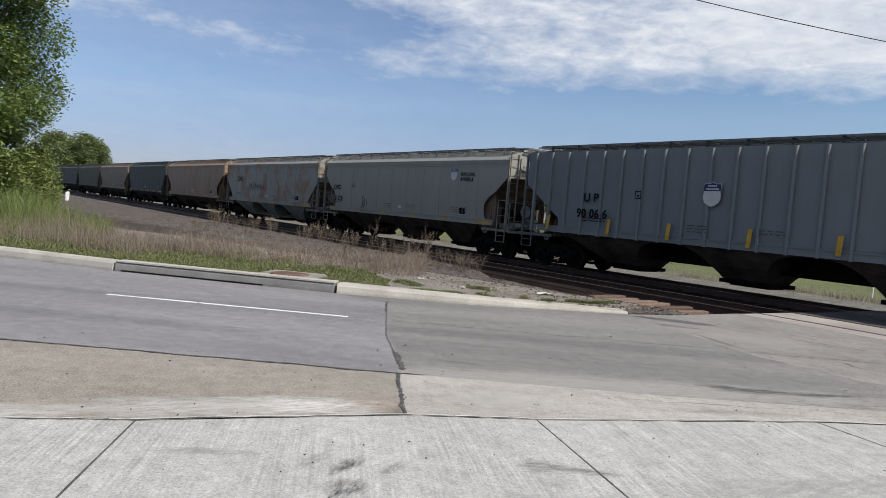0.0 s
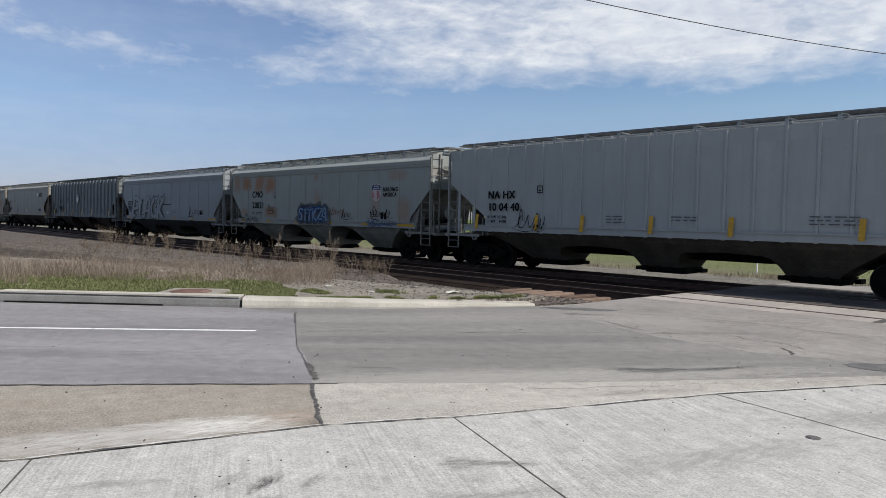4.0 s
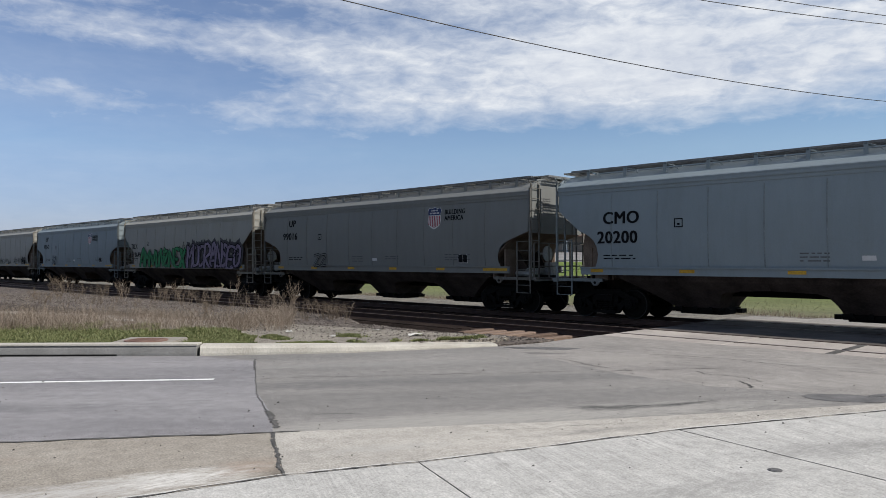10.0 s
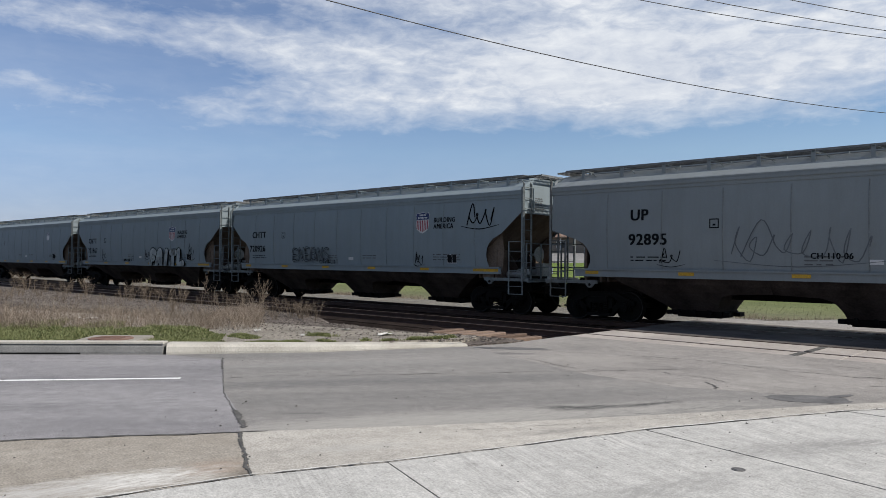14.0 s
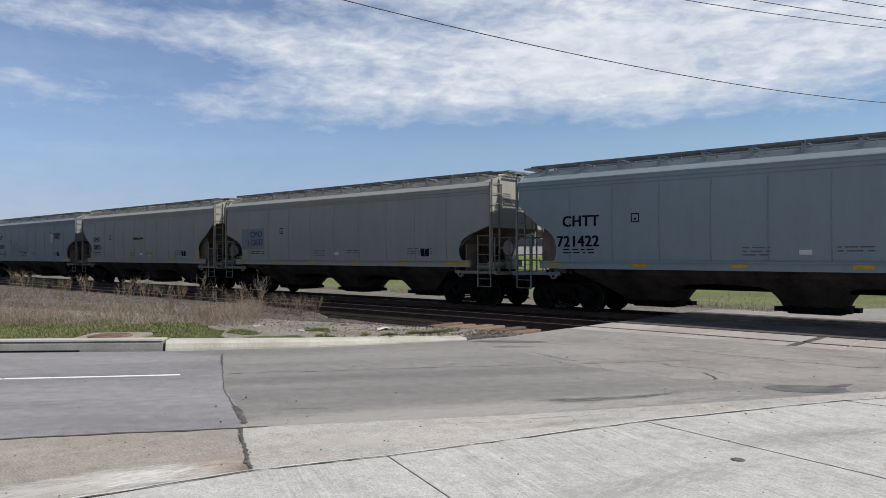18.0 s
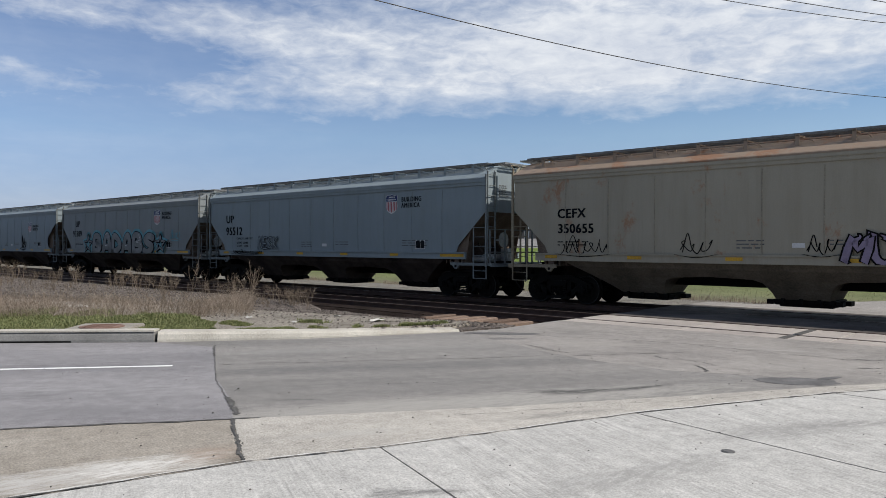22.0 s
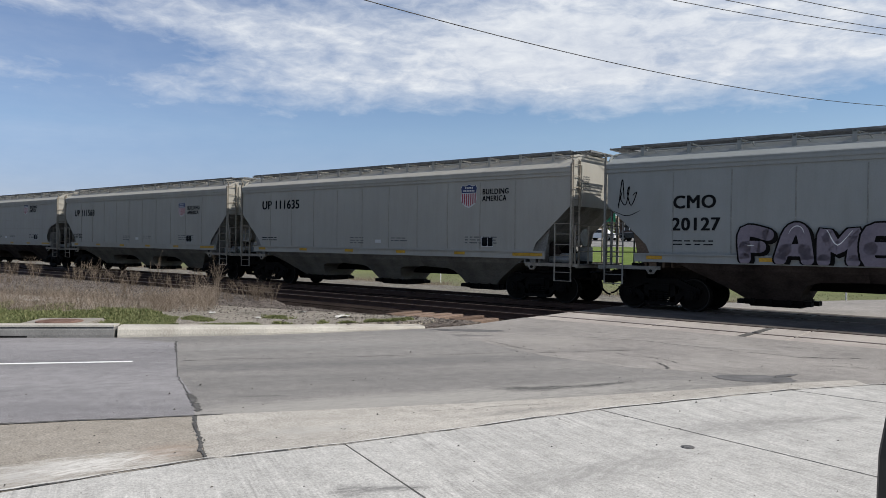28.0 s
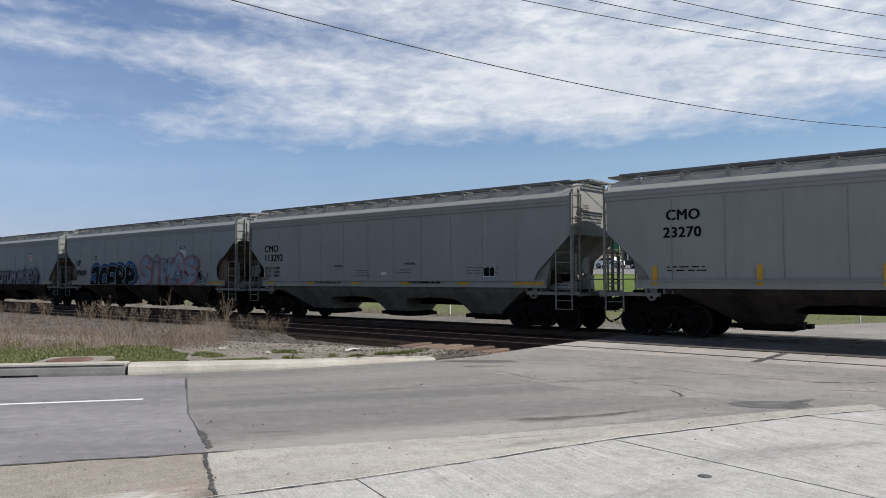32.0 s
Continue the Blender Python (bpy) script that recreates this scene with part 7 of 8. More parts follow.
def build_grass():
    rnd = random.Random(21)

    def strip(r):
        s = r.random() ** 0.75
        p, n = along(KERB_BACK, s)
        wide = 4.6 if s < 0.46 else max(1.7, 4.6 - 12.0 * (s - 0.46))
        wide *= 1 + 0.35 * noise.noise(Vector((s * 30, 0, 8.0)))
        u = 0.04 + wide * r.random() ** 1.25
        q = p + n * u
        off = q - Vector(MANHOLE)
        if abs(0.691 * off.x + 0.723 * off.y) < 0.63 + 0.15 * r.random() and abs(0.691 * off.y - 0.723 * off.x) < 0.60 + 0.2 * r.random():
            return None
        patch = noise.noise(Vector((q.x * 0.9, q.y * 0.9, 5.0)))
        clump = noise.noise(Vector((q.x * 2.6, q.y * 2.6, 3.0)))
        if patch + 0.5 * clump < (-0.75 if s < 0.5 else -0.36 if s < 0.66 else 0.0 if s < 0.84 else 0.3) + 0.25 * u / wide + r.uniform(-0.15, 0.15):
            return None
        return q.x, q.y, (0.5 + 0.6 * max(0, patch + 0.2) + 0.7 * max(0, clump + 0.1)) * (1.0 if s < 0.6 else 0.55) + (0.6 if s < 0.3 else 0), 0.11
    v, f = blades(strip, 230000, 0.03, 0.135, 0.024, rnd, 1.3)
    tagged(new("grass", mesh_from("grass", v, f, MAT["grass"])), "short green weedy grass along the kerb", "grass", kind="stuff")

    def bank(r):
        x, y = r.uniform(-75, 8), 27.5 + 22 * r.random() ** 1.6
        return x, y, 0.5 + 0.8 * r.random(), rise(y)
    v, f = blades(bank, 60000, 0.03, 0.075, 0.014, rnd, 1.2)
    tagged(new("field_grass", mesh_from("field_grass", v, f, MAT["field_blade"])), "rough green grass beyond the tracks", "grass", kind="stuff")

    def tuft(r):
        x, y = r.uniform(-80, 8), r.choice((27.0, 27.4, 28.0, 28.8)) + r.gauss(0, 0.25)
        if noise.noise(Vector((x * 0.5, y, 1.0))) < -0.05:
            return None
        return x, y, 1.0, -0.25
    v, f = blades(tuft, 30000, 0.08, 0.26, 0.012, rnd, 0.7)
    tagged(new("field_weeds", mesh_from("field_weeds", v, f, MAT["dry"])), "straw-coloured weeds at the edge of the gravel", "weeds", kind="stuff")


def build_dry_weeds():
    rnd = random.Random(33)

    def zone(r):
        p, n = along(KERB_BACK, 0.12 + 0.62 * r.random())
        y = r.random() ** 1.5
        q = p + n * (3.2 + 7.0 * y)
        if q.y > 14.3 or q.x > -14.6 - 0.25 * (q.y - 8) - 2.2 * r.random() ** 2 or q.x < -52:
            return None
        d = noise.noise(Vector((q.x * 0.35, q.y * 0.5, 9.0)))
        if d < -0.62 + 0.7 * y + r.uniform(-0.2, 0.2):
            return None
        return q.x, q.y, 0.6 + 0.6 * max(0, d) + 0.5 * (1 - y), 0.03
    v, f = blades(zone, 30000, 0.06, 0.56, 0.0055, rnd, 1.3)

    def far_zone(r):
        p, n = along(KERB_BACK, 0.06 + 0.30 * r.random())
        q = p + n * (1.6 + 5.5 * r.random() ** 1.2)
        d = noise.noise(Vector((q.x * 0.5, q.y * 0.5, 4.0)))
        if d < -0.25 + r.uniform(-0.2, 0.2) or q.x < -46:
            return None
        return q.x, q.y, 0.7 + 0.7 * max(0, d), 0.05
    v2, f2 = blades(far_zone, 16000, 0.15, 0.95, 0.008, rnd, 0.9)
    v, f = v + v2, f + [tuple(i + len(v) for i in q) for q in f2]
    tagged(new("dry_grass", mesh_from("dry_grass", v, f, MAT["dry"])), "tall dry tan grass on the slope below the track", "weeds", kind="stuff")


def weed_mesh(seed, height, spread, n):
    """A bare branching weed: thin stalks that fork."""
    rnd = random.Random(seed)
    bm = bmesh.new()

    def grow(p, d, ln, r, depth):
        q = p + d * ln
        rod(bm, p, q, r, 4)
        if depth:
            for _ in range(rnd.randint(2, 3)):
                t = rnd.uniform(0.45, 1.0)
                nd = (d + Vector((rnd.uniform(-1, 1), rnd.uniform(-1, 1), rnd.uniform(-0.1, 0.6))) * 0.62).normalized()
                grow(p + d * ln * t, nd, ln * rnd.uniform(0.4, 0.7), r * 0.6, depth - 1)
    for _ in range(n):
        a = rnd.uniform(0, 2 * math.pi)
        d = Vector((math.cos(a) * spread, math.sin(a) * spread, 1)).normalized()
        grow(Vector((math.cos(a) * 0.06, math.sin(a) * 0.06, 0)), d, height * rnd.uniform(0.4, 0.6), 0.008, 3)
    return mesh_of("dry_weed", bm, MAT["twig"])


def build_weeds():
    rnd = random.Random(5)
    kinds = [weed_mesh(i, rnd.uniform(0.7, 1.15), rnd.uniform(0.12, 0.4), rnd.randint(3, 7)) for i in range(7)]
    spots = []
    for _ in range(40):
        x = -20.5 - 26 * rnd.random() ** 1.2
        spots.append((x, 14.35 + rnd.gauss(0, 0.35), rnd.uniform(0.7, 1.25)))
    for _ in range(16):
        spots.append((-18.9 + rnd.gauss(0, 0.32), 14.1 + rnd.gauss(0, 0.25), rnd.uniform(0.45, 0.68)))
    for _ in range(70):
        x = -16.5 - 26 * rnd.random()
        spots.append((x, 9.2 + rnd.random() * 4.2, rnd.uniform(0.4, 0.8)))
    for x, y, k in spots:
        ob = tagged(new("dry_weed", kinds[rnd.randrange(7)]), "leafless dry brown weed beside the track", "weed", "dry weeds")
        ob.matrix_basis = pose(x, y, -0.06, 0, 0, rnd.uniform(0, 360)) @ Matrix.Diagonal((k, k, k, 1))


def tree_parts(seed, height, crown_r, crown_base, leaves, leaf_size, trunk_r=0.3, lobes=14):
    """Trunk with limbs, and a crown of many small leaf clumps around uneven lobes."""
    rnd = random.Random(seed)
    bm = bmesh.new()
    centres = []
    for i in range(lobes):
        t = (i + 0.5) / lobes
        z = crown_base + (height - crown_base) * (0.08 + 0.86 * t)
        prof = math.sin(math.pi * min(1, 0.18 + 0.80 * t)) ** 0.6
        a = i * 2.4 + rnd.uniform(-0.4, 0.4)
        r = crown_r * prof * rnd.uniform(0.35, 0.72)
        centres.append((Vector((r * math.cos(a), r * math.sin(a), z)), crown_r * rnd.uniform(0.30, 0.48) * (0.6 + 0.4 * prof)))
    top = Vector((0, 0, crown_base + (height - crown_base) * 0.6))
    segs = 5
    for i in range(segs):
        p, q = top * (i / segs), top * ((i + 1) / segs)
        rod(bm, p, q, trunk_r * (1 - 0.75 * i / segs), 8)
    for c, r in centres:
        z = max(crown_base * 0.7, c.z - r * 1.6)
        s = Vector((0, 0, min(z, top.z)))
        m = s.lerp(c, 0.5) + Vector((0, 0, -0.15 * r))
        rod(bm, s, m, trunk_r * 0.28, 5)
        rod(bm, m, c, trunk_r * 0.16, 5)
    verts, faces = [], []
    for k in range(leaves):
        c, r = centres[rnd.randrange(len(centres))]
        d = Vector((rnd.gauss(0, 1), rnd.gauss(0, 1), rnd.gauss(0, 0.8))).normalized()
        p = c + d * r * (rnd.random() ** 0.35) * rnd.uniform(0.8, 1.15)
        sz = leaf_size * rnd.uniform(0.6, 1.3)
        u = Vector((rnd.uniform(-1, 1), rnd.uniform(-1, 1), rnd.uniform(-0.5, 0.5))).normalized()
        w = u.cross(Vector((rnd.uniform(-0.6, 0.6), rnd.uniform(-0.6, 0.6), 1))).normalized()
        i = len(verts)
        verts += [tuple(p - u * sz), tuple(p + w * sz * 0.55), tuple(p + u * sz), tuple(p - w * sz * 0.55)]
        faces.append((i, i + 1, i + 2, i + 3))
    return bm, verts, faces


def tree(name, x, y, z, seed, height, crown_r, crown_base, leaves, leaf_size, leafmat, label, category="tree", group="", trunk_r=0.3, lobes=14):
    bm, v, f = tree_parts(seed, height, crown_r, crown_base, leaves, leaf_size, trunk_r, lobes)
    t = tagged(new(name), label, category, group)
    t.matrix_basis = pose(x, y, z)
    part("trunk", bm, MAT["bark"], t)
    shared("crown", mesh_from("crown", v, f, MAT[leafmat]), t)
    return t


def build_trees():
    tree("cottonwood_tree", -44.5, 1.6, -0.1, 3, 17.5, 4.3, 2.2, 95000, 0.105, "leaf", "tall dense green cottonwood tree beside the road", trunk_r=0.45, lobes=26)
    tree("tree", -40.0, 0.2, -0.1, 8, 9.0, 3.0, 1.0, 12000, 0.14, "leaf", "dark green young tree below the cottonwood", trunk_r=0.2)
    tree("tree", -222, 33, -0.3, 11, 14.6, 8.5, 1.2, 26000, 0.34, "leaf_far", "broad green tree near the railway", trunk_r=0.4, lobes=22)
    tree("tree", -290, 34, -0.3, 12, 18.5, 10.5, 1.2, 22000, 0.42, "leaf_far", "broad green tree near the railway", trunk_r=0.5, lobes=22)
    for i, (x, y, h, r) in enumerate(((-34.0, 1.9, 2.6, 1.7), (-38.0, 3.0, 3.1, 1.8), (-33.0, 0.0, 2.3, 1.7), (-44.0, 4.1, 3.5, 1.9), (-36.5, 1.2, 3.0, 1.9))):
        tree("bush", x, y, -0.05, 40 + i, h, r, 0.15, 10000, 0.085, "bush_leaf", "leafy yellow-green bush on the verge", "bush", "bushes on the verge", 0.06, 12)
    rnd = random.Random(50)

    def tall(r):
        a, s = r.uniform(0, 2 * math.pi), r.random() ** 0.5
        x, y = -29.8 + math.cos(a) * s * 6.4, 2.2 + math.sin(a) * s * 2.6 + 0.9 * math.cos(a) * s
        k = noise.noise(Vector((x * 0.8, y * 0.8, 3.0)))
        if k < -0.3:
            return None
        return x, y, (0.3 + 0.9 * (1 - s) + 0.7 * k) * (0.45 + 0.75 * r.random()), 0.05
    v, f = blades(tall, 22000, 0.3, 1.5, 0.018, rnd, 0.8)
    tagged(new("tall_grass", mesh_from("tall_grass", v, f, MAT["bush_leaf"])), "tall green grass before the bushes", "grass", kind="stuff")
    # trees along the far side of the car park
    masters = []
    for i in range(4):
        masters.append(tree("tree", -62 + i * 11, 112 + 3 * (i % 2), 3.2, 60 + i, 9.0 + i * 0.7, 3.9, 1.2, 5200, 0.30, "leaf_far", "green leafy tree behind the low buildings", "tree", "trees behind the car park"))
    spots = ((-20, 118, 0.95), (-9, 113, 1.05), (2, 116, 1.0), (-72, 118, 1.1), (-84, 114, 0.95), (-14, 126, 1.2), (-38, 127, 1.2), (-50, 125, 1.15), (-27, 130, 1.25), (14, 118, 1.0), (-97, 118, 1.05), (-3, 128, 1.2))
    for k, (x, y, sc) in enumerate(spots):
        copy_thing(masters[k % 4], pose(x, y, 3.3, 0, 0, 77 * k) @ Matrix.Diagonal((sc * 1.25, sc * 1.25, sc * 1.12, 1)))


# ---- poles and wires ----
def pole(x, y, z, height, label):
    p = tagged(new("utility_pole"), label, "pole", "utility poles")
    p.matrix_basis = pose(x, y, z)
    bm = bmesh.new()
    disc(bm, (0, 0, -0.3), "z", 0.16, height + 0.3, 12, 0.11)
    part("post", bm, MAT["wood_pole"], p)
    bm = bmesh.new()
    box(bm, -1.2, -0.06, height - 0.75, 1.2, 0.06, height - 0.62)
    part("crossarm", bm, MAT["wood_pole"], p)
    for u in (-1.05, -0.45, 0.45, 1.05):
        bm = bmesh.new()
        disc(bm, (u, 0, height - 0.62), "z", 0.05, 0.16, 8, 0.035)
        part("insulator", bm, MAT["iron"], p)


def wire(a, b, sag, r=0.012):
    """A hanging cable between two points."""
    a, b = Vector(a), Vector(b)
    bm = bmesh.new()
    n = 48
    pts = [a.lerp(b, i / n) - Vector((0, 0, 4 * sag * (i / n) * (1 - i / n))) for i in range(n + 1)]
    d = (b - a).normalized()
    u = d.orthogonal().normalized()
    w = d.cross(u)
    loft(bm, [[tuple(p + r * (math.cos(k * 1.2566) * u + math.sin(k * 1.2566) * w)) for k in range(5)] for p in pts])
    tagged(part("power_line", bm, MAT["cable"]), "thin black overhead cable", "cable", "overhead cables")


def build_poles():
    for (x, y, z, h) in ((4.6, 62.0, 1.1, 12.0), (13.5, 62.0, 1.1, 13.4), (-17.6, -6.0, 0.0, 9.9), (-23.3, -7.0, 0.0, 14.2), (-15.9, 97.0, 3.2, 9.6)):
        pole(x, y, z, h, "weathered wooden utility pole with a crossarm")
    for a, b, s in WIRES:
        wire(a, b, s)


WIRES = [((-17.6, -6.0, 9.34), (4.6, 62.0, 12.49), 3.75), ((-24.57, -7.0, 13.11), (13.0, 62.0, 14.4), 4.33), ((-23.9, -7.0, 13.77), (13.4, 62.0, 14.58), 4.68), ((-23.01, -7.0, 14.26), (13.8, 62.0, 14.76), 4.84), ((-22.02, -7.0, 13.15), (14.2, 62.0, 15.12), 3.95)]

def build_far_woods():
    """A low belt of trees along the far side, closing the view between the wagons."""
    rnd = random.Random(91)
    verts, faces = [], []
    for i in range(1000):
        x, y = -820 + 930 * rnd.random() ** 0.8, rnd.uniform(146, 168)
        r = rnd.uniform(2.0, 3.6)
        c = Vector((x, y, 3.6 + r * rnd.uniform(0.5, 1.35)))
        for k in range(60):
            d = Vector((rnd.gauss(0, 1), rnd.gauss(0, 1), rnd.gauss(0, 0.9))).normalized()
            p = c + d * r * rnd.uniform(0.6, 1.1)
            s = rnd.uniform(0.4, 0.95)
            u = Vector((rnd.uniform(-1, 1), rnd.uniform(-1, 1), rnd.uniform(-0.5, 0.5))).normalized() * s
            w = u.cross(Vector((rnd.uniform(-0.6, 0.6), rnd.uniform(-0.6, 0.6), 1))).normalized() * s * 0.6
            n = len(verts)
            verts += [tuple(p - u), tuple(p + w), tuple(p + u), tuple(p - w)]
            faces.append((n, n + 1, n + 2, n + 3))
    tagged(new("far_woods", mesh_from("far_woods", verts, faces, MAT["leaf_far"])), "low belt of green woods on the far side", "woods", kind="stuff")


build_far_woods()
build_grass()
build_dry_weeds()
build_weeds()
build_trees()
build_poles()


# ---- beyond the tracks: car park, low buildings, parked cars ----
MAT["brick"] = mottled("brick_wall", (0.07, 0.05, 0.042), (0.13, 0.095, 0.08), 1.0, 14, 0.9, 0.3)
MAT["roof_brown"] = mottled("roof_brown", (0.17, 0.115, 0.085), (0.27, 0.195, 0.15), 0.6, 10, 0.9, 0.3)
MAT["siding"] = mottled("tan_siding", (0.17, 0.14, 0.115), (0.24, 0.205, 0.175), 0.8, 12, 0.7, 0.15)
MAT["dark_glass"] = mottled("dark_glass", (0.012, 0.014, 0.016), (0.03, 0.034, 0.038), 0.6, 6, 0.12, 0.02)
MAT["trim_white"] = mottled("trim_white", (0.66, 0.66, 0.64), (0.78, 0.78, 0.76), 2, 12, 0.6, 0.1)
MAT["car_white"] = mottled("car_white", (0.68, 0.69, 0.70), (0.76, 0.77, 0.78), 1, 20, 0.25, 0.02, speck=0.05)
MAT["mirror_plastic"] = mottled("mirror_plastic", (0.004, 0.004, 0.005), (0.008, 0.008, 0.009), 8, 120, 0.6, 0.02, speck=0.05)
MAT["car_black"] = mottled("car_black", (0.010, 0.011, 0.013), (0.02, 0.021, 0.024), 1, 20, 0.22, 0.02, speck=0.05)
MAT["car_grey"] = mottled("car_grey", (0.20, 0.21, 0.22), (0.28, 0.29, 0.30), 1, 20, 0.3, 0.02, speck=0.05)
MAT["car_red"] = mottled("car_red", (0.10, 0.012, 0.012), (0.16, 0.02, 0.02), 1, 20, 0.25, 0.02, speck=0.05)
MAT["rubber"] = mottled("rubber", (0.010, 0.010, 0.010), (0.022, 0.022, 0.022), 2, 20, 0.85, 0.1)
MAT["car_park"] = mottled("car_park", (0.17, 0.165, 0.16), (0.25, 0.245, 0.235), 0.4, 10, 0.9, 0.2)
MAT["sign_green"] = mottled("sign_green", (0.01, 0.14, 0.07), (0.02, 0.20, 0.10), 1, 10, 0.5, 0.05)


def build_car_park():
    bm = bmesh.new()
    loft(bm, [[(x, 72, rise(72) - 0.2), (x, 72, rise(72) + 0.02), (x, 88, rise(88) + 0.03), (x, 96, rise(96) + 0.03), (x, 96, rise(96) - 0.3)] for x in (-130, 60)])
    tagged(part("car_park", bm, MAT["car_park"]), "pale concrete car park beyond the grass", "car park", kind="structure")


def low_building(x0, x1, y, wall, roof, label, doors, hgt=2.55, rid=1.15, depth=11.0):
    """A long single-storey building with a shallow roof, doors and windows."""
    b = tagged(new("house"), label, "building", "low buildings")
    z = rise(96)
    b.matrix_basis = pose((x0 + x1) / 2, y, z)
    w = (x1 - x0) / 2
    # front wall in piers between the openings
    cuts = sorted(doors)
    bm = bmesh.new()
    x = -w
    for cx, cw, z0, z1 in cuts:
        box(bm, x, 0, -0.4, cx - cw / 2, 0.25, hgt)
        if z0 > 0:
            box(bm, cx - cw / 2, 0, -0.4, cx + cw / 2, 0.25, z0)
        box(bm, cx - cw / 2, 0, z1, cx + cw / 2, 0.25, hgt)
        x = cx + cw / 2
    box(bm, x, 0, -0.4, w, 0.25, hgt)
    box(bm, -w, 0.25, -0.4, -w + 0.25, depth, hgt)
    box(bm, w - 0.25, 0.25, -0.4, w, depth, hgt)
    box(bm, -w, depth - 0.25, -0.4, w, depth, hgt)
    part("wall", bm, MAT[wall], b)
    bm = bmesh.new()
    loft(bm, [[(xx, -0.9, hgt - 0.05), (xx, -0.9, hgt + 0.12), (xx, depth / 2, hgt + rid), (xx, depth + 0.6, hgt + 0.12), (xx, depth + 0.6, hgt - 0.05)] for xx in (-w - 0.5, w + 0.5)])
    part("roof", bm, MAT[roof], b)
    bm = bmesh.new()
    box(bm, -w - 0.52, -0.95, hgt - 0.12, w + 0.52, -0.9, hgt + 0.13)
    part("fascia", bm, MAT["roof_brown"], b)
    for cx, cw, z0, z1 in cuts:
        win = new("window" if z0 > 0 else "door")
        win.parent = b
        bm = bmesh.new()
        box(bm, cx - cw / 2, 0.12, max(z0, -0.1), cx + cw / 2, 0.16, z1)
        part("pane", bm, MAT["dark_glass"], win)
        bm = bmesh.new()
        for a0, b0, a1, b1 in ((-cw / 2, z0, -cw / 2 + 0.08, z1), (cw / 2 - 0.08, z0, cw / 2, z1), (-cw / 2, z1 - 0.08, cw / 2, z1), (-0.04, z0, 0.04, z1)):
            box(bm, cx + a0, 0.07, max(b0, -0.1), cx + a1, 0.12, b1)
        part("frame", bm, MAT["trim_white"], win)
    for k in range(int(2 * w / 4)):
        bm = bmesh.new()
        xx = -w + 1.0 + k * (2 * w - 2) / max(1, int(2 * w / 4) - 1)
        box(bm, xx - 0.07, -0.75, -0.4, xx + 0.07, -0.61, hgt - 0.05)
        part("porch_post", bm, MAT["trim_white"], b)
    return b


def gable_house(x, y, label):
    b = tagged(new("house"), label, "house")
    z = rise(y)
    b.matrix_basis = pose(x, y, z)
    bm = bmesh.new()
    loft(bm, [[(-3.6, yy, -0.4), (-3.6, yy, 2.9), (0, yy, 5.4), (3.6, yy, 2.9), (3.6, yy, -0.4)] for yy in (0, 9)])
    part("wall", bm, MAT["brick"], b)
    for s in (-1, 1):
        bm = bmesh.new()
        loft(bm, [[(s * 4.1, yy, 2.6), (s * 4.1, yy, 2.75), (0, yy, 5.62), (0, yy, 5.45)] for yy in (-0.4, 9.4)])
        part("roof", bm, MAT["roof_brown"], b)
    for cx, cz in ((-1.6, 1.3), (1.6, 1.3), (0, 3.6)):
        win = new("window")
        win.parent = b
        bm = bmesh.new()
        box(bm, cx - 0.5, -0.04, cz - 0.6, cx + 0.5, 0.02, cz + 0.6)
        part("frame", bm, MAT["trim_white"], win)
        bm = bmesh.new()
        box(bm, cx - 0.42, -0.06, cz - 0.52, cx + 0.42, -0.03, cz + 0.52)
        part("pane", bm, MAT["dark_glass"], win)


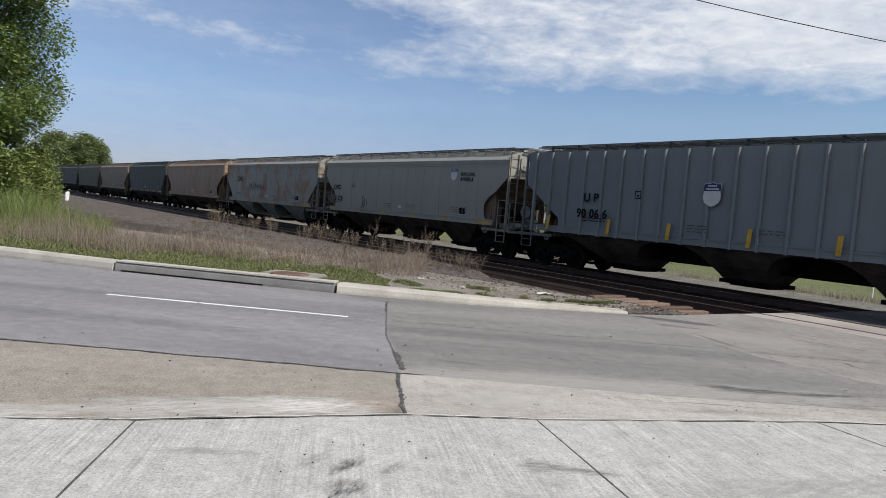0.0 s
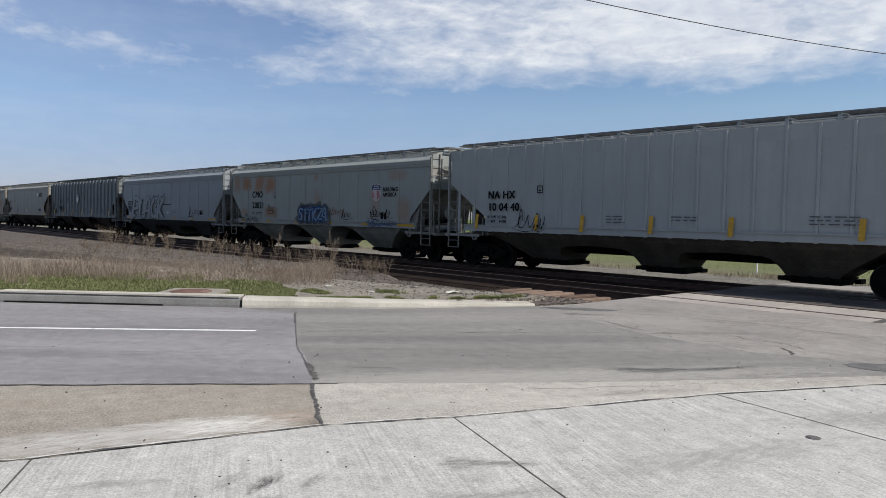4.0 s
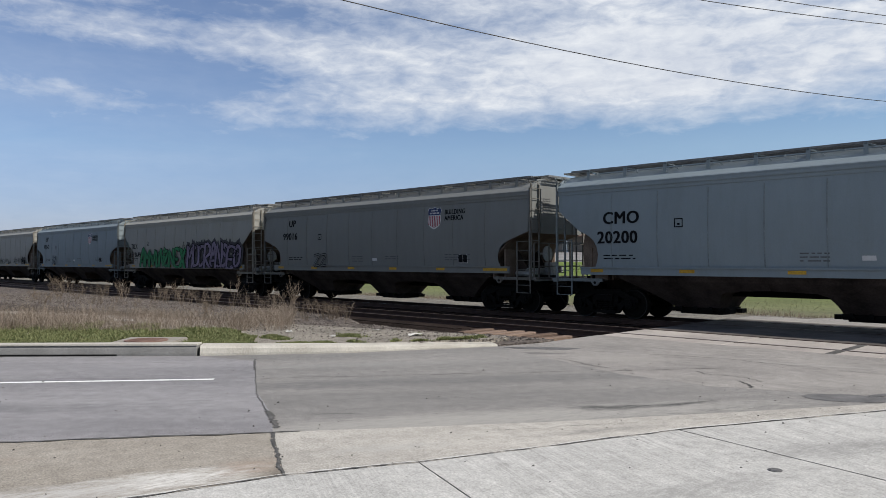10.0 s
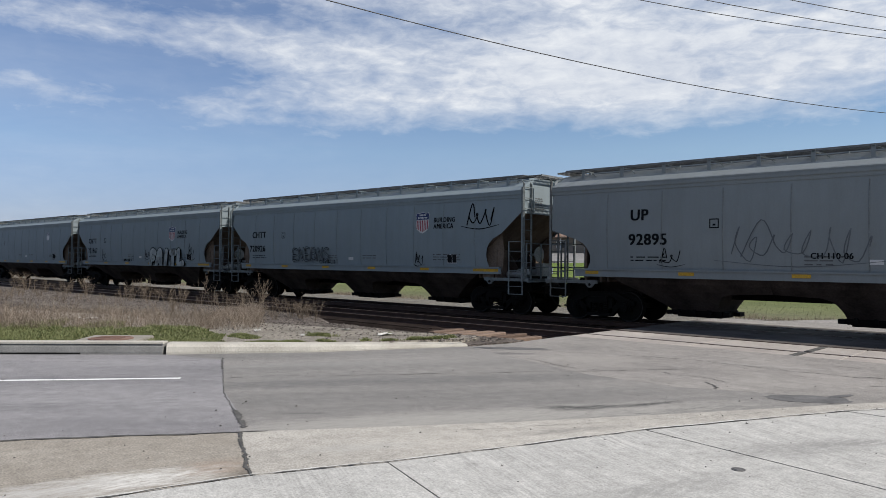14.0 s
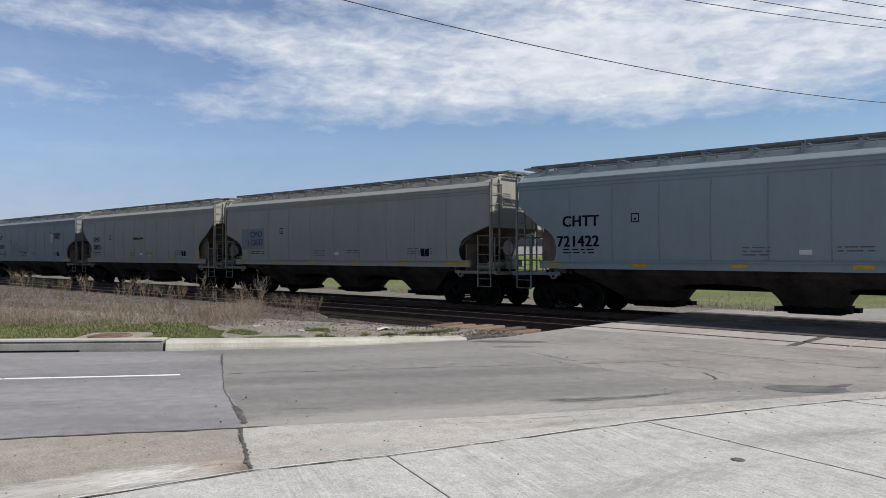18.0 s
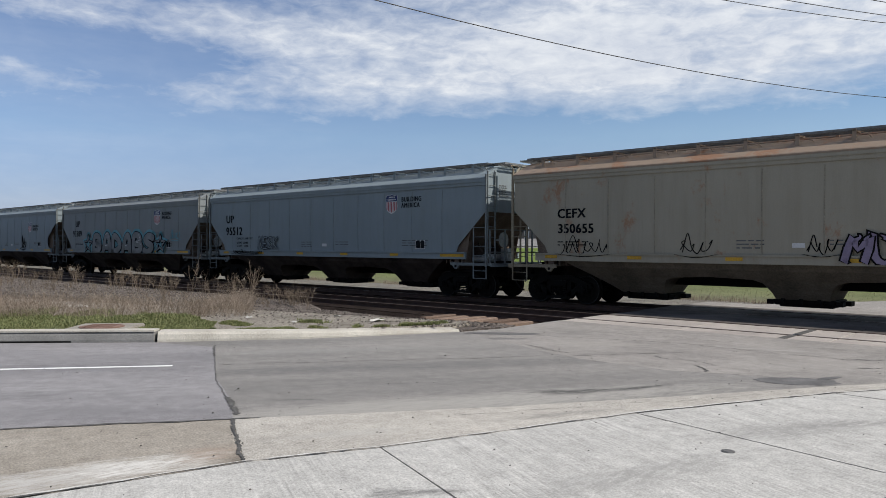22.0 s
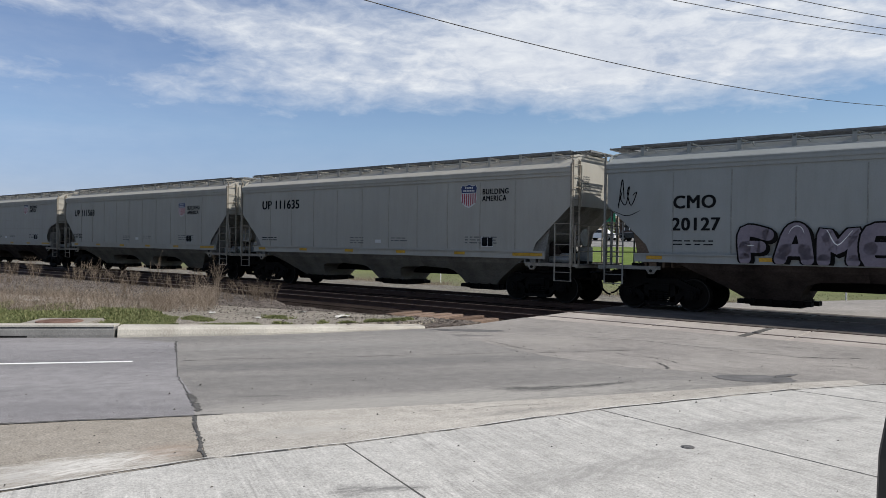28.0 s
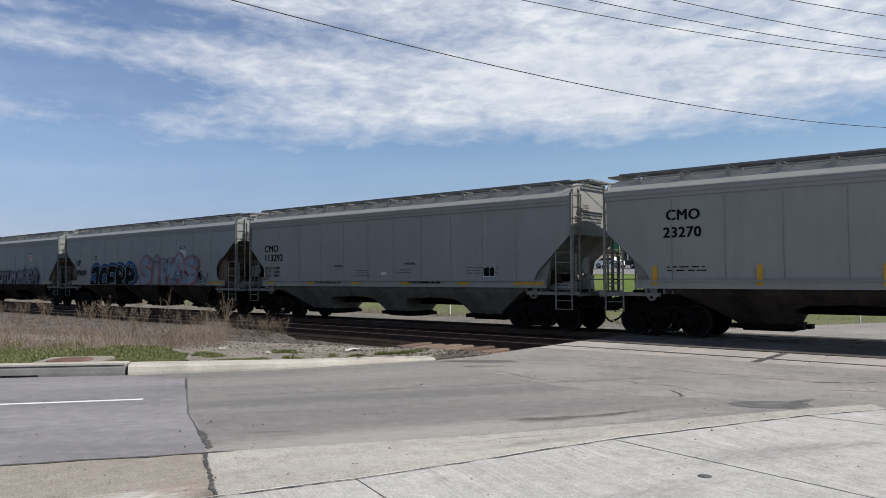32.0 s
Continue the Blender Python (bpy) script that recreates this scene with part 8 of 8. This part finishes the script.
def parked_car(x, y, paint_key, kind, label, flip=False):
    """A parked vehicle, seen from the side: body, glass, wheels, lamps."""
    c = tagged(new("parked_car"), label, "car", "parked cars")
    c.matrix_basis = pose(x, y, rise(y) + 0.03, 0, 0, 180 if flip else 0)
    if kind == "pickup":
        prof = [(-2.75, 0.45), (-2.8, 1.05), (-0.55, 1.1), (-0.25, 1.80), (1.05, 1.82), (1.65, 1.15), (2.65, 1.02), (2.8, 0.8), (2.78, 0.42)]
        cab = [(-0.38, 1.16), (-0.14, 1.70), (0.98, 1.72), (1.45, 1.18)]
    elif kind == "suv":
        prof = [(-2.4, 0.42), (-2.45, 1.0), (-2.2, 1.72), (0.75, 1.78), (1.45, 1.12), (2.3, 0.98), (2.45, 0.75), (2.42, 0.40)]
        cab = [(-2.1, 1.12), (-1.95, 1.62), (0.68, 1.68), (1.22, 1.14)]
    else:
        prof = [(-2.25, 0.38), (-2.3, 0.9), (-1.5, 1.0), (-0.75, 1.42), (0.55, 1.44), (1.25, 0.98), (2.15, 0.88), (2.3, 0.66), (2.28, 0.36)]
        cab = [(-1.25, 1.0), (-0.66, 1.34), (0.48, 1.36), (1.0, 1.0)]
    bm = bmesh.new()
    loft(bm, [[(a, yy, h - (0.05 if abs(yy) > 0.85 else 0)) for a, h in prof] for yy in (-0.92, -0.8, 0.8, 0.92)])
    body = part("body", bm, MAT[paint_key], c)
    for s in (-1, 1):
        bm = bmesh.new()
        loft(bm, [[(a, yy, h) for a, h in cab] for yy in (s * 0.90, s * 0.935)])
        part("side_window", bm, MAT["dark_glass"], c)
        for wx in (prof[0][0] + 0.95, prof[-1][0] - 0.95):
            bm = bmesh.new()
            disc(bm, (wx, s * 0.80 - 0.12, 0.34), "y", 0.345, 0.26, 20)
            w = part("wheel", bm, MAT["rubber"], c)
            bm = bmesh.new()
            disc(bm, (wx, s * 0.945 - 0.01, 0.34), "y", 0.21, 0.02, 14)
            part("rim", bm, MAT["steel_grey"], w)
        bm = bmesh.new()
        box(bm, prof[-1][0] - 0.12, s * 0.70 - 0.14, 0.68, prof[-1][0] + 0.03, s * 0.70 + 0.14, 0.84)
        part("headlight", bm, MAT["trim_white"], c)
    return c


def build_background():
    build_car_park()
    low_building(-47, -25.5, 97, "brick", "roof_brown", "long low brown brick building with a shallow roof",
                 [(-8.5, 1.6, 0.9, 2.1), (-5.5, 1.1, 0.0, 2.1), (-2.2, 1.8, 0.9, 2.1), (1.2, 1.1, 0.0, 2.1), (4.2, 1.8, 0.9, 2.1), (7.8, 1.6, 0.9, 2.1)])
    low_building(-22.5, -8.5, 97, "brick", "roof_brown", "low brown shop with a white sign band and dark windows",
                 [(-4.8, 2.2, 0.6, 2.2), (-1.4, 1.2, 0.0, 2.2), (1.6, 2.4, 0.6, 2.2), (5.0, 2.0, 0.6, 2.2)])
    low_building(-78, -54, 98, "siding", "roof_brown", "long tan house with a brown roof",
                 [(-8.0, 1.4, 0.9, 2.1), (-3.0, 1.1, 0.0, 2.1), (1.8, 1.8, 0.9, 2.1), (7.0, 1.6, 0.9, 2.1)])
    gable_house(-36.0, 112, "brown gabled house behind the brick building")
    parked_car(-23.6, 87.0, "car_black", "pickup", "dark parked pickup truck in the car park")
    parked_car(-19.6, 85.6, "car_white", "pickup", "white parked pickup truck in the car park")
    parked_car(-26.6, 90.0, "car_black", "sedan", "black parked saloon car", True)
    parked_car(-15.6, 86.5, "car_red", "sedan", "dark red parked saloon car")
    parked_car(-33.8, 89.0, "car_grey", "suv", "grey parked car in the car park", True)
    parked_car(-38.5, 86.5, "car_black", "pickup", "dark parked pickup truck beside a grey car")
    parked_car(-44.5, 88.0, "car_white", "sedan", "white parked saloon car")
    # lamp posts and a green road sign by the car park
    for x, h in ((-42.3, 5.2), (-30.5, 4.6)):
        lp = tagged(new("street_lamp"), "slim pale lamp post by the car park", "lamp post", "lamp posts")
        lp.matrix_basis = pose(x, 84, rise(84))
        bm = bmesh.new()
        disc(bm, (0, 0, -0.2), "z", 0.07, h + 0.2, 8, 0.05)
        part("post", bm, MAT["trim_white"], lp)
        bm = bmesh.new()
        box(bm, -0.3, -0.12, h - 0.02, 0.3, 0.12, h + 0.1)
        part("lamp_head", bm, MAT["steel_grey"], lp)
    sg = tagged(new("road_sign"), "small green sign on two posts", "sign")
    sg.matrix_basis = pose(-38.6, 78, rise(78))
    bm = bmesh.new()
    box(bm, -0.9, -0.03, 2.6, 0.9, 0.0, 3.6)
    part("sign_face", bm, MAT["sign_green"], sg)
    for u in (-0.6, 0.6):
        bm = bmesh.new()
        rod(bm, (u, 0.02, -0.2), (u, 0.02, 3.5), 0.04)
        part("post", bm, MAT["steel_grey"], sg)
    # small white marker posts in the grass
    for x, y in ((-13.4, 29.6), (-24.5, 30.0), (-5.3, 29.8)):
        bm = bmesh.new()
        disc(bm, (0, 0, -0.1), "z", 0.035, 0.75, 8)
        m = tagged(part("marker_post", bm, MAT["trim_white"]), "thin white marker post in the grass", "post", "marker posts")
        m.matrix_basis = pose(x, y, rise(y))
    tb = tagged(new("trackside_box"), "white metal cabinet beside the track", "cabinet")
    tb.matrix_basis = pose(-66, 8.7, -0.3)
    bm = bmesh.new()
    box(bm, -0.14, -0.14, 0.5, 0.14, 0.14, 1.25)
    bmesh.ops.bevel(bm, geom=bm.edges[:], offset=0.03, segments=2, affect="EDGES")
    part("cabinet", bm, MAT["trim_white"], tb)
    bm = bmesh.new()
    disc(bm, (0, 0, 0), "z", 0.08, 0.5, 8)
    part("post", bm, MAT["steel_grey"], tb)


def build_side_mirror():
    """The black door mirror of the vehicle from which the view is taken."""
    m = tagged(new("door_mirror"), "black plastic door mirror of a car", "car mirror")
    m.matrix_basis = pose(0.0305, 0.63, 1.575)
    bm = bmesh.new()
    bmesh.ops.create_uvsphere(bm, u_segments=28, v_segments=16, radius=1.0)
    for v in bm.verts:
        x, y, z = v.co
        k = (abs(x) ** 4 + abs(z) ** 4) ** 0.25 if abs(x) + abs(z) > 1e-6 else 1
        s = math.hypot(x, z) / k if k > 1e-6 else 1
        v.co = (x * s * 0.12, y * 0.06, z * s * 0.13)
    part("housing", bm, MAT["mirror_plastic"], m)
    bm = bmesh.new()
    loft(bm, [[(0.08, -0.03, -0.06), (0.08, 0.03, -0.06), (0.08, 0.03, -0.12), (0.08, -0.03, -0.12)], [(0.26, -0.03, -0.13), (0.26, 0.03, -0.13), (0.26, 0.03, -0.18), (0.26, -0.03, -0.18)]])
    part("arm", bm, MAT["mirror_plastic"], m)


build_background()
build_side_mirror()


# ---- what moves ----
def motions():
    for car, x0 in TRAIN:
        walk(car, [(t, pose(x0 - SPEED * t, RAIL_Y["far"], 0.0)) for t in (0.0, 8.0, 16.0, 24.0, 32.0)])


motions()
